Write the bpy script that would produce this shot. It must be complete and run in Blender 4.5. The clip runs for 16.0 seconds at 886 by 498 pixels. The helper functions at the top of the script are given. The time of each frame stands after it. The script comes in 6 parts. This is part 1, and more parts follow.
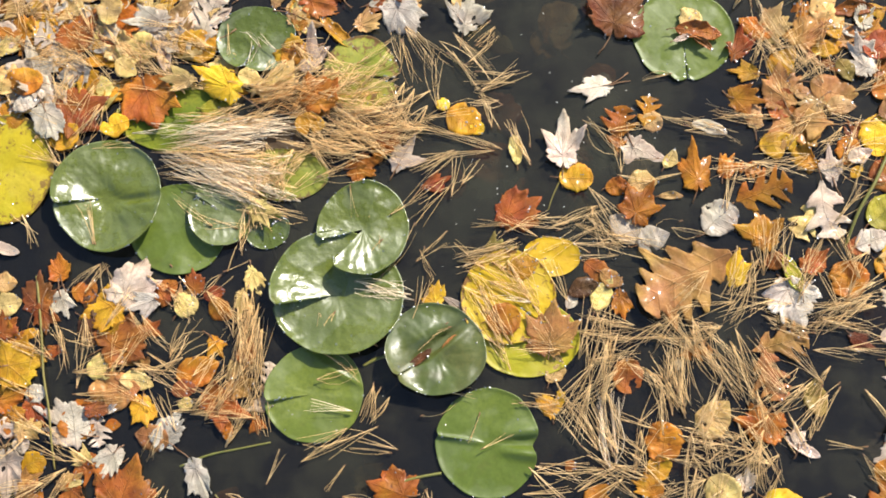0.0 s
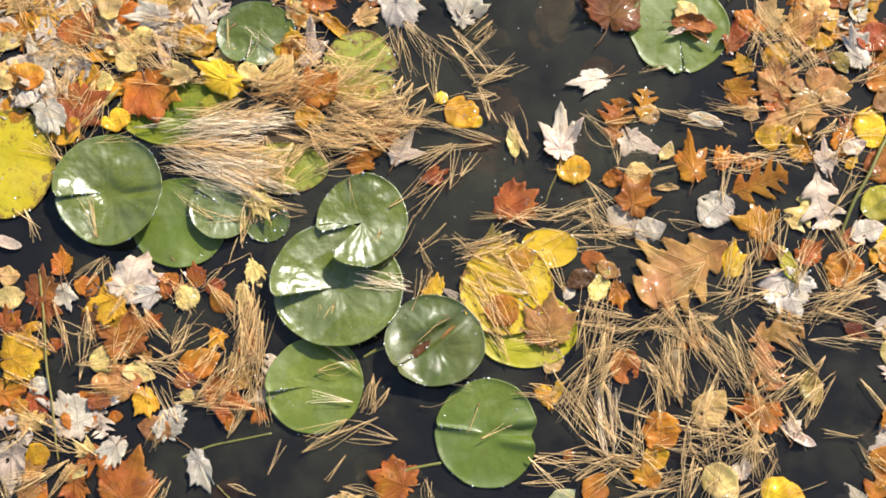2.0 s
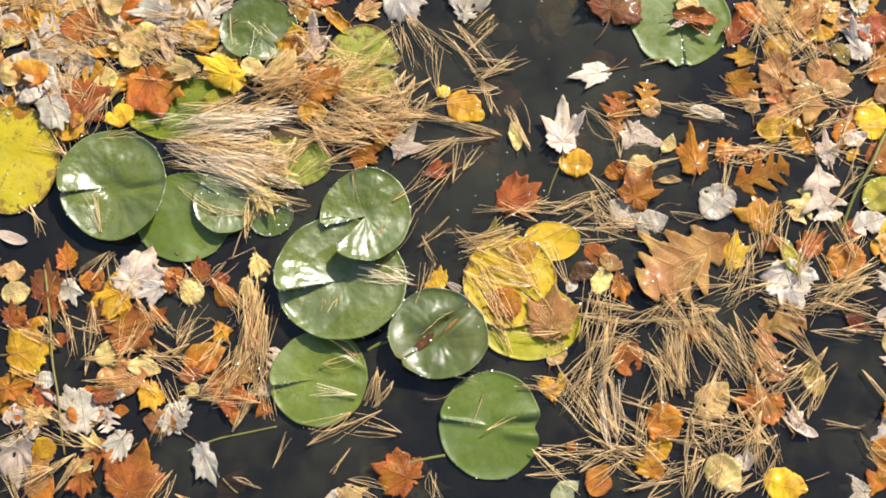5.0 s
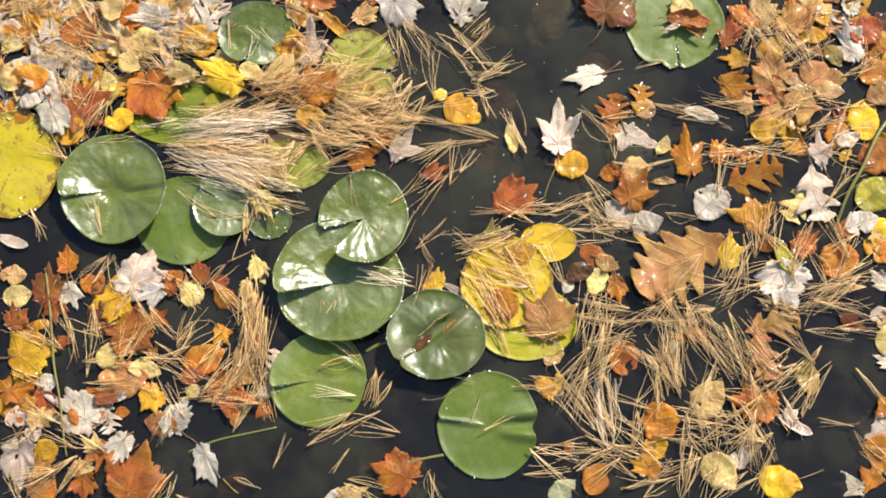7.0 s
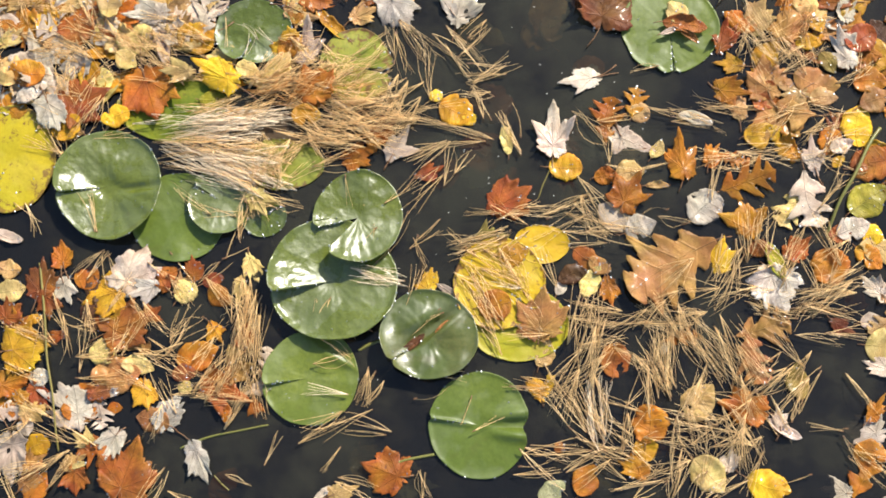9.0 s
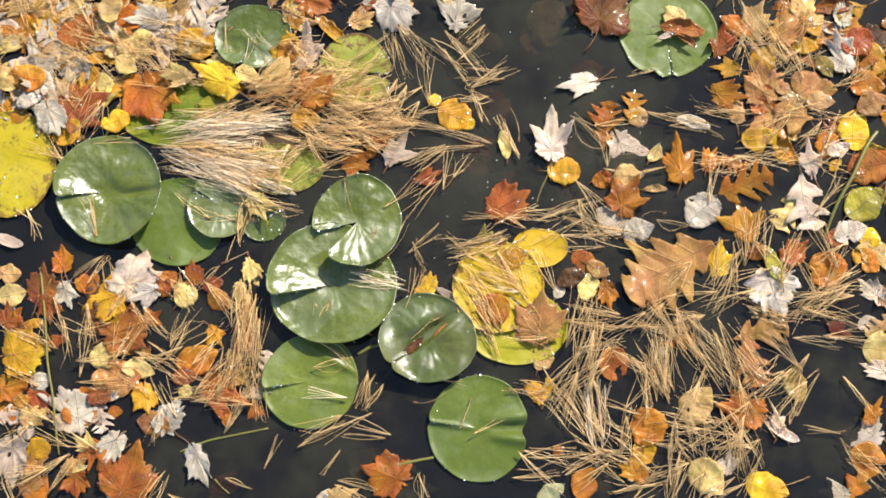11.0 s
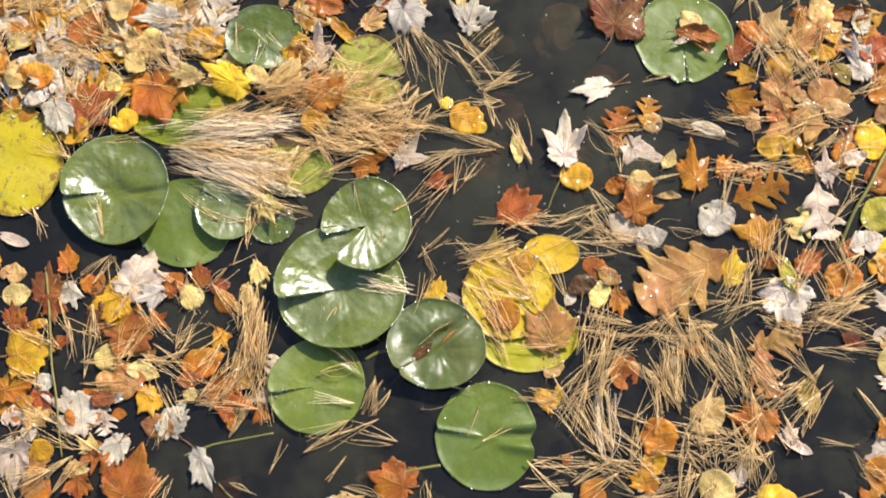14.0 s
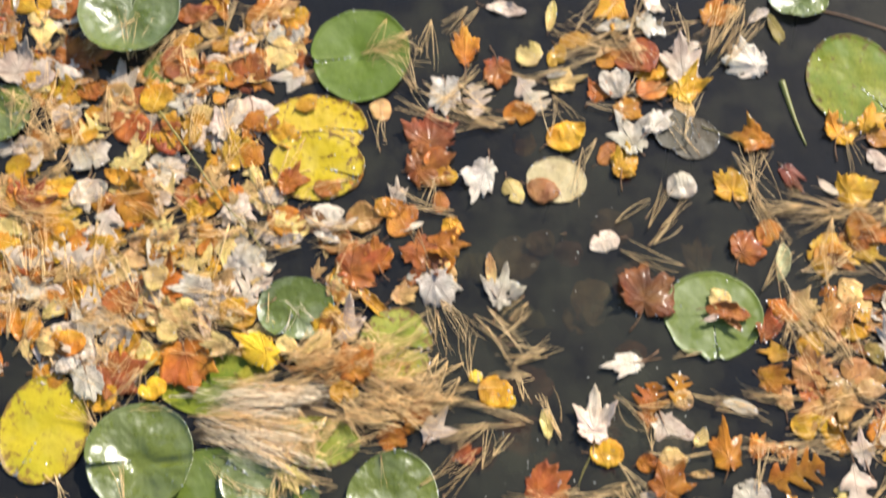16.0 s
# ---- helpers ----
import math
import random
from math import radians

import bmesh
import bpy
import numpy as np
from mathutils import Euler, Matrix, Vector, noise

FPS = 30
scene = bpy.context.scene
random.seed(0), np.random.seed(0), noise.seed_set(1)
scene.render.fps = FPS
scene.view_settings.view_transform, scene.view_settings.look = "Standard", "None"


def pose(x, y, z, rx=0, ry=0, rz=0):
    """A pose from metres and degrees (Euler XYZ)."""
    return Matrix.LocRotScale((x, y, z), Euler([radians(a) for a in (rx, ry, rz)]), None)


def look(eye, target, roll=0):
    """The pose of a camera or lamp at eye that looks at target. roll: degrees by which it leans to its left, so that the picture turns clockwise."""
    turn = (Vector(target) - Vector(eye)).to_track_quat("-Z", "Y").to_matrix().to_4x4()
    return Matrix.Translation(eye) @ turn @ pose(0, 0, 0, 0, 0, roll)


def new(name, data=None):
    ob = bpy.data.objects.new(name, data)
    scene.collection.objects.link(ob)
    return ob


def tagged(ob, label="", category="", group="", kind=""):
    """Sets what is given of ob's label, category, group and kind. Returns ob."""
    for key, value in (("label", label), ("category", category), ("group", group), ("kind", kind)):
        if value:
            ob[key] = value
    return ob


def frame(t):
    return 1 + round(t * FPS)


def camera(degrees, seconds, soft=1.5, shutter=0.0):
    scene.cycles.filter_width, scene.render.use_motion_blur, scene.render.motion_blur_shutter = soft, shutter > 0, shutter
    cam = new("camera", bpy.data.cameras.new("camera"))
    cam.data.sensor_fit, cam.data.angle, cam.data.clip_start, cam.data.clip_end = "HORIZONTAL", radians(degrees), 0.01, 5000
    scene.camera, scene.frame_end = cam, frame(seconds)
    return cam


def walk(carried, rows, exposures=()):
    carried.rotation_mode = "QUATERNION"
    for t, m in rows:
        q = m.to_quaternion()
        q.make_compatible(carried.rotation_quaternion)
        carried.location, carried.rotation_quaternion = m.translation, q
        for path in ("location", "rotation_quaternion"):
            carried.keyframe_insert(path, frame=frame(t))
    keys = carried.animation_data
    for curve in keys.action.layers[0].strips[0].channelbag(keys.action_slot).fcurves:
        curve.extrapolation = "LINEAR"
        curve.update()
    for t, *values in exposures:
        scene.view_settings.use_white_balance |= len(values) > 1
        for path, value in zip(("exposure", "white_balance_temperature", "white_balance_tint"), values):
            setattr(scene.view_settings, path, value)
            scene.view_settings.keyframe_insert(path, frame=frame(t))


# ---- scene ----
cam = camera(36, 16.0, soft=1.78, shutter=0.45)
PATH = [
    (0.0, pose(-0.000, 0.003, 2.210, 11.62, 0.14, 0.18)),
    (0.5, pose(-0.000, 0.002, 2.219, 11.52, 0.14, 0.18)),
    (1.0, pose(0.000, 0.001, 2.221, 11.39, 0.22, -0.15)),
    (1.5, pose(0.000, 0.001, 2.224, 11.35, 0.14, -0.02)),
    (2.0, pose(0.000, 0.000, 2.231, 11.26, 0.13, -0.04)),
    (2.5, pose(0.001, 0.000, 2.230, 11.22, 0.14, -0.21)),
    (3.0, pose(0.001, -0.000, 2.238, 11.05, 0.20, -0.27)),
    (3.5, pose(0.000, 0.001, 2.228, 11.04, 0.21, -0.35)),
    (4.0, pose(0.001, -0.001, 2.241, 10.94, 0.38, -0.58)),
    (6.5, pose(-0.001, 0.001, 2.241, 10.94, 0.19, 0.25)),
    (7.0, pose(-0.000, -0.003, 2.263, 10.97, 0.25, -0.58)),
    (7.5, pose(0.000, -0.000, 2.250, 11.00, -0.00, -0.00)),
    (8.0, pose(-0.001, -0.001, 2.263, 11.01, -0.17, 0.08)),
    (8.5, pose(0.001, -0.004, 2.279, 10.92, -0.07, -0.22)),
    (9.0, pose(-0.000, -0.002, 2.272, 10.92, -0.16, 0.13)),
    (11.5, pose(0.000, -0.001, 2.283, 11.12, -0.21, 0.02)),
    (12.0, pose(-0.002, 0.000, 2.265, 11.40, -0.36, 0.18)),
    (12.5, pose(0.000, -0.002, 2.283, 11.04, -0.08, 0.02)),
    (13.0, pose(-0.001, 0.001, 2.261, 10.97, -0.16, 0.72)),
    (13.5, pose(-0.001, -0.001, 2.273, 10.81, 0.03, 0.29)),
    (14.0, pose(-0.001, 0.002, 2.253, 11.28, 0.05, 0.86)),
    (14.5, pose(-0.001, -0.001, 2.270, 13.63, 0.14, 1.18)),
    (15.0, pose(-0.000, 0.001, 2.257, 16.15, 0.32, 1.55)),
    (15.5, pose(0.000, 0.003, 2.245, 18.51, 0.48, 1.95)),
    (16.0, pose(-0.000, 0.001, 2.240, 22.85, 0.97, 2.09)),
]
walk(cam, PATH, exposures=[(0.0, 0.53), (13.8, 0.53), (14.5, 0.58), (15.2, 0.54), (16.0, 0.56)])

# ---- sky and sun: clear autumn noon, the sun beyond the water and to the side ----
SUN_TOWARDS = Vector((0.44, 0.62, 0.67)).normalized()
world = bpy.data.worlds.new("sky")
scene.world = world
world.use_nodes = True
wn = world.node_tree
sky = wn.nodes.new("ShaderNodeTexSky")
sky.sky_type = "NISHITA"
sky.sun_disc = False
sky.sun_elevation = math.asin(SUN_TOWARDS.z)
sky.sun_rotation = math.atan2(SUN_TOWARDS.x, SUN_TOWARDS.y)
wn.links.new(sky.outputs[0], wn.nodes["Background"].inputs[0])
wn.nodes["Background"].inputs[1].default_value = 0.15
lamp = bpy.data.lights.new("sun", "SUN")
lamp.energy, lamp.angle, lamp.color = 4.7, radians(0.6), (1.0, 0.95, 0.86)
sun = new("sun", lamp)
sun.matrix_world = look((5.0, 7.0, 7.0), Vector((5.0, 7.0, 7.0)) - SUN_TOWARDS)


# ---- materials ----
class Nodes:
    """A small hand for building a node material."""

    def __init__(self, name):
        self.mat = bpy.data.materials.new(name)
        self.mat.use_nodes = True
        self.tree = self.mat.node_tree
        self.bsdf = self.tree.nodes["Principled BSDF"]

    def add(self, kind, **values):
        n = self.tree.nodes.new(kind)
        for k, v in values.items():
            n.inputs[k.replace("_", " ")].default_value = v
        return n

    def link(self, a, b):
        self.tree.links.new(a, b)

    def coords(self, spread=9.0):
        """Object coordinates, moved by a random step for every object."""
        tc, oi = self.add("ShaderNodeTexCoord"), self.add("ShaderNodeObjectInfo")
        mul = self.add("ShaderNodeMath")
        mul.operation = "MULTIPLY"
        self.link(oi.outputs["Random"], mul.inputs[0])
        mul.inputs[1].default_value = spread
        add = self.add("ShaderNodeVectorMath")
        self.link(tc.outputs["Object"], add.inputs[0])
        self.link(mul.outputs[0], add.inputs[1])
        return add.outputs[0], oi.outputs["Random"]

    def noise(self, co, scale, detail=4.0, rough=0.55):
        n = self.add("ShaderNodeTexNoise", Scale=scale, Detail=detail, Roughness=rough)
        self.link(co, n.inputs["Vector"])
        return n.outputs[0]

    def ramp(self, fac, a, b, ca=(0, 0, 0, 1), cb=(1, 1, 1, 1)):
        r = self.add("ShaderNodeValToRGB")
        r.color_ramp.elements[0].position, r.color_ramp.elements[1].position = a, b
        r.color_ramp.elements[0].color, r.color_ramp.elements[1].color = ca, cb
        self.link(fac, r.inputs[0])
        return r.outputs[0]

    def mix(self, fac, a, b):
        m = self.add("ShaderNodeMix")
        m.data_type = "RGBA"
        for sock, v in ((m.inputs[0], fac), (m.inputs[6], a), (m.inputs[7], b)):
            if isinstance(v, (tuple, float, int)):
                sock.default_value = v
            else:
                self.link(v, sock)
        return m.outputs[2]

    def bump(self, height, strength, distance):
        b = self.add("ShaderNodeBump", Strength=strength, Distance=distance)
        self.link(height, b.inputs["Height"])
        self.link(b.outputs[0], self.bsdf.inputs["Normal"])


def rgba(c, k=1.0):
    return (c[0] * k, c[1] * k, c[2] * k, 1.0)


def vein_lines(m):
    """0 on the blade to 1 on a vein: the ribs by their distance in millimetres, the side veins by their count along the rib."""
    rib, chev = m.add("ShaderNodeAttribute"), m.add("ShaderNodeAttribute")
    rib.attribute_name, chev.attribute_name = "rib", "chev"
    main = m.ramp(rib.outputs["Fac"], 0.25, 0.95, (1, 1, 1, 1), (0, 0, 0, 1))
    saw = m.add("ShaderNodeMath")
    saw.operation = "PINGPONG"
    saw.inputs[1].default_value = 0.5
    m.link(chev.outputs["Fac"], saw.inputs[0])
    side = m.ramp(saw.outputs[0], 0.0, 0.075, (0.5, 0.5, 0.5, 1), (0, 0, 0, 1))
    top = m.add("ShaderNodeMath")
    top.operation = "MAXIMUM"
    m.link(main, top.inputs[0])
    m.link(side, top.inputs[1])
    return top.outputs[0]


def leaf_material(name, light, deep, spot, vein, spots=0.62, rough=0.52):
    """Dead leaf: two tones in blotches, dark spots, veins of another tone, a wet gloss in patches."""
    m = Nodes(name)
    co, rnd = m.coords()
    tone = m.mix(m.ramp(m.noise(co, 38.0), 0.40, 0.62), rgba(light), rgba(deep))
    fine = m.mix(m.ramp(m.noise(co, 330.0, 5.0, 0.7), 0.36, 0.66), tone, rgba(deep, 0.72))
    blend = m.mix(0.6, tone, fine)
    stained = m.mix(m.ramp(m.noise(co, 95.0, 5.0, 0.65), spots, spots + 0.1), blend, rgba(spot))
    line = vein_lines(m)
    soft = m.add("ShaderNodeMath")
    soft.operation = "MULTIPLY"
    soft.inputs[1].default_value = 0.3
    m.link(line, soft.inputs[0])
    veined = m.mix(soft.outputs[0], stained, rgba(vein))
    hue = m.add("ShaderNodeHueSaturation", Saturation=1.0)
    for k, (lo, hi) in (("Hue", (0.489, 0.505)), ("Value", (0.68, 1.10))):
        mr = m.add("ShaderNodeMapRange")
        mr.inputs[3].default_value, mr.inputs[4].default_value = lo, hi
        if k == "Value":
            fr = m.add("ShaderNodeMath")
            fr.operation = "FRACT"
            mu = m.add("ShaderNodeMath")
            mu.operation = "MULTIPLY"
            mu.inputs[1].default_value = 7.31
            m.link(rnd, mu.inputs[0])
            m.link(mu.outputs[0], fr.inputs[0])
            m.link(fr.outputs[0], mr.inputs[0])
        else:
            m.link(rnd, mr.inputs[0])
        m.link(mr.outputs[0], hue.inputs[k])
    m.link(veined, hue.inputs["Color"])
    drift = m.add("ShaderNodeHueSaturation", Saturation=1.0)
    for k, scale, lo, hi in (("Hue", 17.0, 0.486, 0.515), ("Value", 26.0, 0.70, 1.26)):
        mr = m.add("ShaderNodeMapRange")
        for q, v in ((1, 0.32), (2, 0.68), (3, lo), (4, hi)):
            mr.inputs[q].default_value = v
        m.link(m.noise(co, scale, 3.0), mr.inputs[0])
        m.link(mr.outputs[0], drift.inputs[k])
    m.link(hue.outputs[0], drift.inputs["Color"])
    m.link(drift.outputs[0], m.bsdf.inputs["Base Color"])
    m.link(m.ramp(m.noise(co, 60.0, 3.0), 0.3, 0.7, (rough - 0.14,) * 3 + (1,), (rough + 0.2,) * 3 + (1,)), m.bsdf.inputs["Roughness"])
    mh = m.add("ShaderNodeMath")
    mh.operation = "ADD"
    m.link(m.noise(co, 160.0, 6.0, 0.65), mh.inputs[0])
    m.link(line, mh.inputs[1])
    m.bump(mh.outputs[0], 0.8, 0.0014)
    wet = m.ramp(m.noise(co, 45.0, 3.0), 0.42, 0.62, (0.0, 0.0, 0.0, 1), (0.42, 0.42, 0.42, 1))
    m.link(wet, m.bsdf.inputs["Coat Weight"])
    m.bsdf.inputs["Coat Roughness"].default_value = 0.16
    m.bsdf.inputs["Coat IOR"].default_value = 1.33
    m.bsdf.inputs["Specular IOR Level"].default_value = 0.22
    return m.mat


LEAF = {
    "cream": leaf_material("leaf_cream", (0.62, 0.525, 0.395), (0.51, 0.41, 0.285), (0.30, 0.20, 0.10), (0.42, 0.30, 0.18), 0.66),
    "pale": leaf_material("leaf_pale", (0.66, 0.52, 0.375), (0.53, 0.39, 0.265), (0.28, 0.18, 0.12), (0.36, 0.26, 0.19), 0.66),
    "tan": leaf_material("leaf_tan", (0.61, 0.385, 0.145), (0.48, 0.27, 0.085), (0.24, 0.12, 0.04), (0.44, 0.25, 0.10)),
    "orange": leaf_material("leaf_orange", (0.53, 0.208, 0.014), (0.37, 0.128, 0.011), (0.16, 0.05, 0.012), (0.42, 0.17, 0.03)),
    "rust": leaf_material("leaf_rust", (0.40, 0.125, 0.018), (0.26, 0.072, 0.012), (0.09, 0.025, 0.010), (0.24, 0.08, 0.02)),
    "dark": leaf_material("leaf_dark", (0.15, 0.065, 0.020), (0.09, 0.038, 0.014), (0.03, 0.015, 0.008), (0.16, 0.08, 0.04)),
    "butter": leaf_material("leaf_butter", (0.76, 0.56, 0.20), (0.61, 0.42, 0.12), (0.30, 0.15, 0.04), (0.48, 0.32, 0.12), 0.68),
    "yellow": leaf_material("leaf_yellow", (0.76, 0.49, 0.020), (0.65, 0.37, 0.014), (0.28, 0.12, 0.015), (0.60, 0.38, 0.05), 0.68),
    "gold": leaf_material("leaf_gold", (0.64, 0.33, 0.016), (0.48, 0.22, 0.013), (0.18, 0.07, 0.015), (0.46, 0.24, 0.06)),
    "olive": leaf_material("leaf_olive", (0.32, 0.24, 0.05), (0.20, 0.14, 0.03), (0.10, 0.06, 0.02), (0.36, 0.28, 0.08)),
    "lime": leaf_material("leaf_lime", (0.42, 0.36, 0.03), (0.26, 0.24, 0.02), (0.16, 0.11, 0.02), (0.45, 0.40, 0.08)),
    "sage": leaf_material("leaf_sage", (0.48, 0.46, 0.24), (0.36, 0.34, 0.15), (0.22, 0.18, 0.08), (0.50, 0.48, 0.28)),
    "umber": leaf_material("leaf_umber", (0.46, 0.225, 0.060), (0.34, 0.150, 0.042), (0.15, 0.07, 0.025), (0.50, 0.29, 0.12), 0.66),
    "red": leaf_material("leaf_red", (0.52, 0.14, 0.025), (0.38, 0.085, 0.018), (0.15, 0.03, 0.01), (0.45, 0.12, 0.04)),
    "white": leaf_material("leaf_white", (0.67, 0.585, 0.465), (0.56, 0.465, 0.345), (0.34, 0.24, 0.13), (0.50, 0.38, 0.25), 0.68),
    "brick": leaf_material("leaf_brick", (0.27, 0.090, 0.020), (0.18, 0.058, 0.015), (0.07, 0.025, 0.012), (0.20, 0.08, 0.04)),
    "green": leaf_material("leaf_green", (0.16, 0.20, 0.03), (0.10, 0.14, 0.02), (0.05, 0.06, 0.01), (0.22, 0.25, 0.06)),
}
COLOUR_WORDS = {
    "cream": "bleached cream", "pale": "pale pinkish grey", "tan": "light tan", "orange": "burnt orange", "rust": "rusty red-brown",
    "dark": "soaked dark brown", "butter": "pale yellow", "yellow": "bright yellow", "gold": "golden orange", "olive": "olive yellow",
    "lime": "yellow-green", "sage": "pale green", "umber": "warm brown", "red": "dull red", "white": "bleached near-white", "brick": "soaked brick-red", "green": "green",
}


def pad_material(name, base, edge, spot, spots, rough, gloss=0.25, quilt=0.0016):
    """Waxy lily pad: even tone, faint radial veins, spots of rot, wet film in some patches and dull wax bloom in others."""
    m = Nodes(name)
    co, rnd = m.coords()
    tone = m.mix(m.ramp(m.noise(co, 10.0, 3.0), 0.40, 0.72), rgba(base), rgba(edge))
    fine = m.mix(m.ramp(m.noise(co, 180.0, 5.0), 0.35, 0.8), tone, rgba(base, 0.8))
    att = m.add("ShaderNodeAttribute")
    att.attribute_name = "vein"
    veined = m.mix(m.ramp(att.outputs["Fac"], 0.2, 1.0, (0, 0, 0, 1), (0.10, 0.10, 0.10, 1)), fine, rgba(edge, 1.2))
    rot_ = m.add("ShaderNodeAttribute")
    rot_.attribute_name = "rot"
    sp = m.add("ShaderNodeMath")
    sp.operation = "ADD"
    m.link(m.noise(co, 70.0, 6.0, 0.7), sp.inputs[0])
    m.link(rot_.outputs["Fac"], sp.inputs[1])
    stained = m.mix(m.ramp(m.noise(co, 24.0, 4.0), 0.60, 0.78, (0, 0, 0, 1), (0.5, 0.5, 0.5, 1)), veined, rgba(spot, 1.6))
    spotted = m.mix(m.ramp(sp.outputs[0], spots, spots + 0.07), stained, rgba(spot))
    hue = m.add("ShaderNodeHueSaturation")
    for k, lo, hi in (("Hue", 0.512, 0.490), ("Value", 0.85, 1.12)):
        mr = m.add("ShaderNodeMapRange")
        mr.inputs[3].default_value, mr.inputs[4].default_value = lo, hi
        m.link(rnd, mr.inputs[0])
        m.link(mr.outputs[0], hue.inputs[k])
    m.link(spotted, hue.inputs["Color"])
    m.link(hue.outputs[0], m.bsdf.inputs["Base Color"])
    bloom = m.noise(co, 17.0, 5.0, 0.55)
    m.link(m.ramp(bloom, 0.47, 0.53, (rough - 0.05,) * 3 + (1,), (rough + 0.12,) * 3 + (1,)), m.bsdf.inputs["Roughness"])
    m.link(m.ramp(bloom, 0.47, 0.53, (gloss,) * 3 + (1,), (min(1.0, gloss * 1.6),) * 3 + (1,)), m.bsdf.inputs["Specular IOR Level"])
    m.bump(m.noise(co, 62.0, 4.0), 0.7, quilt)
    return m.mat


PAD = {
    "green": pad_material("pad_green", (0.096, 0.117, 0.016), (0.140, 0.160, 0.023), (0.05, 0.045, 0.014), 0.82, 0.29, 0.62, 0.0024),
    "fresh": pad_material("pad_fresh", (0.108, 0.143, 0.021), (0.150, 0.180, 0.026), (0.06, 0.05, 0.014), 0.80, 0.38, 0.34, 0.0007),
    "bronze": pad_material("pad_bronze", (0.082, 0.104, 0.022), (0.120, 0.112, 0.030), (0.045, 0.032, 0.012), 0.70, 0.34, 0.50, 0.0011),
    "dull": pad_material("pad_dull", (0.098, 0.140, 0.019), (0.125, 0.165, 0.023), (0.06, 0.05, 0.014), 0.78, 0.50, 0.14, 0.0010),
    "moss": pad_material("pad_moss", (0.122, 0.165, 0.015), (0.32, 0.27, 0.020), (0.12, 0.08, 0.02), 0.63, 0.52, 0.12),
    "olive": pad_material("pad_olive", (0.20, 0.23, 0.026), (0.33, 0.28, 0.026), (0.14, 0.08, 0.02), 0.59, 0.50),
    "yellow": pad_material("pad_yellow", (0.54, 0.36, 0.014), (0.47, 0.315, 0.016), (0.18, 0.085, 0.015), 0.60, 0.44),
    "lemon": pad_material("pad_lemon", (0.44, 0.34, 0.016), (0.34, 0.31, 0.02), (0.20, 0.12, 0.02), 0.63, 0.42),
    "brown": pad_material("pad_brown", (0.075, 0.060, 0.034), (0.11, 0.085, 0.048), (0.05, 0.035, 0.02), 0.64, 0.48),
    "sodden": pad_material("pad_sodden", (0.095, 0.058, 0.032), (0.14, 0.085, 0.045), (0.04, 0.025, 0.015), 0.62, 0.55, 0.15),
    "straw": pad_material("pad_straw", (0.55, 0.42, 0.22), (0.46, 0.32, 0.14), (0.16, 0.10, 0.05), 0.66, 0.50),
}
PAD_WORDS = {
    "dull": "dull mid-green water lily pad floating on dark water",
    "green": "glossy green water lily pad floating on dark water", "fresh": "bright yellow-green water lily pad floating on dark water",
    "bronze": "bronze-tinged dark green lily pad with wet folds", "moss": "dull yellow-green lily pad with a few spots", "olive": "fading yellow-green lily pad with brown spots",
    "yellow": "yellowed lily pad with dark rot spots", "lemon": "lemon-yellow dying lily pad on the water",
    "brown": "decayed translucent brown lily pad, wet and glossy", "sodden": "soaked red-brown dead lily pad awash under needles", "straw": "dried straw-coloured lily pad curling at its rim",
}


def plain_material(name, a, b, scale, rough, bump=0.3):
    m = Nodes(name)
    co, rnd = m.coords()
    geo = m.add("ShaderNodeNewGeometry")
    tone = m.mix(m.ramp(m.noise(co, scale), 0.35, 0.7), rgba(a), rgba(b))
    mix = m.mix(geo.outputs["Random Per Island"], tone, rgba(b))
    m.link(mix, m.bsdf.inputs["Base Color"])
    m.bsdf.inputs["Roughness"].default_value = rough
    m.bump(m.noise(co, scale * 6), bump, 0.001)
    return m.mat


NEEDLE = {
    "tan": plain_material("needle_tan", (0.90, 0.62, 0.29), (0.72, 0.44, 0.17), 90.0, 0.42),
    "straw": plain_material("needle_straw", (0.90, 0.625, 0.30), (0.68, 0.43, 0.175), 90.0, 0.42),
    "orange": plain_material("needle_orange", (0.80, 0.42, 0.13), (0.58, 0.27, 0.07), 90.0, 0.42),
    "bleached": plain_material("needle_bleached", (0.95, 0.82, 0.60), (0.90, 0.68, 0.42), 90.0, 0.30),
}
STEM = plain_material("stem_brown", (0.30, 0.15, 0.06), (0.18, 0.08, 0.03), 120.0, 0.5)
STEM_GREEN = plain_material("stem_green", (0.12, 0.16, 0.03), (0.20, 0.17, 0.04), 60.0, 0.35)
REED = plain_material("reed_brown", (0.30, 0.24, 0.05), (0.18, 0.14, 0.03), 60.0, 0.5)
WEED = plain_material("pond_weed", (0.05, 0.08, 0.025), (0.03, 0.05, 0.018), 60.0, 0.5)
SPECK = plain_material("speck", (0.75, 0.72, 0.66), (0.5, 0.46, 0.4), 200.0, 0.5)


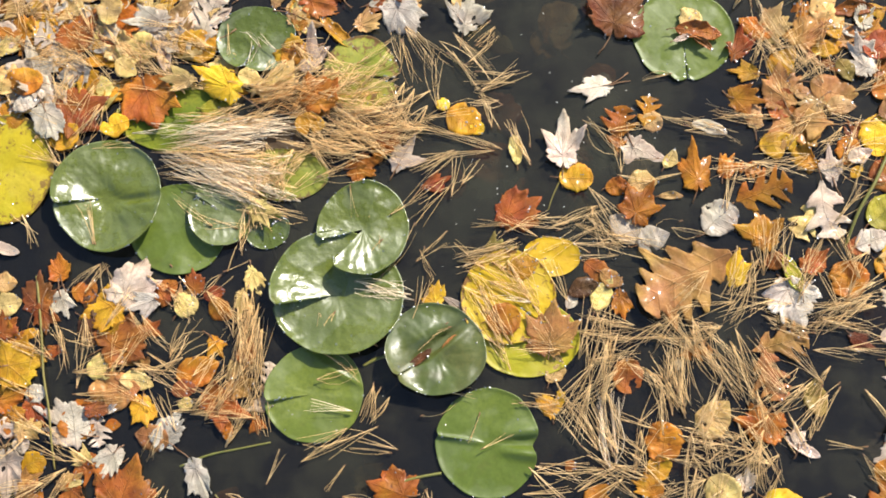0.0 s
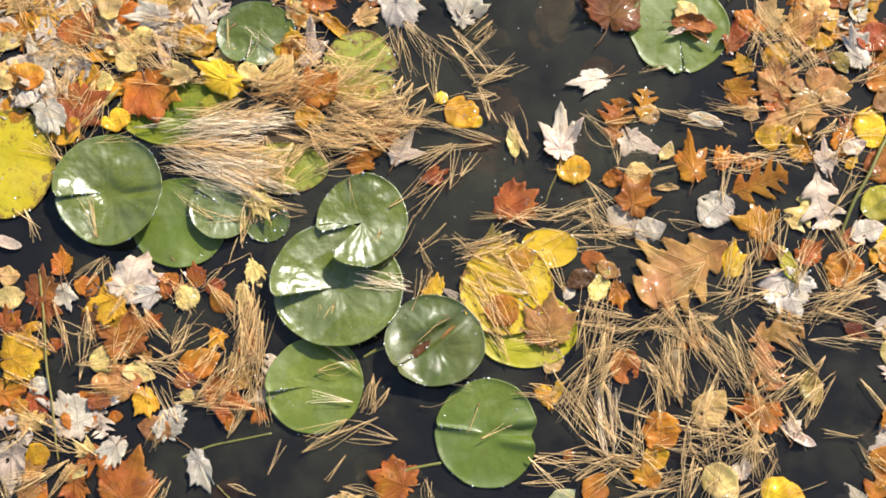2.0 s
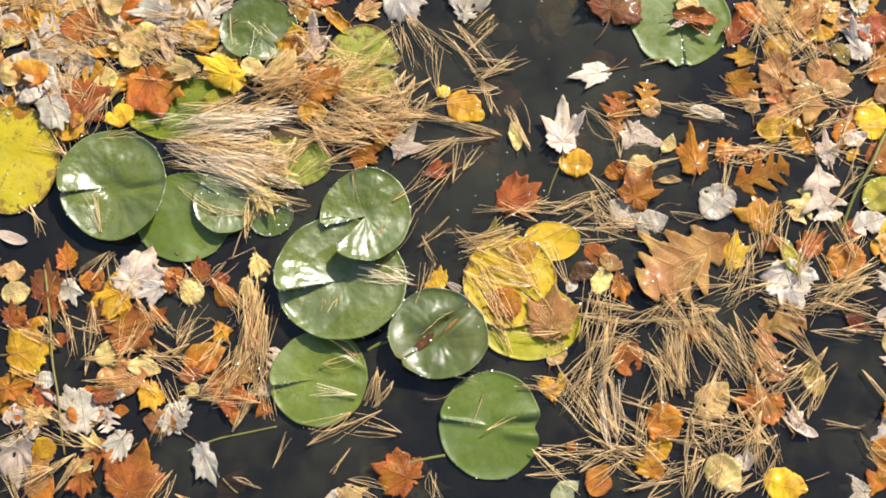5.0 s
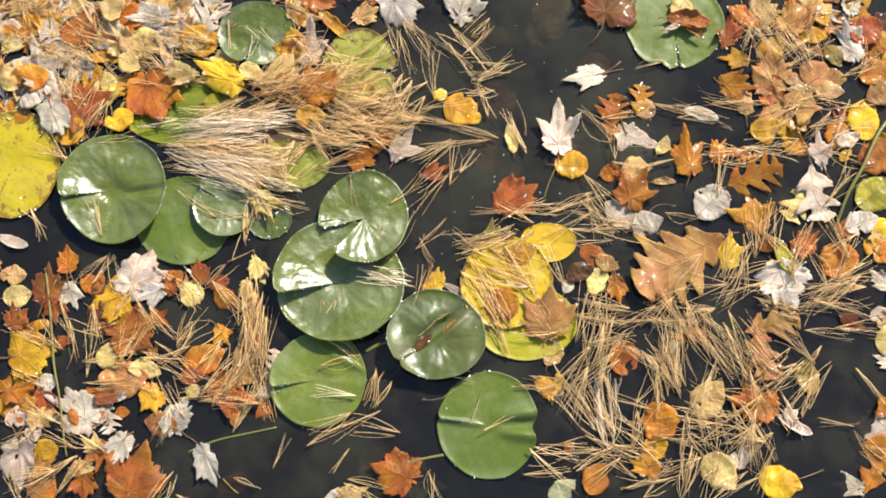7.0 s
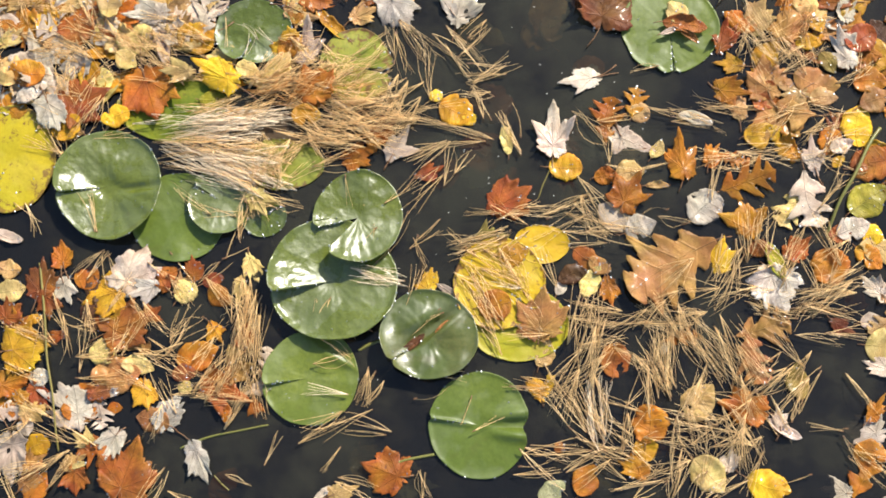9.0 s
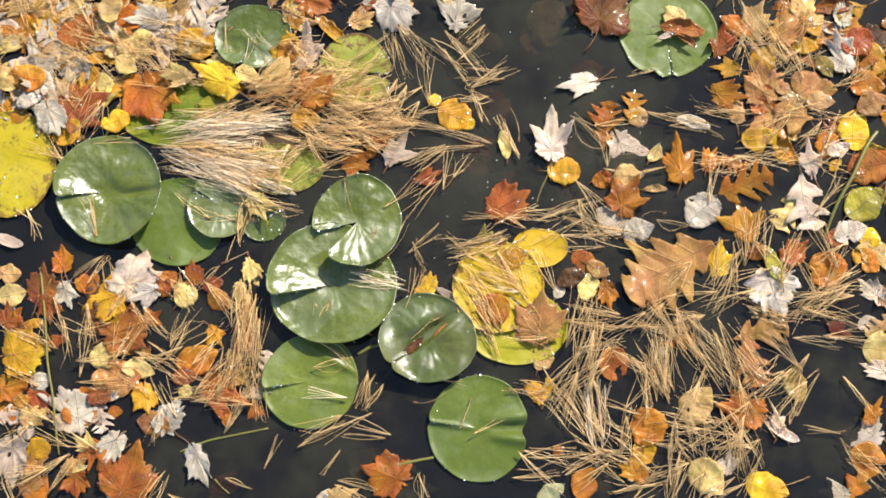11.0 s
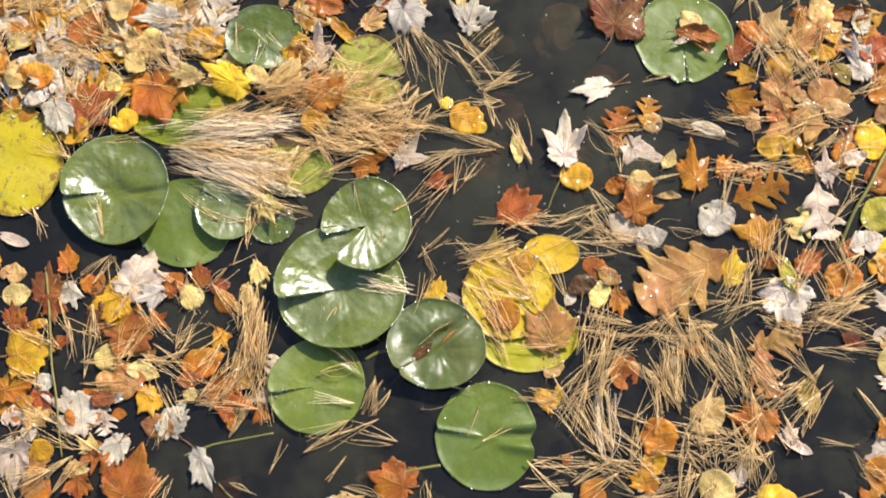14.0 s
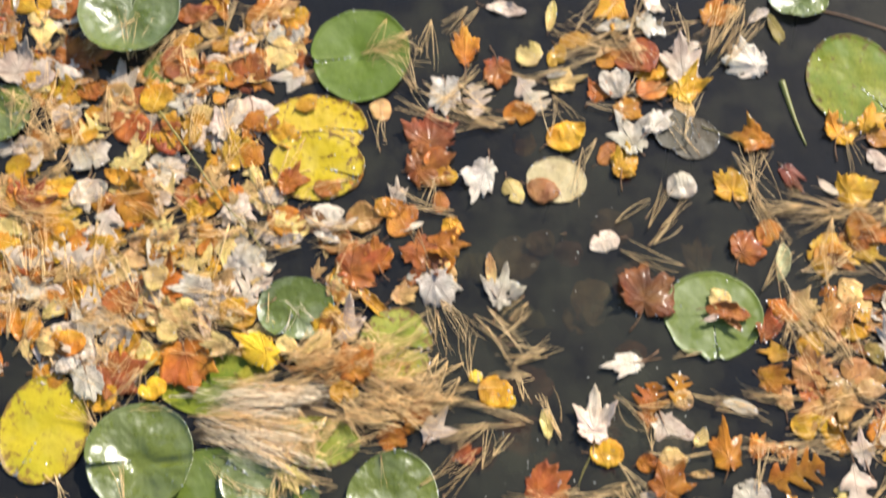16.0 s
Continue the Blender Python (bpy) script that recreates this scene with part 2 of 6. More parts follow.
def water_material():
    """Murky pond water with faint ripples; what lies below shows dimly through it."""
    m = Nodes("pond_water")
    geo = m.add("ShaderNodeNewGeometry")
    p = geo.outputs["Position"]
    # Water colour by distance from one point: lighter near it, darker further out.
    tone_dist = m.add("ShaderNodeVectorMath")
    tone_dist.operation = "DISTANCE"
    m.link(p, tone_dist.inputs[0])
    tone_dist.inputs[1].default_value = (0.10, 0.68, 0.0)
    drift = m.add("ShaderNodeMapRange")
    for k, v in ((1, 0.10), (2, 0.62), (3, -0.07), (4, -0.24)):
        drift.inputs[k].default_value = v
    m.link(tone_dist.outputs["Value"], drift.inputs[0])
    thick = m.add("ShaderNodeMath")
    thick.operation = "ADD"
    clouds = m.add("ShaderNodeMath")
    clouds.operation = "MULTIPLY_ADD"
    m.link(m.noise(p, 15.0, 6.0, 0.65), clouds.inputs[0])
    clouds.inputs[1].default_value = 0.50
    m.link(m.noise(p, 5.0, 4.0, 0.6), clouds.inputs[2])
    m.link(clouds.outputs[0], thick.inputs[0])
    m.link(drift.outputs[0], thick.inputs[1])
    deep = m.mix(m.ramp(thick.outputs[0], 0.38, 0.60), (0.0140, 0.0140, 0.0142, 1), (0.0205, 0.0184, 0.0152, 1))
    silt = m.mix(m.ramp(thick.outputs[0], 0.50, 0.90), deep, (0.056, 0.054, 0.034, 1))
    m.link(silt, m.bsdf.inputs["Base Color"])
    m.bsdf.inputs["Roughness"].default_value = 0.02
    m.bsdf.inputs["IOR"].default_value = 1.33
    m.bsdf.inputs["Transmission Weight"].default_value = 0.30
    m.bump(m.noise(geo.outputs["Position"], 9.0, 3.0), 0.12, 0.02)
    return m.mat


def mud_material():
    m = Nodes("pond_mud")
    geo = m.add("ShaderNodeNewGeometry")
    p = geo.outputs["Position"]
    big = m.mix(m.ramp(m.noise(p, 3.0, 5.0), 0.35, 0.7), (0.018, 0.018, 0.018, 1), (0.042, 0.038, 0.030, 1))
    small = m.mix(m.ramp(m.noise(p, 22.0, 6.0, 0.65), 0.48, 0.72), big, (0.075, 0.062, 0.040, 1))
    m.link(small, m.bsdf.inputs["Base Color"])
    m.bsdf.inputs["Roughness"].default_value = 0.9
    m.bump(m.noise(p, 40.0, 5.0), 0.6, 0.01)
    return m.mat


WATER, MUD = water_material(), mud_material()


def film_material():
    """A thin bead of clear water: what lies under it shows through, and its skin mirrors a little."""
    m = Nodes("water_film")
    clear, skin = m.add("ShaderNodeBsdfTransparent"), m.add("ShaderNodeBsdfGlossy", Roughness=0.30)
    both = m.add("ShaderNodeMixShader")
    both.inputs[0].default_value = 0.30
    m.link(clear.outputs[0], both.inputs[1])
    m.link(skin.outputs[0], both.inputs[2])
    m.link(both.outputs[0], m.tree.nodes["Material Output"].inputs["Surface"])
    return m.mat


DROPLET = film_material()


# ---- mesh helpers ----
def mesh_object(name, verts, faces, material, parent=None, label="", **points):
    me = bpy.data.meshes.new(name)
    me.from_pydata([tuple(v) for v in verts], [], [tuple(f) for f in faces])
    for key, values in points.items():
        a = me.attributes.new(key, "FLOAT", "POINT")
        a.data.foreach_set("value", np.asarray(values, dtype=np.float32))
    me.polygons.foreach_set("use_smooth", [True] * len(me.polygons))
    me.materials.append(material)
    me.update()
    ob = new(name, me)
    if parent:
        ob.parent = parent
    if label:
        ob["label"] = label
    return ob


def two_sided(verts, faces, rim, thick, **points):
    """Give a sheet a lower face and a rim, so that it has the thickness of a leaf."""
    n = len(verts)
    low = [(v[0], v[1], v[2] - thick) for v in verts]
    back = [tuple(n + i for i in reversed(f)) for f in faces]
    edge = [(rim[i], rim[i] + n, rim[(i + 1) % len(rim)] + n, rim[(i + 1) % len(rim)]) for i in range(len(rim))]
    return list(verts) + low, list(faces) + back + edge, {k: list(v) + list(v) for k, v in points.items()}


def tube(path, radii, sides=5):
    """Vertices and faces of a bent tapering stalk along the points of path."""
    verts, faces = [], []
    for i, p in enumerate(path):
        d = (Vector(path[min(i + 1, len(path) - 1)]) - Vector(path[max(i - 1, 0)])).normalized()
        a = d.orthogonal().normalized()
        b = d.cross(a)
        for k in range(sides):
            w = 2 * math.pi * k / sides
            verts.append(Vector(p) + radii[i] * (a * math.cos(w) + b * math.sin(w)))
    for i in range(len(path) - 1):
        for k in range(sides):
            q = (k + 1) % sides
            faces.append((i * sides + k, i * sides + q, (i + 1) * sides + q, (i + 1) * sides + k))
    faces.append(tuple(reversed(range(sides))))
    faces.append(tuple((len(path) - 1) * sides + k for k in range(sides)))
    return verts, faces


count = {"leaf": 0}


def rng():
    count["leaf"] += 1
    return random.Random(count["leaf"] * 7919 + 13)


SUPPORT = {"water": "floating on dark pond water", "pad": "lying on a lily pad", "litter": "lying among floating leaves",
           "under": "sunken just below the pond surface"}


def settle(verts, sheet, sunk=0.08):
    """Lower a curled leaf until its lowest part lies at its support; sunk is the share that dips under the water."""
    low = sorted(v[2] for v in verts[:sheet])[int(sheet * sunk)]
    return [(v[0], v[1], v[2] - low) for v in verts]


def finish_leaf(name, kind, colour, x, y, z, turn, on, verts, faces, rim, vein, stem=None):
    n = len(verts)
    r = random.Random(count["leaf"] * 31 + 7)
    soaked = on in ("water", "litter") and z < 0.0045 and r.random() < 0.30
    if soaked:
        way, tilt = r.uniform(0, 6.28), r.uniform(0.10, 0.22)
        verts = [(v[0], v[1], 0.45 * v[2] + tilt * (v[0] * math.cos(way) + v[1] * math.sin(way))) for v in verts]
    verts = settle(verts, n, r.uniform(0.10, 0.28) if soaked else 0.08)
    z = min(z, 0.0008) if soaked else z
    verts, faces, extra = two_sided(verts, faces, rim, 0.0006, rib=vein[0], chev=vein[1])
    ob = new(name)
    ob.empty_display_size = 0.01
    mesh_object("blade", verts, faces, LEAF[colour], ob, **extra)
    ob.matrix_world = pose(x, y, z, 0, 0, turn - 90)
    tagged(ob, f"{COLOUR_WORDS[colour]} fallen {kind} leaf {SUPPORT[on]}", "leaf", "fallen leaves on the pond")
    if stem:
        sv, sf = tube(*stem)
        mesh_object("stem", sv, sf, STEM, ob)
    return ob


def crumple(r, size, amount):
    """A smooth random relief for one leaf: a cup, a fold along its length, waves and wrinkles."""
    cup, fold = r.uniform(-0.10, 0.22) * amount, r.uniform(-0.14, 0.18) * amount
    tip, wave, ph = r.uniform(-0.15, 0.22) * amount, r.uniform(0.02, 0.06) * amount, r.uniform(0, 6.28)
    lean, off = r.uniform(-0.10, 0.10) * amount, Vector((r.uniform(0, 50), r.uniform(0, 50), 0))

    def height(u, v):
        """u across and v along, in units of the leaf's size."""
        h = cup * (u * u + v * v) * 1.6 + fold * abs(u) + tip * max(0, v) ** 2 + lean * u
        h += wave * math.sin(7 * u + 5 * v + ph) * min(1, 2.5 * (u * u + v * v))
        h += 0.08 * amount * noise.noise(Vector((u * 3.2, v * 3.2, 0)) + off) + 0.04 * amount * noise.noise(Vector((u * 10, v * 10, 4)) + off)
        return h * size

    return height


# ---- leaf kinds ----
def maple(colour, x, y, z, size, turn, on="water", broad=False):
    """Maple leaf: five pointed lobes with coarse teeth round the end of the stalk."""
    r = rng()
    step = 3.6
    angles, rings = 100, (0.0, 0.26, 0.5, 0.72, 0.88, 1.0)
    side, base = r.uniform(44, 56), r.uniform(92, 112)
    deep, low, slim = r.uniform(0.50, 0.74), r.uniform(0.30, 0.58), r.uniform(1.0, 1.4)
    if broad or r.random() < 0.35:
        deep, low, slim = r.uniform(0.74, 0.86), r.uniform(0.52, 0.68), 1.5
    scale = size / 1.34
    relief = crumple(r, size, r.uniform(0.5, 1.05))
    squeeze = r.uniform(0.70, 0.98)
    narrow = (r.uniform(0.62, 1.0), r.uniform(0.78, 1.0))
    if broad:
        squeeze, narrow = r.uniform(0.9, 1.05), (1.0, 1.0)
    torn = r.uniform(20, 340) if r.random() < 0.3 else None
    lobes, marks, mids = [(90, 1.0)], {}, {}
    for way in (1, -1):
        a1, a2 = side + r.uniform(-4, 4), base + r.uniform(-6, 6)
        l1, l2 = r.uniform(0.74, 0.96), low * r.uniform(0.85, 1.15)
        lobes += [(90 + way * a1, l1), (90 + way * a2, l2)]
        mids[way] = (a1, a2, l2)
        c1, c2 = deep * r.uniform(0.88, 1.1), min(deep, l2) * r.uniform(0.76, 0.95)
        q = 0.5 * slim
        marks[way] = [(0, 1.0), (6 * q * 2, 0.80), (8 * q * 2, 0.82), (12 * q * 2, 0.62), (15 * q * 2, 0.61), (a1 * 0.54, c1), (a1 - 13 * q * 2, c1 + 0.32 * (l1 - c1)),
                      (a1 - 9 * q * 2, l1 * 0.78), (a1 - 7 * q * 2, l1 * 0.77), (a1, l1), (a1 + 6, l1 * 0.80), (a1 + 9, l1 * 0.78), (a1 + 13, l1 * 0.62), (a1 + 17, l1 * 0.61),
                      (0.5 * (a1 + a2) + 2, c2), (a2 - 7, l2 * 0.84), (a2, l2), (a2 + 9, l2 * 0.78), (a2 + 14, l2 * 0.78), (a2 + 30, l2 * 0.56), (166, 0.30), (180, 0.12)]
        marks[way].sort()
    bends = [r.gauss(0.03, 0.22) for q in lobes]
    off = Vector((r.uniform(0, 90), r.uniform(0, 90), 0))

    def radius(a):
        d = (a - 90 + 180) % 360 - 180
        d_side = 1 if d >= 0 else -1
        row = marks[d_side]
        d = abs(d)
        best = 0.12
        for (d0, r0), (d1, r1) in zip(row, row[1:]):
            if d0 <= d <= d1:
                best = r0 + (r1 - r0) * (d - d0) / max(1e-6, d1 - d0)
                break
        a1_, a2_, l2_ = mids[d_side]
        web = deep * 0.94 if d < a1_ * 1.15 else max(0.0, deep * 0.94 + (l2_ * 0.72 - deep * 0.94) * (d - a1_ * 1.15) / (a2_ - a1_ * 1.15))
        if d < a2_ + 8:
            best = max(best, web * (1 - 0.10 * abs(((d * 0.16) % 1) - 0.5) * 2))
        best *= 1 + 0.16 * noise.noise(Vector((math.cos(radians(a)) * 5, math.sin(radians(a)) * 5, 0)) + off)
        if torn is not None:
            best *= 1 - 0.45 * math.exp(-((((a - torn + 180) % 360 - 180)) / 9) ** 2)
        return best

    at = [round((v[0] - 90) / step) % angles for v in lobes]
    verts, rib, chev = [(0, -0.29 * scale, relief(0, -0.29 / 1.34))], [0.0], [0.0]
    spokes = []
    for k in range(angles):
        a = 90 + step * k
        if k in at:
            a = lobes[at.index(k)][0]
        near = min(range(5), key=lambda i: abs((a - lobes[i][0] + 180) % 360 - 180))
        spokes.append((a, radius(a), near, radians(abs((a - lobes[near][0] + 180) % 360 - 180))))
    for ring in rings[1:]:
        for a, full, near, d in spokes:
            q = full * ring
            px, py = q * math.cos(radians(a)) * squeeze * narrow[math.cos(radians(a)) > 0], q * math.sin(radians(a)) - 0.29
            side_, along = q * math.sin(min(d, 1.57)), q * math.cos(d)
            tip = max(0, along / lobes[near][1] - 0.35)
            h = relief(px / 1.34, py / 1.34) - 0.05 * size * min(0.3, side_) + size * bends[near] * tip * tip
            verts.append((px * scale, py * scale, h))
            rib.append(side_ * scale * 1000 * (0.8 + 0.5 * along / lobes[near][1]))
            chev.append((along - side_ * 0.8) * 7.5 + 0.3)
    faces = [(0, 1 + k, 1 + (k + 1) % angles) for k in range(angles)]
    for i in range(len(rings) - 2):
        for k in range(angles):
            q = (k + 1) % angles
            faces.append((1 + i * angles + k, 1 + (i + 1) * angles + k, 1 + (i + 1) * angles + q, 1 + i * angles + q))
    rim = [1 + (len(rings) - 2) * angles + k for k in range(angles)]
    bend, long = r.uniform(-0.5, 0.5), r.uniform(0.25, 0.8) * scale
    z0 = verts[0][2]
    path = [(bend * long * (t * t), -0.29 * scale - long * t, z0 + 0.002 - (z0 * 0.7) * t) for t in (0, 0.25, 0.5, 0.75, 1)]
    stem = (path, [0.0011, 0.0009, 0.0008, 0.0009, 0.0014])
    return finish_leaf("maple_leaf", "maple", colour, x, y, z, turn, on, verts, faces, rim, (rib, chev), stem)


def strip_leaf(r, size, width, rows, cols, outline, slant, amount, curl=0.0, side_veins=9):
    """A leaf built along its midrib: outline(s) gives the half width, slant pushes the margin towards the tip."""
    relief = crumple(r, size, amount)
    sweep = r.uniform(-0.10, 0.10)
    verts, rib, chev = [], [], []
    for i in range(rows + 1):
        s = i / rows
        for sidei in range(-cols, cols + 1):
            e = sidei / cols
            w = outline(s, 1 if e > 0 else -1) * width
            u = e * w + sweep * math.sin(math.pi * s)
            v = s - 0.5 + slant * abs(e) * w * math.sin(math.pi * min(1, s * 1.02))
            h = relief(u, v) - 0.04 * size * min(0.3, abs(e) * w)
            px = u
            if curl:
                k = curl * 2.6
                h += size * (1 - math.cos(min(3.0, abs(u) / max(width, 0.05) * k))) * width / k
                px = math.copysign(math.sin(min(2.6, abs(u) / max(width, 0.05) * k)) * width / k, u)
            verts.append((px * size, v * size, h))
            rib.append(abs(e) * w * size * 1000 * (0.8 + 0.6 * s))
            chev.append(s * side_veins - abs(e) * w * 3.2 * side_veins / 9)
    m = 2 * cols + 1
    faces = [(i * m + k, i * m + k + 1, (i + 1) * m + k + 1, (i + 1) * m + k) for i in range(rows) for k in range(m - 1)]
    rim = list(range(m)) + [i * m + m - 1 for i in range(1, rows + 1)] + [rows * m + k for k in range(m - 2, -1, -1)] + [i * m for i in range(rows - 1, 0, -1)]
    b = verts[cols]
    long, bend = r.uniform(0.10, 0.32) * size, r.uniform(-0.4, 0.4)
    path = [(b[0] + bend * long * t * t, b[1] + 0.01 * size - long * t, b[2] + 0.001 - 0.5 * b[2] * t) for t in (0, 0.3, 0.6, 1)]
    return verts, faces, rim, (rib, chev), (path, [0.0010, 0.0008, 0.0007, 0.0010])


def oak(colour, x, y, z, size, turn, on="water"):
    """Oak leaf: broad pointed lobes with bristle teeth, parted by rounded bays."""
    r = rng()
    n, deep = r.choice((3, 4, 4)), r.uniform(0.62, 0.74)
    if size > 0.125:
        n, deep = 5, 0.46
    reach = {s: [r.uniform(0.8, 1.12) for q in range(n + 1)] for s in (-1, 1)}
    start = {-1: r.uniform(-0.08, 0.08), 1: r.uniform(-0.08, 0.08)}
    lobe = ((0.0, 0.0), (0.14, 0.0), (0.24, 0.38), (0.34, 0.80), (0.39, 0.72), (0.52, 1.0), (0.60, 0.80), (0.67, 0.88), (0.76, 0.42), (0.88, 0.02), (1.0, 0.0))

    def outline(s, side):
        env = math.sin(math.pi * min(1, s * 0.95 + 0.02)) ** 0.7 * (0.85 + 0.22 * s)
        t = min(n - 0.001, max(0.0, (s * 1.04 - 0.06) * n + start[side]))
        p = t % 1
        for (p0, h0), (p1, h1) in zip(lobe, lobe[1:]):
            if p0 <= p <= p1:
                h = h0 + (h1 - h0) * (p - p0) / (p1 - p0)
        return max(0.012, env * (1 - deep * (1 - h)) * reach[side][int(t)])

    wide, lean = (0.45, 0.36) if size > 0.125 else (r.uniform(0.39, 0.45), r.uniform(0.50, 0.72))
    verts, faces, rim, vein, stem = strip_leaf(r, size, wide, 84, 4, outline, lean, r.uniform(0.40, 0.75), side_veins=n)
    return finish_leaf("oak_leaf", "oak", colour, x, y, z, turn, on, verts, faces, rim, vein, stem)


def ovate(colour, x, y, z, size, turn, on="water"):
    """Birch or cherry leaf: egg-shaped with a short point and a finely toothed margin."""
    r = rng()
    fat, power = r.uniform(0.30, 0.42), r.uniform(0.65, 0.85)
    bite = r.uniform(0.2, 0.9) if r.random() < 0.35 else 5

    def outline(s, side):
        w = math.sin(math.pi * s ** 0.80) ** power if 0 < s < 1 else 0
        w *= 1 - 0.05 * abs(((s * 22) % 1) - 0.5) * 2
        w *= 1 + 0.20 * noise.noise(Vector((s * 5, side * 3 + size * 700, 2)))
        w *= 1 - 0.55 * math.exp(-((s - bite) / 0.07) ** 2) * (side > 0)
        return max(0.012, w)

    verts, faces, rim, vein, stem = strip_leaf(r, size, fat, 30, 4, outline, r.uniform(0.0, 0.25), r.uniform(0.5, 1.1))
    return finish_leaf("ovate_leaf", "egg-shaped", colour, x, y, z, turn, on, verts, faces, rim, vein, stem)


def rounded(colour, x, y, z, size, turn, on="water"):
    """Aspen leaf: nearly round, with a blunt tip."""
    r = rng()
    fat, ph = r.uniform(0.42, 0.52), r.uniform(0, 6)

    def outline(s, side):
        w = math.sqrt(max(0, 1 - (2 * s - 1) ** 2))
        return max(0.012, w * (1 + 0.22 * noise.noise(Vector((s * 4, side * 3 + ph, 0))) + 0.12 * noise.noise(Vector((s * 14, side * 3 + ph, 5)))) * (1 - 0.06 * abs(((s * 16) % 1) - 0.5) * 2))

    verts, faces, rim, vein, stem = strip_leaf(r, size, fat, 30, 4, outline, 0.08, r.uniform(0.55, 1.15), side_veins=6)
    return finish_leaf("rounded_leaf", "round", colour, x, y, z, turn, on, verts, faces, rim, vein, stem if size > 0.03 else None)


def curled(colour, x, y, z, size, turn, on="water"):
    """A leaf dried into a narrow boat, its margins rolled up."""
    r = rng()

    def outline(s, side):
        w = math.sin(math.pi * min(1, max(0, s))) ** 0.7
        return max(0.012, w * (1 + 0.25 * noise.noise(Vector((s * 6, side * 4, size * 90)))))

    verts, faces, rim, vein, stem = strip_leaf(r, size, r.uniform(0.15, 0.24), 24, 4, outline, 0.1, 0.8, curl=r.uniform(0.22, 0.42))
    return finish_leaf("curled_leaf", "curled", colour, x, y, z, turn, on, verts, faces, rim, vein, stem)


# ---- lily pads ----
PAD_SPOTS = []


def lily_pad(colour, x, y, z, rx, ry, notch, gap, lift_a, lift_b, ripple, rot, swells=(), folds=(), hinges=(), dents=()):
    """Round floating pad with a slit from rim to hub; lift_a and lift_b raise the lobes on its two sides,
    ripple gives the ribs between the veins, rot the share of brown spots, swells (direction, height, width)
    where the rim is heaved up, folds (across, up, direction, height, width) ridges and troughs,
    hinges (direction, offset, slope) lines beyond which the blade bends up, dents (direction, depth, width) bays in its rim,
    in units of its radius and radians."""
    r = rng()
    rad = (rx + ry) / 2
    around, rings = 144, (0.0, 0.06, 0.12, 0.18, 0.24, 0.30, 0.36, 0.42, 0.48, 0.54, 0.60, 0.66, 0.72, 0.78, 0.83, 0.88, 0.92, 0.955, 0.98, 1.0)
    p1, p2, p3 = r.uniform(0, 6.28), r.uniform(0, 6.28), r.uniform(0, 6.28)
    span = 2 * math.pi - radians(gap)
    off = Vector((r.uniform(0, 90), r.uniform(0, 90), 0))
    ribs = r.choice((16, 18, 20))
    turn = radians(notch)
    verts, vein, rotten = [], [], []
    for ring in rings:
        for k in range(around + 1):
            t = k / around
            w = radians(gap) / 2 + span * t
            a = turn + w
            edge = 1 + 0.018 * math.sin(2 * w + p1) + 0.012 * math.sin(3 * w + p2) + 0.006 * math.sin(9 * w + p3)
            near = min(t, 1 - t) * span
            edge *= 1 - (0.12 if gap > 2 else 0.06) * math.exp(-(near / 0.07) ** 2)
            for at, depth, width in dents:
                edge *= 1 - depth * math.exp(-(((a - radians(at) + math.pi) % (2 * math.pi) - math.pi) / width) ** 2)
            q = ring * edge
            px, py = q * rx * math.cos(a), q * ry * math.sin(a)
            rib = math.cos(w * ribs / 2 + 1.1 * noise.noise(Vector((px / rad * 2.5, py / rad * 2.5, 7)) + off)) ** 2
            sector = 0.5 + 0.5 * noise.noise(Vector((math.cos(w) * 1.3, math.sin(w) * 1.3, 0)) + off)
            h = rad * ripple * 0.017 * (rib - 0.5) * ring * (1 - 0.5 * ring) * 2 * max(0, sector - 0.45) * 2
            h += rad * 0.048 * (0.5 + ripple) * noise.noise(Vector((px / rad * 1.6, py / rad * 1.6, 1)) + off)
            h += rad * (0.015 * noise.noise(Vector((px / rad * 5, py / rad * 5, 2)) + off) + 0.006 * noise.noise(Vector((px / rad * 12, py / rad * 12, 3)) + off)) * (0.4 + ripple)
            h += rad * lift_a * math.exp(-(t * span / 0.75) ** 2) * ring ** 1.2
            h += rad * lift_b * math.exp(-((1 - t) * span / 0.75) ** 2) * ring ** 1.2
            for at, rise, width in swells:
                d = (a - radians(at) + math.pi) % (2 * math.pi) - math.pi
                h += rad * rise * math.exp(-(d / width) ** 2) * ring ** 1.5 * (1 + 0.10 * ripple * (rib - 0.5))
            for way, off_, slope in hinges:
                d = (px * math.cos(radians(way)) + py * math.sin(radians(way))) / rad - off_
                h += rad * slope * 0.06 * math.log1p(math.exp(min(30.0, d / 0.06))) * (1 + 0.05 * ripple * (rib - 0.5))
            for fx, fy, way, rise, width in folds:
                du, dv = px / rx - fx, py / ry - fy
                c, q1 = math.cos(radians(way)), math.sin(radians(way))
                h += rad * rise * math.exp(-((dv * c - du * q1) / width) ** 2 - ((du * c + dv * q1) / 0.42) ** 2)
            h += rad * (0.034 + 0.026 * ripple) * math.exp(-(((ring - 1.0) / 0.05) ** 2)) * (0.35 + 0.65 * (0.5 + 0.5 * math.sin(3 * w + p2)) ** 2)
            h -= rad * 0.03 * math.exp(-(ring / 0.22) ** 2)
            verts.append((px, py, h))
            vein.append(max(0, 1 - abs(math.sin(w * ribs / 4)) * (2 + 9 * ring)) * (0.1 < ring < 0.97))
            rotten.append((0.16 * rot * ring * ring + 0.10 * rot - 0.05) + (0.12 * rot if ring > 0.95 else 0))
    m = around + 1
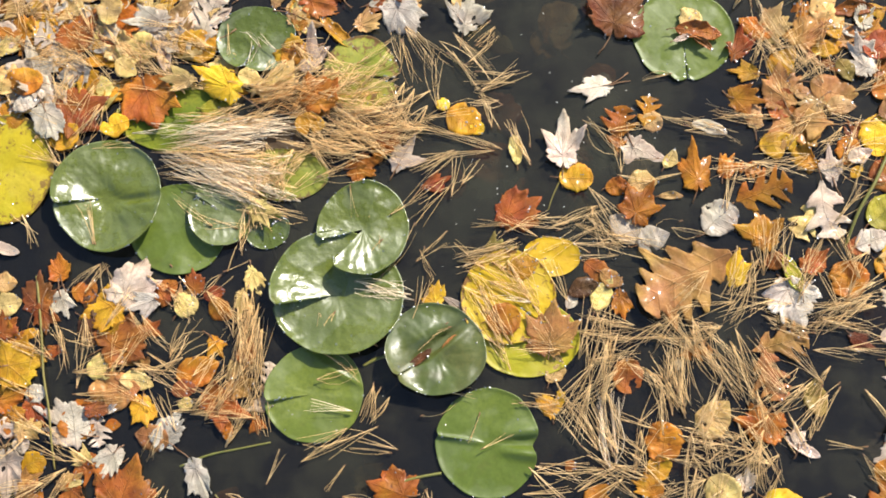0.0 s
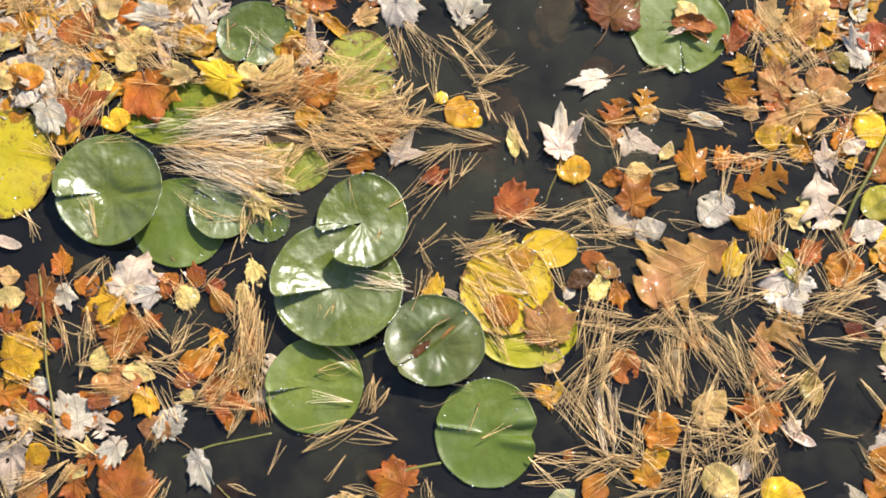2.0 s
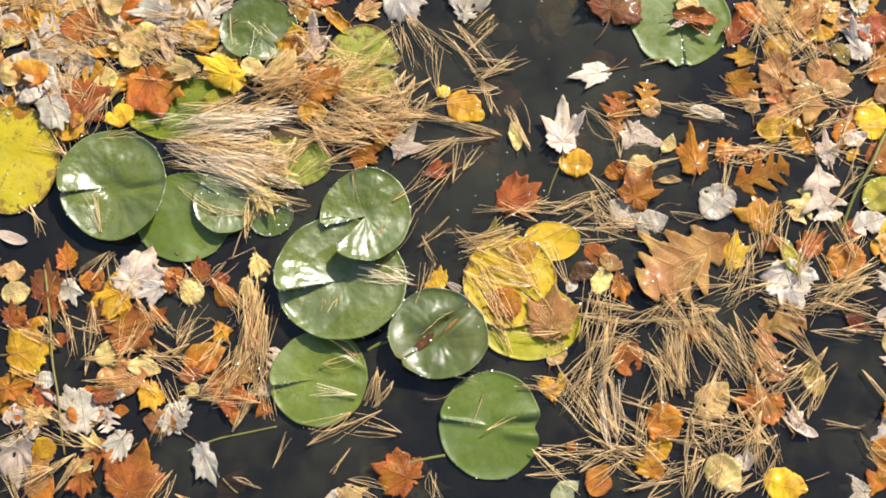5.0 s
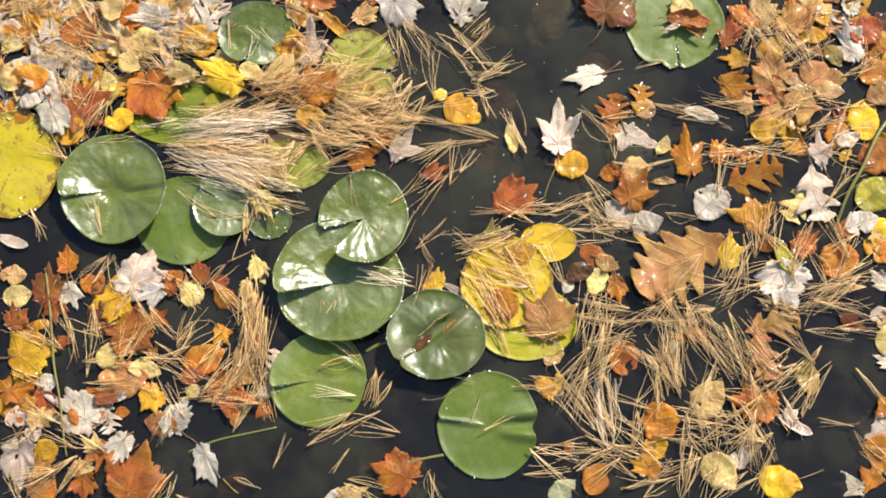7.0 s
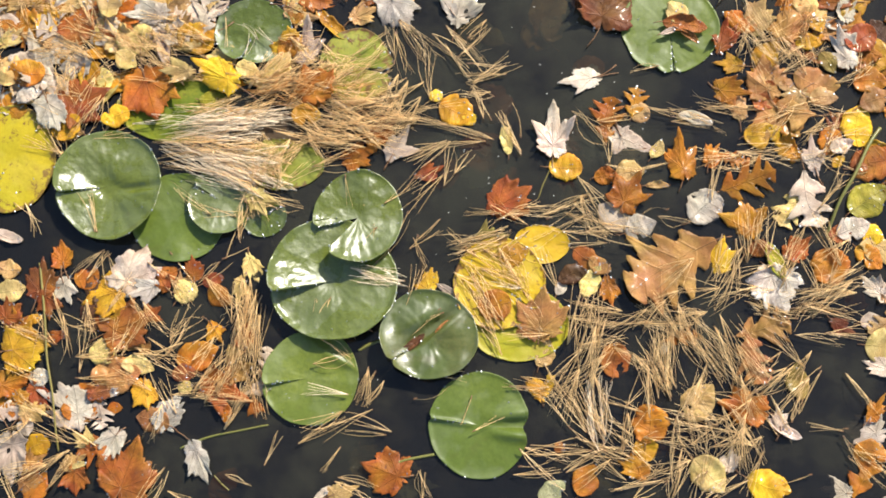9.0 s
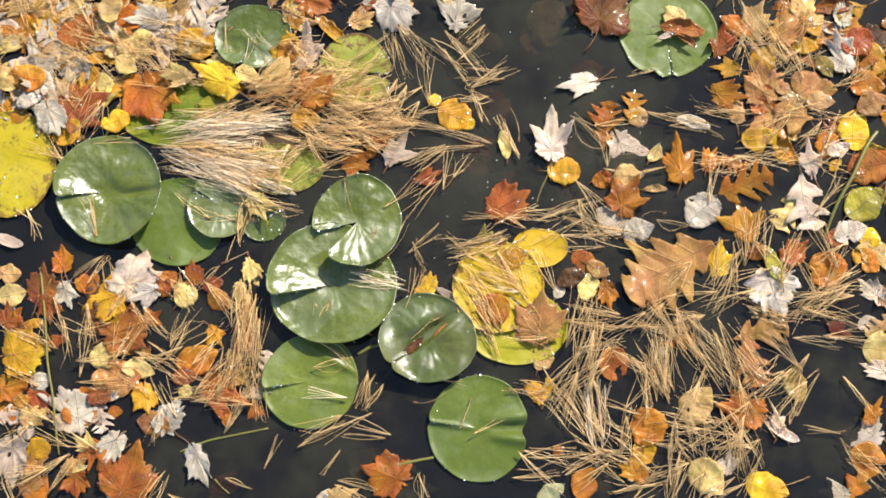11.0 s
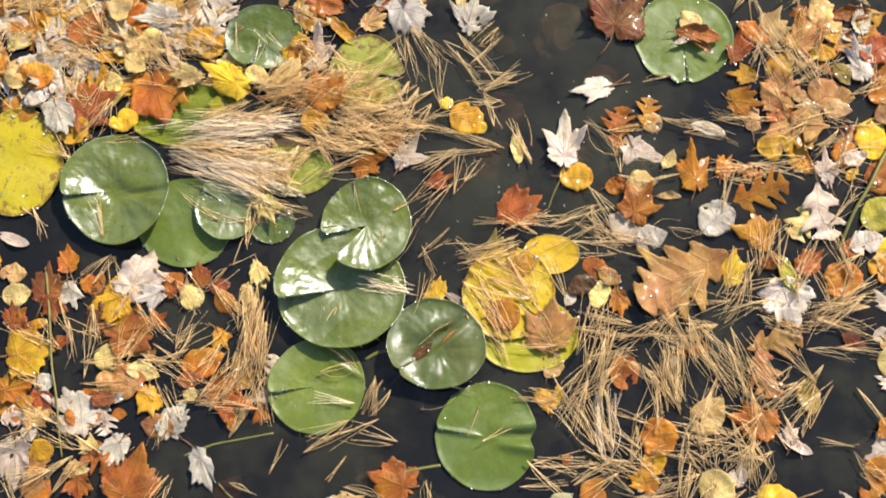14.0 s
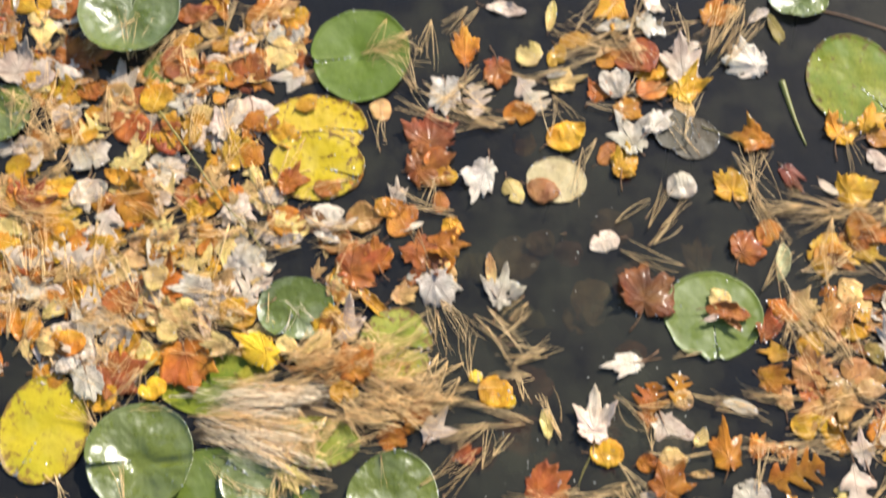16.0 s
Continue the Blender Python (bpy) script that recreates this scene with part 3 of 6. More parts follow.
    faces = [(i * m + k, (i + 1) * m + k, (i + 1) * m + k + 1, i * m + k + 1) for i in range(len(rings) - 1) for k in range(around)]
    top = len(rings) - 1
    rim = [top * m + k for k in range(m)] + [i * m + around for i in range(top - 1, 0, -1)] + [0] + [i * m for i in range(1, top)]
    low = sorted(v[2] for v in verts)[len(verts) // 7]
    verts = [(v[0], v[1], 0.0006 + max(0.15 * (v[2] - low), v[2] - low)) for v in verts]
    hub = min(v[2] for v in verts[:m])
    verts, faces, extra = two_sided(verts, faces, rim, 0.0012, vein=vein, rot=rotten)
    ob = new("lily_pad")
    ob.empty_display_size = 0.01
    mesh_object("blade", verts, faces, PAD[colour], ob, **extra)
    ob.matrix_world = pose(x, y, z)
    PAD_SPOTS.append((x, y, rad))
    tagged(ob, PAD_WORDS[colour], "lily pad", "lily pads on the pond")
    path = [(0.004 * math.sin(p1) * i, -0.006 * i, hub - 0.004 - 0.045 * i) for i in range(5)]
    sv, sf = tube(path, [0.0035] * 5, 6)
    mesh_object("stalk", sv, sf, STEM_GREEN, ob)
    return ob


# ---- pine needles ----
def needle_shape(r):
    """One unit-long bent needle, three-sided and tapering."""
    verts, faces = [], []
    bend, dip = r.gauss(0, 0.12), r.uniform(-0.01, 0.015)
    for j in range(5):
        t = j / 4
        ww = 0.0105 * (1 - 0.5 * t)
        for k in range(3):
            q = 2.094 * k + 0.5
            arc = 1 - 4 * (t - 0.5) ** 2
            verts.append((t, bend * arc + ww * math.cos(q), dip * arc + ww * math.sin(q)))
    for j in range(4):
        for k in range(3):
            q = (k + 1) % 3
            faces.append((j * 3 + k, j * 3 + q, j * 3 + 3 + q, j * 3 + 3 + k))
    faces += [(2, 1, 0), (12, 13, 14)]
    return verts, faces


SHAPES = [needle_shape(random.Random(400 + i)) for i in range(16)]
NEEDLE_MESH = {}
for tone in NEEDLE:
    for i, (sv, sf) in enumerate(SHAPES):
        me = bpy.data.meshes.new("needle")
        me.from_pydata(sv, [], sf)
        me.materials.append(NEEDLE[tone])
        NEEDLE_MESH[tone, i] = me


v, f = tube([(-0.0015, 0, 0), (0.001, 0, 0), (0.005, 0, 0)], [0.0008, 0.0013, 0.0010])
SHEATH = bpy.data.meshes.new("sheath")
SHEATH.from_pydata([tuple(q) for q in v], [], f)
SHEATH.materials.append(STEM)


def needles(colour, x, y, z, wide, deep, length, turn, spread, n):
    """Fallen pine needles: bundles that fan out from a common sheath, lying about one direction."""
    r = rng()
    tuft = n <= 18
    word = {"tan": "tan", "straw": "straw-coloured", "orange": "orange-brown", "bleached": "sun-bleached"}[colour]
    if tuft:
        ob = new("pine_tuft")
        ob.empty_display_size = 0.01
        tagged(ob, f"loose tuft of {word} pine needles floating on water", "pine tuft", "pine tufts on the pond")
    verts, faces, made = [], [], 0
    flip = 180 if r.random() < 0.5 else 0
    while made < n:
        bx, by = max(-1.2, min(1.2, r.gauss(0, 0.36))) * wide, r.gauss(0, 0.32) * deep
        fan = not tuft and spread >= 10
        a0 = turn + flip + r.gauss(0, spread * (1.35 if fan else 1.0))
        if r.random() < 0.22:
            a0 += 180
        lift = r.uniform(0, 0.006) + 0.006 * (n > 40) * r.random()
        ln0 = length * r.uniform(0.8, 1.05)
        sx, sy = bx - math.cos(radians(a0)) * ln0 / 2, by - math.sin(radians(a0)) * ln0 / 2
        if tuft:
            piece = new("sheath", SHEATH)
            piece.parent = ob
            piece.matrix_basis = Matrix.LocRotScale((sx, sy, lift + 0.001), Euler((0, 0, radians(a0))), None)
        for i in range(min(n - made, r.choice((5, 6, 8, 10) if fan else (3, 4, 5, 5)))):
            ln, thick = ln0 * r.uniform(0.8, 1.06), r.uniform(0.75, 1.15) * 0.054
            m = Matrix.LocRotScale((sx, sy, lift + 0.001 * i), Euler((r.uniform(0, 6.28), r.gauss(0, 0.02), radians(a0 + r.gauss(0, 9 if fan else 6)))), (ln, thick, thick))
            k = r.randrange(16)
            if tuft:
                piece = new("needle", NEEDLE_MESH[colour, k])
                piece.parent = ob
                piece.matrix_basis = m
            else:
                base = len(verts)
                verts += [m @ Vector(v) for v in SHAPES[k][0]]
                faces += [tuple(base + q for q in f) for f in SHAPES[k][1]]
            made += 1
    if not tuft:
        ob = mesh_object("pine_needle_mat", verts, faces, NEEDLE[colour])
        tagged(ob, f"dense mat of {word} fallen pine needles on the pond", "pine needles", kind="stuff")
    ob.matrix_world = pose(x, y, z)
    return ob


def brush(colour, x, y, z, length, turn, spread, n):
    """A tuft that has kept its twig end: the needles fan out from one root at x, y."""
    r = rng()
    ob = new("pine_tuft")
    ob.empty_display_size = 0.01
    word = {"tan": "tan", "straw": "straw-coloured", "orange": "orange-brown", "bleached": "sun-bleached"}[colour]
    tagged(ob, f"fan-shaped tuft of {word} pine needles floating on water", "pine tuft", "pine tufts on the pond")
    made = 0
    while made < n:
        a0, lift = turn + r.gauss(0, spread), r.uniform(0, 0.005)
        sx, sy = r.gauss(0, 0.003 + 0.0003 * n), r.gauss(0, 0.003 + 0.0003 * n)
        piece = new("sheath", SHEATH)
        piece.parent = ob
        piece.matrix_basis = Matrix.LocRotScale((sx, sy, lift + 0.001), Euler((0, 0, radians(a0))), None)
        for i in range(min(n - made, r.choice((3, 4, 5)))):
            ln, thick = length * r.uniform(0.72, 1.08), r.uniform(0.75, 1.15) * 0.054
            piece = new("needle", NEEDLE_MESH[colour, r.randrange(16)])
            piece.parent = ob
            piece.matrix_basis = Matrix.LocRotScale((sx, sy, lift + 0.0008 * i), Euler((r.uniform(0, 6.28), r.gauss(0, 0.02), radians(a0 + r.gauss(0, 3.5)))), (ln, thick, thick))
            made += 1
    ob.matrix_world = pose(x, y, z)
    return ob


KINDS = (maple, maple, ovate, maple, ovate, rounded, curled, oak)


def litter(x, y, wide, deep, n, palette):
    """Soaked leaves that fill the gaps under the others, each one by itself."""
    r = rng()
    for i in range(n):
        kind, tone = r.choice(KINDS), r.choice(palette)
        px, py = x + r.uniform(-0.5, 0.5) * wide, y + r.uniform(-0.5, 0.5) * deep
        if any(math.hypot(px - q[0], py - q[1]) < q[2] * 1.12 for q in PAD_SPOTS):
            continue
        kind(tone, px, py, 0.0003 + 0.0014 * r.random(), r.uniform(0.040, 0.084), r.uniform(0, 360), "water")


def sunken(x, y, wide, deep, n):
    """Drowned leaves that show dimly through the water."""
    r = rng()
    for i in range(n):
        kind, tone = r.choice((maple, ovate, rounded)), r.choice(("olive", "tan", "rust", "sage", "orange"))
        kind(tone, x + r.uniform(-0.5, 0.5) * wide, y + r.uniform(-0.5, 0.5) * deep, r.uniform(-0.045, -0.016), r.uniform(0.05, 0.09), r.uniform(0, 360), "under")


WARM = ("orange", "rust", "tan", "tan", "gold", "butter", "pale", "cream", "orange", "tan")
BRIGHT = ("butter", "tan", "cream", "tan", "gold", "pale", "butter", "orange")
AUTUMN = ("orange", "rust", "umber", "gold", "orange", "tan")
RUSTY = ("orange", "rust", "umber", "tan", "gold", "orange", "rust", "dark")


def stalk(name, points, radii, material, label, category):
    """A bent stalk through a few points, smoothed."""
    path = []
    for i in range(len(points) - 1):
        p0, p1, p2, p3 = (Vector(points[max(0, min(len(points) - 1, j))]) for j in (i - 1, i, i + 1, i + 2))
        for s in range(6):
            t = s / 6
            path.append(0.5 * (2 * p1 + (p2 - p0) * t + (2 * p0 - 5 * p1 + 4 * p2 - p3) * t * t + (3 * p1 - p0 - 3 * p2 + p3) * t ** 3))
    path.append(Vector(points[-1]))
    rr = [radii[0] + (radii[1] - radii[0]) * i / (len(path) - 1) for i in range(len(path))]
    v, f = tube(path, rr, 8)
    ob = mesh_object(name, v, f, material)
    return tagged(ob, label, category)


# ---- pond: bed and water surface ----
def sheet(name, half, z, material, steps, relief, label, category):
    r = random.Random(5)
    edges = [-half, -half / 4, -4] + [-2.5 + 5.0 * i / steps for i in range(steps + 1)] + [4, half / 4, half]
    n = len(edges)
    verts = [(a, b + 0.6, z + (relief * noise.noise(Vector((a * 3, b * 3, 0.3))) if relief else 0)) for b in edges for a in edges]
    faces = [(j * n + i, j * n + i + 1, (j + 1) * n + i + 1, (j + 1) * n + i) for j in range(n - 1) for i in range(n - 1)]
    ob = mesh_object(name, verts, faces, material)
    tagged(ob, label, category, kind="structure")
    return ob


sheet("ground", 900.0, -0.40, MUD, 60, 0.05, "dark muddy pond bed seen dimly through water", "ground")
water = sheet("water", 900.0, 0.0, WATER, 4, 0.0, "still dark pond water with a faint sheen", "water")
water.visible_shadow = False

# ---- lily pads ----
lily_pad("lemon", -0.737, 0.590, 0.0008, 0.079, 0.094, -117, 1, 0, 0, 0.2, 0.75)
lily_pad("moss", -0.464, 0.683, 0.0008, 0.094, 0.061, 160, 2, 0, 0, 0.2, 0.3)
lily_pad("olive", -0.273, 0.583, 0.0008, 0.073, 0.046, -159, 6, 0, 0, 0.2, 0.5)
lily_pad("green", -0.300, 0.492, 0.0008, 0.038, 0.037, 32, 6, 0, 0, 0.2, 0.1)
lily_pad("fresh", -0.445, 0.489, 0.0008, 0.082, 0.076, 45, 2, 0, 0, 0.2, 0.1, swells=[(270, 0.06, 0.3)])
lily_pad("green", -0.373, 0.518, 0.0048, 0.057, 0.059, 152, 4, 0.05, 0.1, 0.4, 0, hinges=[(250, 0.2, 0.24)])
lily_pad("green", -0.563, 0.543, 0.0030, 0.091, 0.096, -172, -4, 0, 0.1, 0.8, 0.15, swells=[(320, 0.08, 0.5)], folds=[(0.05, -0.02, -4, -0.05, 0.12), (0.55, -0.04, 6, -0.07, 0.07)], hinges=[(205, 0.42, 0.16), (150, 0.4, 0.16), (318, 0.32, 0.3)])
lily_pad("green", -0.179, 0.381, 0.0008, 0.110, 0.104, -168, -6, 0, 0.3, 0.8, 0.05, hinges=[(150, 0.3, 0.16), (290, 0.1, 0.3)])
lily_pad("green", -0.139, 0.489, 0.0050, 0.076, 0.082, -149, 32, 0.06, 0.04, 0.8, 0.1, hinges=[(262, 0.04, 0.34)])
lily_pad("bronze", -0.018, 0.288, 0.0008, 0.082, 0.076, -142, 1, 0.03, 0.03, 0.8, 0.25, folds=[(-0.15, -0.02, 38, -0.18, 0.12), (0.2, 0.28, 40, -0.12, 0.1), (0.22, 0.05, 46, 0.1, 0.09), (-0.3, 0.3, 38, 0.07, 0.12)], hinges=[(205, 0.6, 0.45), (305, 0.5, 0.35)])
lily_pad("fresh", -0.214, 0.217, 0.0030, 0.080, 0.080, -172, -4, 0, 0.1, 0.2, 0.1, swells=[(350, 0.05, 0.2)], folds=[(0.55, 0.38, -28, 0.07, 0.07)])
lily_pad("fresh", 0.066, 0.139, 0.0008, 0.085, 0.087, 172, -2, 0, 0.05, 0.1, 0.03, folds=[(0.75, 0.22, 8, 0.12, 0.13), (0.7, -0.2, -6, 0.1, 0.11), (0.7, 0.02, 2, -0.09, 0.08), (-0.5, 0.05, 172, 0.05, 0.05)], dents=[(-3, 0.12, 0.16)])
lily_pad("green", -0.327, 0.821, 0.0008, 0.069, 0.059, -106, 3, 0.08, 0.04, 0.4, 0.1, hinges=[(240, 0.55, 0.4)])
lily_pad("olive", -0.146, 0.758, 0.0008, 0.066, 0.069, -9, 10, 0, 0, 0.2, 0.6, dents=[(-70, 0.1, 0.2), (40, 0.06, 0.3)])
lily_pad("fresh", 0.401, 0.830, 0.0008, 0.088, 0.081, -86, 2, 0, 0.02, 0, 0.05, dents=[(-110, 0.1, 0.14), (205, 0.05, 0.2)])
lily_pad("lemon", 0.133, 0.308, 0.0008, 0.085, 0.063, 114, 1, 0, 0, 0.2, 0.4)
lily_pad("yellow", 0.100, 0.376, 0.0042, 0.077, 0.080, -39, 3, 0.02, 0.02, 0.3, 0.5)
lily_pad("yellow", 0.172, 0.444, 0.0042, 0.048, 0.033, -155, 1, 0.05, 0, 0.2, 0.2, swells=[(40, 0.1, 0.6)])
lily_pad("dull", -0.241, 1.333, 0.0008, 0.093, 0.099, -167, 2, 0.06, 0.04, 0.2, 0.03, folds=[(0.3, 0.1, 8, -0.07, 0.12)], hinges=[(150, 0.55, 0.35)])
lily_pad("green", -0.690, 1.422, 0.0060, 0.094, 0.116, 85, 6, 0.06, 0.06, 1, 0.1, hinges=[(178, 0.32, 0.48), (238, 0.48, 0.46), (300, 0.55, 0.36), (110, 0.6, 0.3)])
lily_pad("green", -0.902, 1.190, 0.0008, 0.053, 0.063, 3, 4, 0.05, 0.05, 0.8, 0.3, swells=[(300, 0.2, 0.9)])
lily_pad("yellow", -0.310, 1.100, 0.0030, 0.087, 0.072, -20, 2, 0.05, 0, 0.3, 0.6)
lily_pad("yellow", -0.316, 1.182, 0.0008, 0.095, 0.065, -10, 3, 0.02, 0, 0.3, 0.6)
lily_pad("moss", 0.682, 1.305, 0.0008, 0.090, 0.097, -46, 2, 0.02, 0.02, 0.2, 0.6)
lily_pad("green", 0.590, 1.480, 0.0008, 0.058, 0.044, 86, 4, 0.1, 0.1, 1, 0.2, swells=[(270, 0.25, 1)])
lily_pad("brown", 0.379, 1.176, 0.0008, 0.048, 0.042, 92, 2, 0.02, 0.02, 0.2, 0.2)
lily_pad("brown", 0.342, 1.192, 0.0048, 0.035, 0.042, 128, 2, 0.02, 0.02, 0.2, 0.2)
lily_pad("straw", 0.129, 1.084, 0.0008, 0.055, 0.046, -141, 2, 0.08, 0.02, 0.3, 0.6)
lily_pad("sodden", -0.303, 0.637, 0.0006, 0.060, 0.044, 101, 2, 0.02, 0.02, 0.2, 0.2)

# ---- soaked leaves under the rest ----
litter(-0.505, 0.818, 0.528, 0.129, 55, BRIGHT)
litter(-0.662, 0.691, 0.192, 0.119, 16, BRIGHT)
litter(-0.465, 0.720, 0.212, 0.069, 8, BRIGHT)
litter(-0.240, 0.774, 0.191, 0.190, 16, BRIGHT)
litter(-0.671, 0.222, 0.124, 0.421, 5, RUSTY)
litter(-0.435, 0.214, 0.327, 0.139, 2, RUSTY)
litter(-0.593, 0.078, 0.243, 0.149, 2, RUSTY)
litter(-0.456, 0.355, 0.303, 0.151, 4, RUSTY)
litter(0.635, 0.814, 0.224, 0.124, 10, AUTUMN)
litter(0.594, 0.661, 0.219, 0.184, 8, AUTUMN)
litter(-0.857, 1.362, 0.164, 0.165, 18, WARM)
litter(-0.656, 1.196, 0.509, 0.228, 72, BRIGHT)
litter(-0.608, 0.972, 0.534, 0.223, 80, BRIGHT)
litter(-0.459, 1.360, 0.260, 0.188, 28, WARM)
litter(-0.186, 0.960, 0.256, 0.163, 14, RUSTY)
litter(0.299, 1.293, 0.202, 0.353, 6, WARM)
litter(0.622, 0.941, 0.175, 0.149, 5, AUTUMN)
litter(-0.931, 1.054, 0.208, 0.749, 60, WARM)
litter(-0.785, 0.253, 0.123, 0.453, 9, RUSTY)
litter(0.793, 0.661, 0.160, 0.421, 22, RUSTY)
litter(0.780, 0.238, 0.134, 0.426, 8, WARM)
litter(0.784, 1.069, 0.141, 0.339, 10, WARM)
litter(-0.822, 0.812, 0.167, 0.308, 34, WARM)
litter(-0.569, 1.320, 0.183, 0.112, 12, WARM)

# ---- drowned leaves ----
sunken(0.190, 0.857, 0.428, 0.678, 26)
sunken(0.444, 0.290, 0.693, 0.491, 10)
sunken(-0.255, 0.062, 0.506, 0.153, 4)

# ---- fallen leaves ----
maple("orange", -0.732, 0.830, 0.0020, 0.094, 107, "water")
ovate("tan", -0.694, 0.809, 0.0048, 0.054, -59, "water")
ovate("orange", -0.652, 0.851, 0.0020, 0.055, -21, "water")
ovate("rust", -0.614, 0.861, 0.0020, 0.055, 32, "water")
maple("rust", -0.641, 0.826, 0.0048, 0.078, 164, "water")
ovate("rust", -0.568, 0.830, 0.0020, 0.059, -0, "water")
ovate("orange", -0.546, 0.849, 0.0048, 0.063, 78, "water")
rounded("butter", -0.573, 0.866, 0.0150, 0.051, 73, "litter")
maple("cream", -0.510, 0.851, 0.0076, 0.091, -175, "litter")
oak("pale", -0.446, 0.857, 0.0020, 0.109, 16, "water")
oak("pale", -0.405, 0.853, 0.0048, 0.090, 73, "water")
maple("pale", -0.469, 0.816, 0.0048, 0.066, -159, "water")
rounded("gold", -0.425, 0.809, 0.0048, 0.068, -21, "water")
maple("pale", -0.700, 0.760, 0.0076, 0.122, 103, "litter")
ovate("orange", -0.713, 0.744, 0.0150, 0.063, 170, "litter")
maple("gold", -0.610, 0.742, 0.0020, 0.060, -97, "water")
curled("gold", -0.592, 0.787, 0.0020, 0.068, 11, "water")
maple("butter", -0.540, 0.799, 0.0048, 0.086, -31, "water")
ovate("butter", -0.543, 0.766, 0.0150, 0.045, -35, "litter")
ovate("pale", -0.660, 0.721, 0.0020, 0.062, -30, "water")
maple("rust", -0.620, 0.695, 0.0048, 0.100, 21, "water", True)
ovate("cream", -0.615, 0.703, 0.0076, 0.022, 63, "litter")
curled("cream", -0.590, 0.692, 0.0076, 0.034, 83, "litter")
ovate("cream", -0.708, 0.700, 0.0150, 0.046, 19, "litter")
maple("cream", -0.667, 0.670, 0.0150, 0.080, -68, "litter")
maple("gold", -0.564, 0.734, 0.0020, 0.082, -169, "water")
maple("orange", -0.503, 0.710, 0.0080, 0.113, -71, "pad", True)
ovate("gold", -0.642, 0.647, 0.0104, 0.057, 42, "litter")
ovate("tan", -0.744, 0.746, 0.0132, 0.060, 74, "litter")
ovate("yellow", -0.558, 0.664, 0.0150, 0.052, -159, "litter")
maple("butter", -0.450, 0.744, 0.0150, 0.068, 180, "litter")
maple("yellow", -0.384, 0.740, 0.0150, 0.104, 149, "litter")
ovate("butter", -0.333, 0.748, 0.0150, 0.045, -21, "litter")
ovate("lime", -0.390, 0.697, 0.0048, 0.054, -0, "water")
ovate("orange", -0.255, 0.859, 0.0020, 0.048, 91, "water")
maple("pale", -0.234, 0.797, 0.0020, 0.100, 86, "water")
ovate("orange", -0.263, 0.792, 0.0048, 0.048, 62, "water")
maple("orange", -0.222, 0.720, 0.0150, 0.086, 110, "litter")
ovate("gold", -0.230, 0.667, 0.0150, 0.052, -0, "litter")
curled("pale", -0.169, 0.693, 0.0020, 0.041, -31, "water")
maple("rust", -0.099, 0.649, 0.0020, 0.078, 31, "water")
ovate("orange", -0.108, 0.624, 0.0048, 0.039, 10, "water")
maple("orange", -0.139, 0.601, 0.0020, 0.076, 21, "water")
maple("pale", -0.073, 0.615, 0.0048, 0.077, 61, "water")
maple("rust", -0.021, 0.570, 0.0020, 0.059, 21, "water")
maple("cream", 0.033, 0.868, 0.0020, 0.097, 78, "water")
rounded("gold", 0.027, 0.681, 0.0020, 0.060, -21, "water")
rounded("yellow", -0.008, 0.707, 0.0020, 0.025, 21, "water")
rounded("yellow", 0.050, 0.665, 0.0020, 0.025, -0, "water")
curled("butter", 0.113, 0.627, 0.0020, 0.054, 99, "water")
maple("pale", 0.194, 0.639, 0.0020, 0.104, 89, "water")
maple("cream", 0.245, 0.736, 0.0020, 0.085, -170, "water")
rounded("gold", 0.215, 0.579, 0.0020, 0.058, -0, "water")
rounded("butter", 0.414, 0.857, 0.0080, 0.039, 60, "pad")
curled("rust", 0.426, 0.833, 0.0108, 0.080, -8, "pad")
curled("pale", 0.398, 0.822, 0.0136, 0.034, 21, "pad")
curled("rust", 0.432, 0.812, 0.0136, 0.043, -37, "pad")
maple("rust", 0.492, 0.812, 0.0020, 0.072, 78, "water")
ovate("red", 0.519, 0.830, 0.0020, 0.017, 78, "litter")
maple("gold", 0.505, 0.764, 0.0020, 0.064, 175, "water")
maple("umber", 0.566, 0.736, 0.0020, 0.083, 97, "water", True)
maple("orange", 0.500, 0.716, 0.0020, 0.072, -10, "water")
ovate("tan", 0.604, 0.726, 0.0020, 0.035, -0, "water")
ovate("umber", 0.654, 0.736, 0.0020, 0.083, -16, "water")
ovate("olive", 0.673, 0.766, 0.0048, 0.045, -58, "water")
maple("tan", 0.551, 0.851, 0.0020, 0.086, 59, "water")
maple("umber", 0.607, 0.838, 0.0020, 0.080, 59, "water")
ovate("gold", 0.647, 0.809, 0.0020, 0.055, 10, "water")
maple("cream", 0.710, 0.865, 0.0020, 0.062, 87, "water")
curled("cream", 0.685, 0.838, 0.0020, 0.060, -21, "water")
maple("cream", 0.702, 0.789, 0.0076, 0.085, 106, "litter")
rounded("rust", 0.731, 0.812, 0.0104, 0.059, 30, "litter")
maple("orange", 0.759, 0.768, 0.0020, 0.074, 106, "water")
ovate("orange", 0.747, 0.731, 0.0048, 0.062, -0, "water")
ovate("umber", 0.755, 0.699, 0.0076, 0.062, 20, "litter")
oak("umber", 0.589, 0.667, 0.0020, 0.115, -175, "water")
ovate("gold", 0.556, 0.640, 0.0048, 0.068, 10, "water")
oak("rust", 0.681, 0.649, 0.0020, 0.063, 59, "water")
ovate("tan", 0.664, 0.703, 0.0048, 0.050, -0, "water")
ovate("yellow", 0.725, 0.655, 0.0020, 0.079, 81, "water")
ovate("pale", 0.690, 0.619, 0.0048, 0.043, 20, "water")
maple("pale", 0.642, 0.598, 0.0020, 0.079, 97, "water")
ovate("yellow", 0.685, 0.591, 0.0020, 0.028, 40, "water")
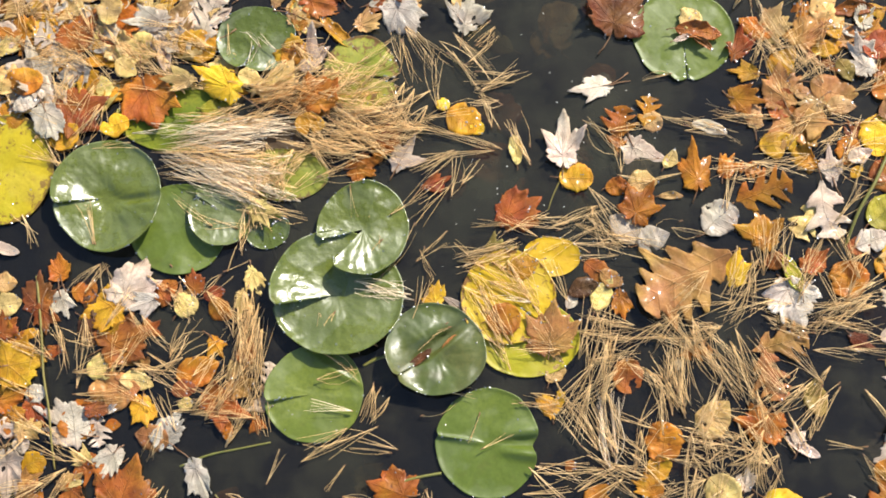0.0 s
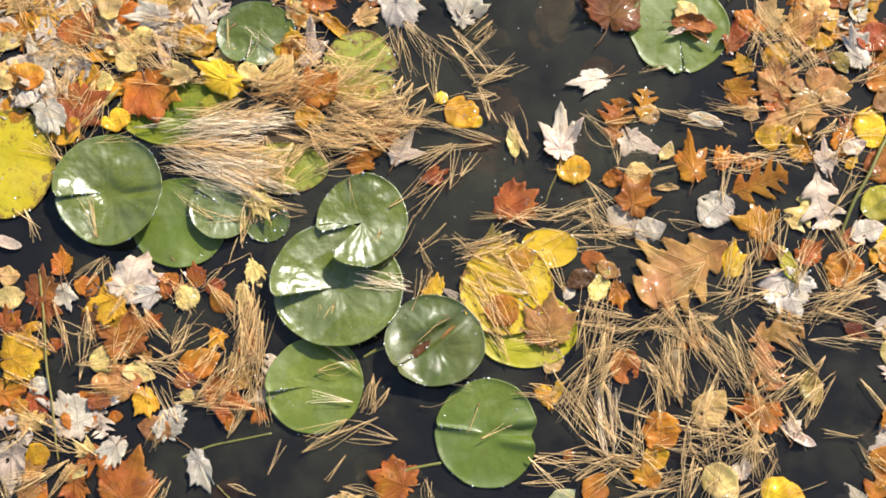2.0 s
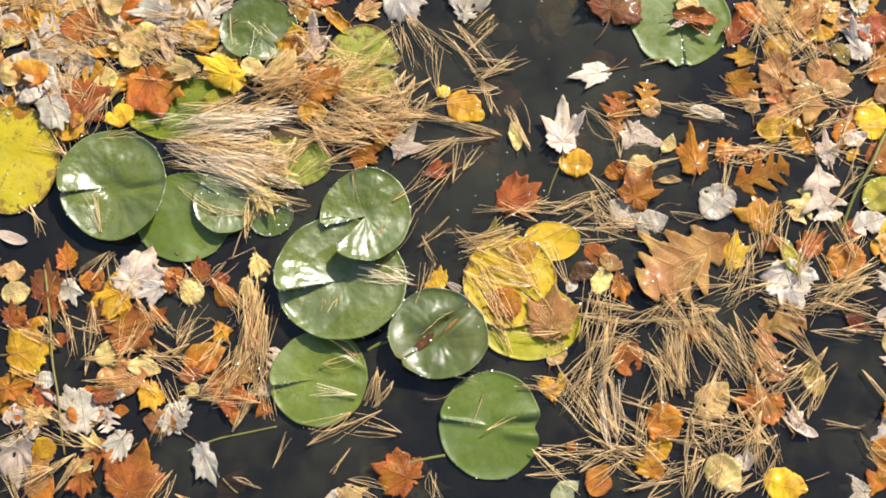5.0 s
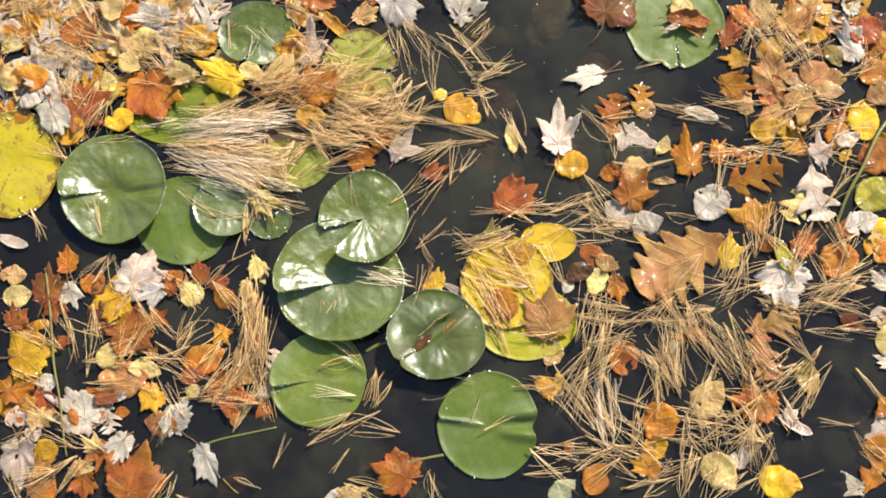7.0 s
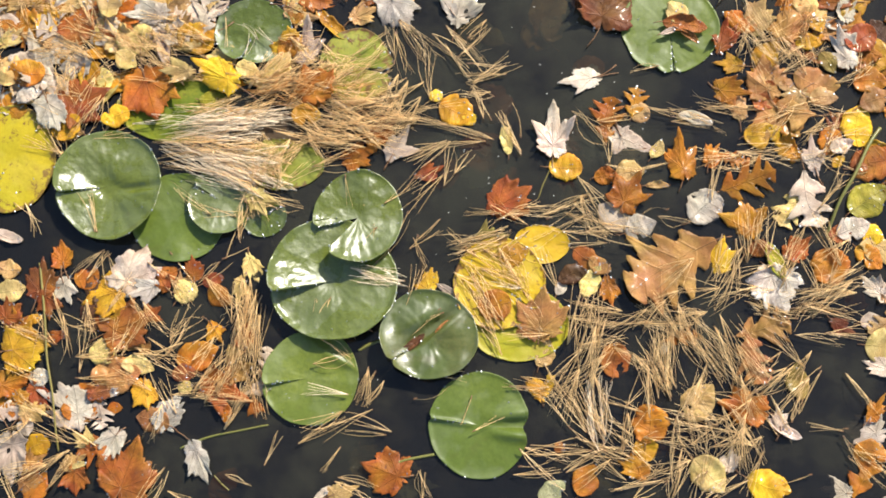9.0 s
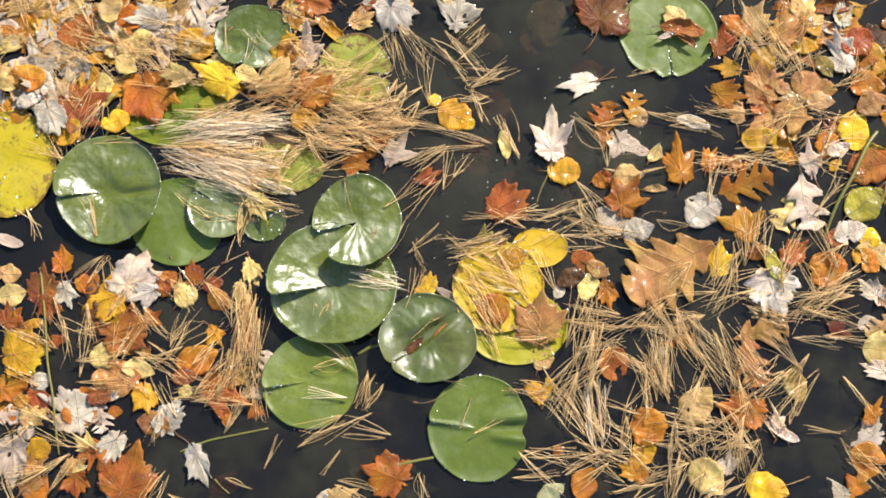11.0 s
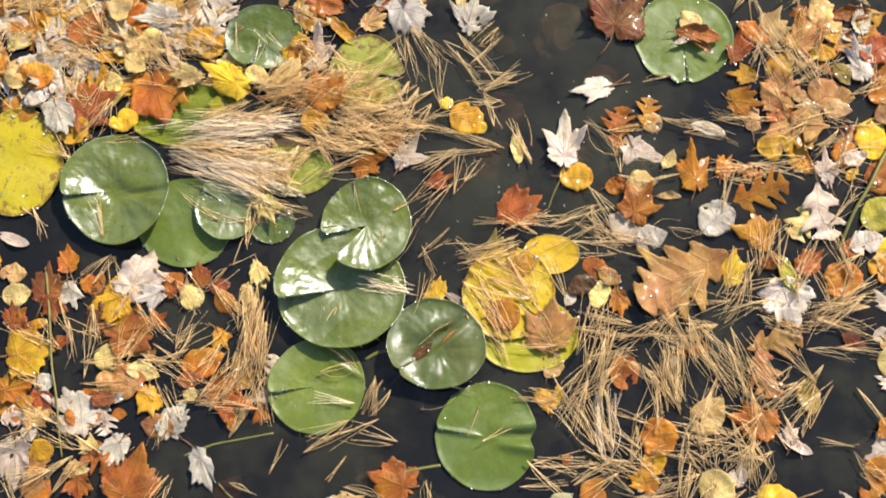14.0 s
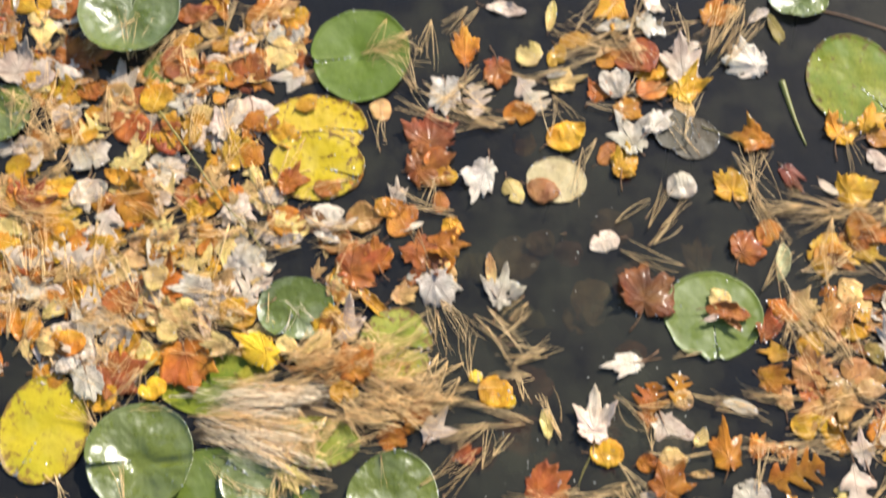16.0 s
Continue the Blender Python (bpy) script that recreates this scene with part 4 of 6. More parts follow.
ovate("rust", 0.729, 0.587, 0.0020, 0.053, 20, "water")
curled("cream", 0.441, 0.666, 0.0020, 0.063, -15, "water")
oak("orange", 0.292, 0.663, 0.0020, 0.083, 81, "water")
rounded("tan", 0.345, 0.675, 0.0020, 0.037, -0, "water")
maple("pale", 0.322, 0.611, 0.0020, 0.108, -64, "water")
ovate("butter", 0.372, 0.613, 0.0020, 0.038, 59, "water")
maple("orange", 0.413, 0.595, 0.0020, 0.096, 98, "water")
maple("orange", 0.469, 0.600, 0.0020, 0.055, 59, "water")
ovate("orange", 0.284, 0.564, 0.0020, 0.042, 10, "water")
ovate("tan", 0.325, 0.567, 0.0048, 0.054, 10, "water")
maple("orange", 0.322, 0.534, 0.0076, 0.088, 60, "litter")
curled("tan", 0.372, 0.547, 0.0020, 0.042, -0, "water")
rounded("cream", 0.453, 0.507, 0.0020, 0.069, 40, "water")
oak("orange", 0.524, 0.554, 0.0020, 0.102, 20, "water")
maple("gold", 0.523, 0.491, 0.0020, 0.092, 97, "water")
oak("butter", 0.600, 0.508, 0.0020, 0.076, -126, "water")
oak("pale", 0.634, 0.524, 0.0048, 0.103, -78, "water")
ovate("pale", 0.294, 0.491, 0.0020, 0.065, 139, "water")
ovate("cream", 0.341, 0.473, 0.0020, 0.056, 20, "water")
oak("umber", 0.392, 0.404, 0.0052, 0.174, -148, "water")
ovate("rust", 0.249, 0.423, 0.0020, 0.051, -31, "water")
maple("yellow", 0.475, 0.423, 0.0020, 0.068, 78, "water")
maple("white", 0.567, 0.371, 0.0020, 0.098, -73, "water", True)
curled("lime", 0.568, 0.417, 0.0048, 0.068, 112, "litter")
maple("rust", 0.604, 0.438, 0.0020, 0.060, 39, "water")
rounded("orange", 0.660, 0.407, 0.0020, 0.064, 87, "water")
ovate("rust", 0.542, 0.436, 0.0076, 0.042, -0, "litter")
maple("rust", 0.682, 0.469, 0.0020, 0.052, 39, "water")
ovate("cream", 0.703, 0.472, 0.0048, 0.060, 20, "water")
rounded("yellow", 0.735, 0.460, 0.0020, 0.036, -0, "water")
ovate("orange", 0.727, 0.423, 0.0020, 0.056, -42, "water")
maple("pale", 0.735, 0.369, 0.0020, 0.062, 138, "water")
ovate("butter", 0.257, 0.381, 0.0020, 0.060, 61, "water")
maple("orange", 0.285, 0.365, 0.0048, 0.063, -81, "water")
ovate("dark", 0.225, 0.390, 0.0048, 0.053, 20, "water")
ovate("umber", 0.271, 0.409, 0.0048, 0.043, -31, "water")
oak("umber", 0.543, 0.301, 0.0020, 0.095, 15, "water")
oak("umber", 0.527, 0.250, 0.0048, 0.089, -72, "water")
maple("brick", 0.673, 0.306, 0.0020, 0.053, -31, "water")
ovate("pale", 0.726, 0.312, 0.0020, 0.041, -0, "water")
maple("rust", 0.116, 0.520, 0.0020, 0.092, 30, "water", True)
maple("gold", -0.022, 0.381, 0.0020, 0.073, 105, "water")
curled("pale", 0.015, 0.359, 0.0020, 0.053, -40, "litter")
rounded("orange", 0.092, 0.340, 0.0080, 0.057, 10, "pad")
maple("umber", 0.169, 0.319, 0.0080, 0.099, 84, "pad", True)
ovate("cream", 0.204, 0.371, 0.0020, 0.029, 60, "litter")
ovate("tan", 0.174, 0.259, 0.0020, 0.049, 69, "litter")
maple("orange", -0.087, 0.063, 0.0020, 0.090, 160, "water", True)
maple("tan", -0.158, 0.031, 0.0020, 0.062, 20, "water")
curled("pale", -0.192, 0.029, 0.0020, 0.036, 40, "water")
maple("gold", 0.166, 0.205, 0.0020, 0.069, 99, "water")
ovate("sage", 0.185, 0.033, 0.0020, 0.052, 34, "water")
ovate("orange", 0.243, 0.050, 0.0020, 0.059, 59, "water")
rounded("red", 0.199, 0.102, 0.0020, 0.019, 39, "water")
rounded("rust", 0.294, 0.247, 0.0020, 0.058, 79, "water")
rounded("orange", 0.344, 0.142, 0.0020, 0.066, 83, "water")
rounded("gold", 0.342, 0.100, 0.0020, 0.040, 88, "litter")
maple("orange", 0.320, 0.067, 0.0020, 0.062, 150, "water")
oak("orange", 0.405, 0.285, 0.0020, 0.057, 10, "water")
ovate("cream", 0.374, 0.267, 0.0020, 0.021, 78, "litter")
ovate("butter", 0.433, 0.177, 0.0020, 0.074, 54, "water")
maple("orange", 0.505, 0.168, 0.0020, 0.094, 170, "water")
ovate("olive", 0.599, 0.214, 0.0020, 0.063, 95, "water")
curled("pale", 0.572, 0.135, 0.0020, 0.063, -31, "water")
maple("pale", 0.562, 0.150, 0.0048, 0.049, 97, "water")
ovate("butter", 0.442, 0.058, 0.0020, 0.072, -49, "water")
maple("pale", 0.477, 0.081, 0.0020, 0.043, 78, "water")
ovate("yellow", 0.542, 0.043, 0.0020, 0.074, -18, "water")
maple("pale", 0.654, 0.032, 0.0020, 0.064, 170, "water")
oak("orange", 0.696, 0.065, 0.0020, 0.093, 67, "water")
maple("cream", 0.704, 0.129, 0.0020, 0.084, 175, "water")
maple("orange", 0.722, 0.166, 0.0048, 0.060, 57, "water")
maple("pale", 0.736, 0.237, 0.0020, 0.060, 160, "water")
ovate("orange", 0.712, 0.094, 0.0048, 0.060, -20, "water")
# Two dark strips added for the dark folds of the bronze pad, not fallen leaves.
curled("dark", -0.046, 0.274, 0.0080, 0.054, 38, "pad")
curled("umber", 0.013, 0.299, 0.0080, 0.051, 30, "pad")
maple("olive", 0.080, 0.438, 0.0020, 0.093, 30, "water")
ovate("gold", 0.124, 0.427, 0.0080, 0.053, 10, "pad")
ovate("gold", 0.062, 0.323, 0.0020, 0.042, -50, "pad")
maple("butter", -0.308, 0.514, 0.0150, 0.063, -60, "litter")
curled("pale", -0.733, 0.458, 0.0020, 0.058, -20, "water")
ovate("tan", -0.729, 0.398, 0.0020, 0.047, -0, "water")
ovate("butter", -0.721, 0.363, 0.0020, 0.050, 10, "water")
maple("brick", -0.673, 0.379, 0.0020, 0.079, 83, "water")
maple("rust", -0.659, 0.340, 0.0048, 0.059, -77, "water")
maple("cream", -0.629, 0.363, 0.0020, 0.058, -68, "water")
rounded("orange", -0.596, 0.387, 0.0020, 0.043, 10, "water")
maple("gold", -0.564, 0.354, 0.0020, 0.077, -159, "water", True)
maple("pale", -0.519, 0.398, 0.0020, 0.096, 62, "water")
maple("rust", -0.416, 0.398, 0.0020, 0.047, 97, "water")
maple("tan", -0.438, 0.375, 0.0020, 0.041, 92, "water")
maple("white", -0.493, 0.365, 0.0048, 0.065, -159, "water")
rounded("butter", -0.426, 0.359, 0.0048, 0.041, 41, "water")
ovate("orange", -0.370, 0.355, 0.0020, 0.048, -40, "water")
maple("butter", -0.316, 0.405, 0.0020, 0.062, -69, "water")
maple("butter", -0.336, 0.366, 0.0020, 0.061, -98, "water")
maple("rust", -0.525, 0.304, 0.0020, 0.098, 20, "water", True)
ovate("gold", -0.681, 0.314, 0.0020, 0.028, 21, "water")
maple("orange", -0.713, 0.304, 0.0020, 0.060, 93, "water")
maple("gold", -0.375, 0.295, 0.0020, 0.049, -59, "water")
maple("gold", -0.692, 0.265, 0.0048, 0.090, 10, "water", True)
rounded("butter", -0.562, 0.259, 0.0020, 0.048, 10, "water")
ovate("umber", -0.537, 0.222, 0.0020, 0.085, 5, "water")
ovate("butter", -0.502, 0.234, 0.0048, 0.056, -10, "water")
ovate("orange", -0.404, 0.255, 0.0020, 0.074, 20, "water")
maple("rust", -0.356, 0.201, 0.0020, 0.104, -30, "water")
ovate("orange", -0.356, 0.159, 0.0048, 0.037, -78, "water")
maple("orange", -0.305, 0.166, 0.0020, 0.049, -79, "water")
maple("tan", -0.345, 0.257, 0.0020, 0.049, 61, "water")
oak("pale", -0.293, 0.240, 0.0020, 0.060, 81, "water")
maple("pale", -0.298, 0.199, 0.0020, 0.059, -160, "water")
maple("orange", -0.712, 0.210, 0.0020, 0.077, 20, "water")
maple("rust", -0.664, 0.187, 0.0020, 0.061, -58, "water")
rounded("cream", -0.666, 0.218, 0.0020, 0.034, -0, "water")
maple("gold", -0.692, 0.183, 0.0048, 0.036, -39, "water")
maple("gold", -0.488, 0.190, 0.0020, 0.061, -78, "water")
maple("cream", -0.617, 0.166, 0.0020, 0.105, 151, "water")
oak("pale", -0.565, 0.157, 0.0020, 0.056, -77, "water")
ovate("orange", -0.538, 0.164, 0.0020, 0.028, 10, "water")
curled("cream", -0.541, 0.190, 0.0048, 0.031, 31, "water")
maple("white", -0.449, 0.159, 0.0020, 0.083, 62, "water")
ovate("pale", -0.709, 0.157, 0.0020, 0.046, 10, "water")
rounded("cream", -0.684, 0.135, 0.0020, 0.028, -0, "water")
maple("butter", -0.584, 0.112, 0.0020, 0.050, 151, "water")
rounded("gold", -0.661, 0.102, 0.0020, 0.042, 20, "water")
maple("tan", -0.603, 0.076, 0.0020, 0.053, 30, "water")
maple("rust", -0.597, 0.050, 0.0048, 0.058, -87, "water")
maple("rust", -0.514, 0.059, 0.0020, 0.114, 72, "water", True)
maple("cream", -0.540, 0.107, 0.0048, 0.069, -118, "water")
curled("butter", -0.591, 0.071, 0.0076, 0.027, 20, "litter")
maple("pale", -0.703, 0.086, 0.0020, 0.093, -87, "water")
ovate("orange", -0.660, 0.034, 0.0020, 0.062, 62, "water")
maple("white", -0.395, 0.081, 0.0020, 0.084, -68, "water")
maple("rust", -0.465, 0.376, 0.0076, 0.041, 121, "litter")
maple("rust", -0.484, 0.323, 0.0020, 0.043, 41, "water")
ovate("rust", -0.382, 0.381, 0.0020, 0.037, 20, "water")
maple("rust", -0.323, 0.285, 0.0020, 0.050, 82, "water")
maple("umber", -0.335, 0.229, 0.0048, 0.059, 20, "water")
maple("rust", -0.719, 0.323, 0.0048, 0.049, 42, "water")
ovate("brick", -0.424, 0.224, 0.0020, 0.043, 10, "water")
maple("rust", -0.642, 0.285, 0.0020, 0.039, -160, "water")
maple("brick", -0.562, 0.192, 0.0076, 0.049, 10, "litter")
maple("tan", -0.672, 0.159, 0.0048, 0.058, 20, "water")
rounded("butter", -0.423, 0.201, 0.0020, 0.024, 20, "water")
ovate("lime", 0.731, 0.524, 0.0020, 0.083, 35, "water")
maple("orange", -0.924, 1.360, 0.0020, 0.100, 90, "water")
ovate("butter", -0.861, 1.379, 0.0020, 0.080, -73, "water")
maple("orange", -0.796, 1.401, 0.0020, 0.060, 71, "water")
maple("rust", -0.769, 1.316, 0.0052, 0.128, 2, "water")
maple("pale", -0.901, 1.298, 0.0052, 0.116, 124, "water")
ovate("pale", -0.844, 1.282, 0.0048, 0.082, 71, "water")
ovate("cream", -0.791, 1.289, 0.0048, 0.062, -20, "water")
rounded("yellow", -0.803, 1.317, 0.0048, 0.016, 2, "litter")
maple("gold", -0.790, 1.237, 0.0020, 0.107, 170, "water")
ovate("orange", -0.742, 1.248, 0.0048, 0.061, 25, "water")
maple("pale", -0.690, 1.262, 0.0020, 0.099, 97, "water")
ovate("rust", -0.655, 1.236, 0.0048, 0.059, 25, "water")
rounded("gold", -0.619, 1.230, 0.0076, 0.065, 36, "litter")
ovate("pale", -0.783, 1.192, 0.0048, 0.060, 2, "water")
ovate("orange", -0.731, 1.198, 0.0020, 0.040, 13, "water")
ovate("rust", -0.656, 1.164, 0.0020, 0.109, -28, "water")
ovate("rust", -0.581, 1.150, 0.0020, 0.088, -30, "water")
maple("gold", -0.533, 1.161, 0.0048, 0.096, -58, "water")
maple("cream", -0.732, 1.127, 0.0020, 0.114, 107, "water")
maple("tan", -0.819, 1.120, 0.0020, 0.076, 25, "water")
maple("orange", -0.551, 1.266, 0.0020, 0.094, 25, "water")
ovate("gold", -0.514, 1.279, 0.0048, 0.079, 2, "water")
rounded("rust", -0.450, 1.283, 0.0020, 0.083, 11, "water")
maple("cream", -0.365, 1.288, 0.0020, 0.095, -167, "water")
ovate("pale", -0.435, 1.216, 0.0020, 0.098, -4, "water")
ovate("orange", -0.420, 1.187, 0.0048, 0.076, -4, "water")
maple("pale", -0.483, 1.188, 0.0076, 0.100, 68, "litter")
maple("orange", -0.460, 1.364, 0.0020, 0.077, 36, "water")
ovate("rust", -0.563, 1.420, 0.0020, 0.078, 13, "water")
ovate("yellow", -0.520, 1.446, 0.0020, 0.041, 69, "water")
rounded("gold", -0.371, 1.412, 0.0020, 0.056, 58, "water")
ovate("pale", -0.428, 1.398, 0.0020, 0.059, 25, "water")
ovate("tan", -0.372, 1.352, 0.0020, 0.064, -31, "water")
ovate("gold", -0.574, 1.356, 0.0020, 0.060, 13, "water")
ovate("green", -0.619, 1.293, 0.0020, 0.077, 97, "water")
maple("butter", -0.657, 1.101, 0.0020, 0.082, 24, "water")
ovate("orange", -0.432, 1.131, 0.0020, 0.048, 2, "water")
maple("pale", -0.578, 1.085, 0.0020, 0.092, 36, "water")
maple("gold", -0.847, 1.027, 0.0020, 0.071, 48, "water")
maple("rust", -0.819, 1.021, 0.0048, 0.083, 70, "water")
rounded("red", -0.857, 1.038, 0.0048, 0.027, 2, "litter")
maple("gold", -0.767, 1.047, 0.0020, 0.095, 13, "water")
ovate("gold", -0.763, 0.995, 0.0020, 0.074, 2, "water")
ovate("butter", -0.751, 1.011, 0.0048, 0.032, 24, "litter")
maple("orange", -0.694, 1.015, 0.0020, 0.060, -178, "water")
ovate("orange", -0.632, 1.056, 0.0020, 0.076, 13, "water")
rounded("butter", -0.674, 1.052, 0.0020, 0.036, 88, "water")
maple("orange", -0.627, 1.015, 0.0048, 0.114, -39, "water")
rounded("rust", -0.533, 1.037, 0.0020, 0.060, 47, "water")
maple("gold", -0.523, 1.002, 0.0048, 0.067, -57, "water")
ovate("pale", -0.718, 1.030, 0.0048, 0.073, 24, "water")
oak("pale", -0.677, 0.951, 0.0020, 0.105, -101, "water")
maple("cream", -0.664, 0.976, 0.0048, 0.049, 36, "water")
oak("pale", -0.721, 0.914, 0.0048, 0.095, 2, "water")
rounded("gold", -0.754, 0.957, 0.0020, 0.039, 2, "water")
maple("orange", -0.578, 0.945, 0.0020, 0.102, 24, "water")
rounded("butter", -0.508, 0.925, 0.0020, 0.052, 24, "water")
maple("butter", -0.449, 0.916, 0.0020, 0.084, -57, "water")
maple("cream", -0.798, 0.845, 0.0020, 0.078, 24, "water")
maple("rust", -0.779, 0.878, 0.0048, 0.069, 47, "water")
ovate("gold", -0.824, 0.920, 0.0020, 0.047, 69, "water")
oak("pale", -0.445, 1.009, 0.0020, 0.081, 24, "water")
maple("tan", -0.429, 1.059, 0.0020, 0.076, 67, "water")
rounded("orange", -0.357, 0.989, 0.0020, 0.069, -20, "water")
ovate("orange", -0.369, 1.056, 0.0020, 0.066, 35, "water")
ovate("pale", -0.388, 1.033, 0.0048, 0.055, -20, "water")
curled("cream", -0.348, 0.947, 0.0020, 0.056, 24, "water")
ovate("cream", -0.287, 1.002, 0.0020, 0.073, 13, "water")
curled("pale", -0.261, 0.983, 0.0048, 0.071, 18, "water")
curled("cream", -0.280, 0.956, 0.0076, 0.054, -20, "litter")
ovate("umber", -0.215, 0.993, 0.0020, 0.071, 13, "water")
maple("rust", -0.215, 0.903, 0.0020, 0.105, 34, "water", True)
maple("orange", -0.189, 0.924, 0.0048, 0.083, 102, "water")
maple("pale", -0.160, 1.048, 0.0020, 0.067, 93, "water")
ovate("orange", -0.169, 1.019, 0.0048, 0.061, 7, "water")
curled("cream", -0.137, 0.986, 0.0020, 0.059, 15, "water")
maple("rust", -0.101, 0.941, 0.0020, 0.106, 44, "water")
maple("orange", -0.065, 0.949, 0.0048, 0.081, 2, "water")
curled("cream", -0.109, 0.889, 0.0020, 0.054, 12, "water")
maple("white", -0.077, 0.862, 0.0048, 0.089, -60, "water")
maple("tan", -0.137, 0.854, 0.0020, 0.063, 23, "water")
curled("tan", 0.013, 0.901, 0.0048, 0.067, 96, "water")
ovate("butter", 0.053, 1.059, 0.0020, 0.055, -61, "water")
maple("white", -0.007, 1.080, 0.0020, 0.102, -111, "water")
ovate("gold", -0.072, 1.087, 0.0020, 0.047, 2, "water")
maple("rust", -0.105, 1.105, 0.0048, 0.104, 24, "water", True)
maple("orange", -0.047, 1.358, 0.0020, 0.105, 96, "water")
maple("rust", 0.017, 1.305, 0.0020, 0.078, -89, "water")
rounded("butter", 0.075, 1.348, 0.0020, 0.058, 64, "water")
curled("butter", 0.117, 1.432, 0.0020, 0.068, 82, "water")
ovate("gold", 0.128, 1.345, 0.0020, 0.055, 64, "water")
ovate("gold", 0.165, 1.381, 0.0020, 0.067, 13, "water")
curled("pale", 0.030, 1.443, 0.0020, 0.081, -10, "water")
maple("white", -0.079, 1.252, 0.0020, 0.097, -88, "water")
oak("pale", -0.028, 1.239, 0.0048, 0.079, 92, "water")
rounded("tan", -0.195, 1.220, 0.0020, 0.045, 93, "water")
ovate("orange", 0.060, 1.219, 0.0020, 0.063, -4, "water")
oak("pale", 0.081, 1.263, 0.0020, 0.086, -53, "water")
maple("butter", 0.146, 1.289, 0.0020, 0.075, 13, "water")
curled("cream", 0.128, 1.303, 0.0048, 0.043, 13, "water")
maple("orange", 0.207, 1.271, 0.0020, 0.060, 63, "water")
ovate("gold", 0.146, 1.177, 0.0020, 0.082, 32, "water")
maple("brick", -0.104, 1.172, 0.0020, 0.100, 92, "water", True)
ovate("orange", -0.091, 1.117, 0.0076, 0.048, 13, "litter")
maple("gold", 0.233, 1.453, 0.0020, 0.103, -91, "water")
curled("cream", 0.237, 1.407, 0.0048, 0.074, 7, "water")
maple("white", 0.312, 1.417, 0.0020, 0.088, -33, "water")
maple("pale", 0.324, 1.470, 0.0020, 0.074, 35, "water")
rounded("rust", 0.278, 1.346, 0.0020, 0.088, 24, "water")
ovate("orange", 0.303, 1.286, 0.0020, 0.074, 63, "water")
ovate("orange", 0.229, 1.340, 0.0020, 0.057, 24, "water")
rounded("cream", 0.235, 1.291, 0.0048, 0.060, 7, "water")
maple("pale", 0.363, 1.336, 0.0052, 0.124, 93, "water")
maple("gold", 0.368, 1.288, 0.0048, 0.097, 62, "water")
maple("orange", 0.262, 1.237, 0.0020, 0.077, 34, "water")
maple("cream", 0.259, 1.180, 0.0020, 0.102, 117, "water")
maple("white", 0.317, 1.205, 0.0080, 0.079, 44, "pad")
ovate("rust", 0.227, 1.142, 0.0020, 0.062, 44, "water")
maple("gold", 0.250, 1.124, 0.0048, 0.081, 80, "water")
maple("orange", 0.486, 1.175, 0.0020, 0.095, 172, "water")
maple("white", 0.480, 1.334, 0.0020, 0.098, 172, "water")
maple("orange", 0.432, 1.458, 0.0020, 0.101, 62, "water")
curled("cream", 0.513, 1.442, 0.0020, 0.051, 34, "water")
curled("olive", 0.546, 1.410, 0.0020, 0.077, -66, "water")
maple("gold", 0.712, 1.218, 0.0020, 0.093, 23, "water")
maple("gold", 0.653, 1.205, 0.0020, 0.083, 60, "water")
maple("orange", 0.726, 1.188, 0.0048, 0.076, 2, "water")
ovate("pale", 0.716, 1.139, 0.0020, 0.057, -45, "water")
maple("gold", 0.447, 1.086, 0.0020, 0.080, 87, "water")
maple("brick", 0.554, 1.101, 0.0020, 0.077, -65, "water")
maple("gold", 0.670, 1.081, 0.0020, 0.093, 23, "water")
curled("pale", 0.620, 1.084, 0.0020, 0.045, -44, "water")
rounded("cream", 0.355, 1.074, 0.0020, 0.056, 10, "water")
ovate("pale", 0.215, 0.961, 0.0020, 0.058, -157, "water")
maple("brick", 0.286, 0.877, 0.0052, 0.120, 84, "water", True)
rounded("orange", 0.509, 0.987, 0.0020, 0.052, 23, "water")
maple("rust", 0.465, 0.964, 0.0020, 0.077, 60, "water")
maple("gold", 0.615, 0.962, 0.0020, 0.111, 32, "water")
maple("gold", 0.680, 0.953, 0.0020, 0.068, -21, "water")
maple("orange", 0.697, 0.993, 0.0048, 0.078, 23, "water")
curled("sage", 0.526, 0.934, 0.0020, 0.072, 82, "water")
oak("orange", 0.335, 0.695, 0.0048, 0.057, 79, "water")
maple("orange", -0.354, 1.068, 0.0108, 0.081, 66, "pad")
ovate("orange", -0.251, 1.076, 0.0020, 0.062, 24, "water")
maple("gold", -0.378, 1.162, 0.0020, 0.071, 150, "water")
ovate("rust", -0.286, 1.055, 0.0080, 0.051, 2, "pad")
ovate("gold", -0.336, 1.229, 0.0080, 0.049, 36, "pad")
ovate("umber", 0.106, 1.063, 0.0080, 0.064, -15, "litter")

# ---- pine needles ----
needles("bleached", -0.379, 0.648, 0.0075, 0.106, 0.050, 0.106, 5, 7, 140)
needles("bleached", -0.374, 0.651, 0.0075, 0.106, 0.045, 0.106, 6, 7, 78)
needles("tan", -0.387, 0.613, 0.0075, 0.082, 0.030, 0.106, -4, 8, 78)
needles("bleached", -0.382, 0.588, 0.0075, 0.089, 0.030, 0.112, -16, 7, 91)
needles("bleached", -0.359, 0.559, 0.0075, 0.085, 0.020, 0.107, -22, 6, 78)
needles("tan", -0.355, 0.573, 0.0075, 0.089, 0.030, 0.097, -20, 9, 58)
needles("tan", -0.346, 0.673, 0.0075, 0.082, 0.020, 0.096, 13, 8, 58)
needles("tan", -0.252, 0.726, 0.0075, 0.126, 0.061, 0.092, 15, 12, 130)
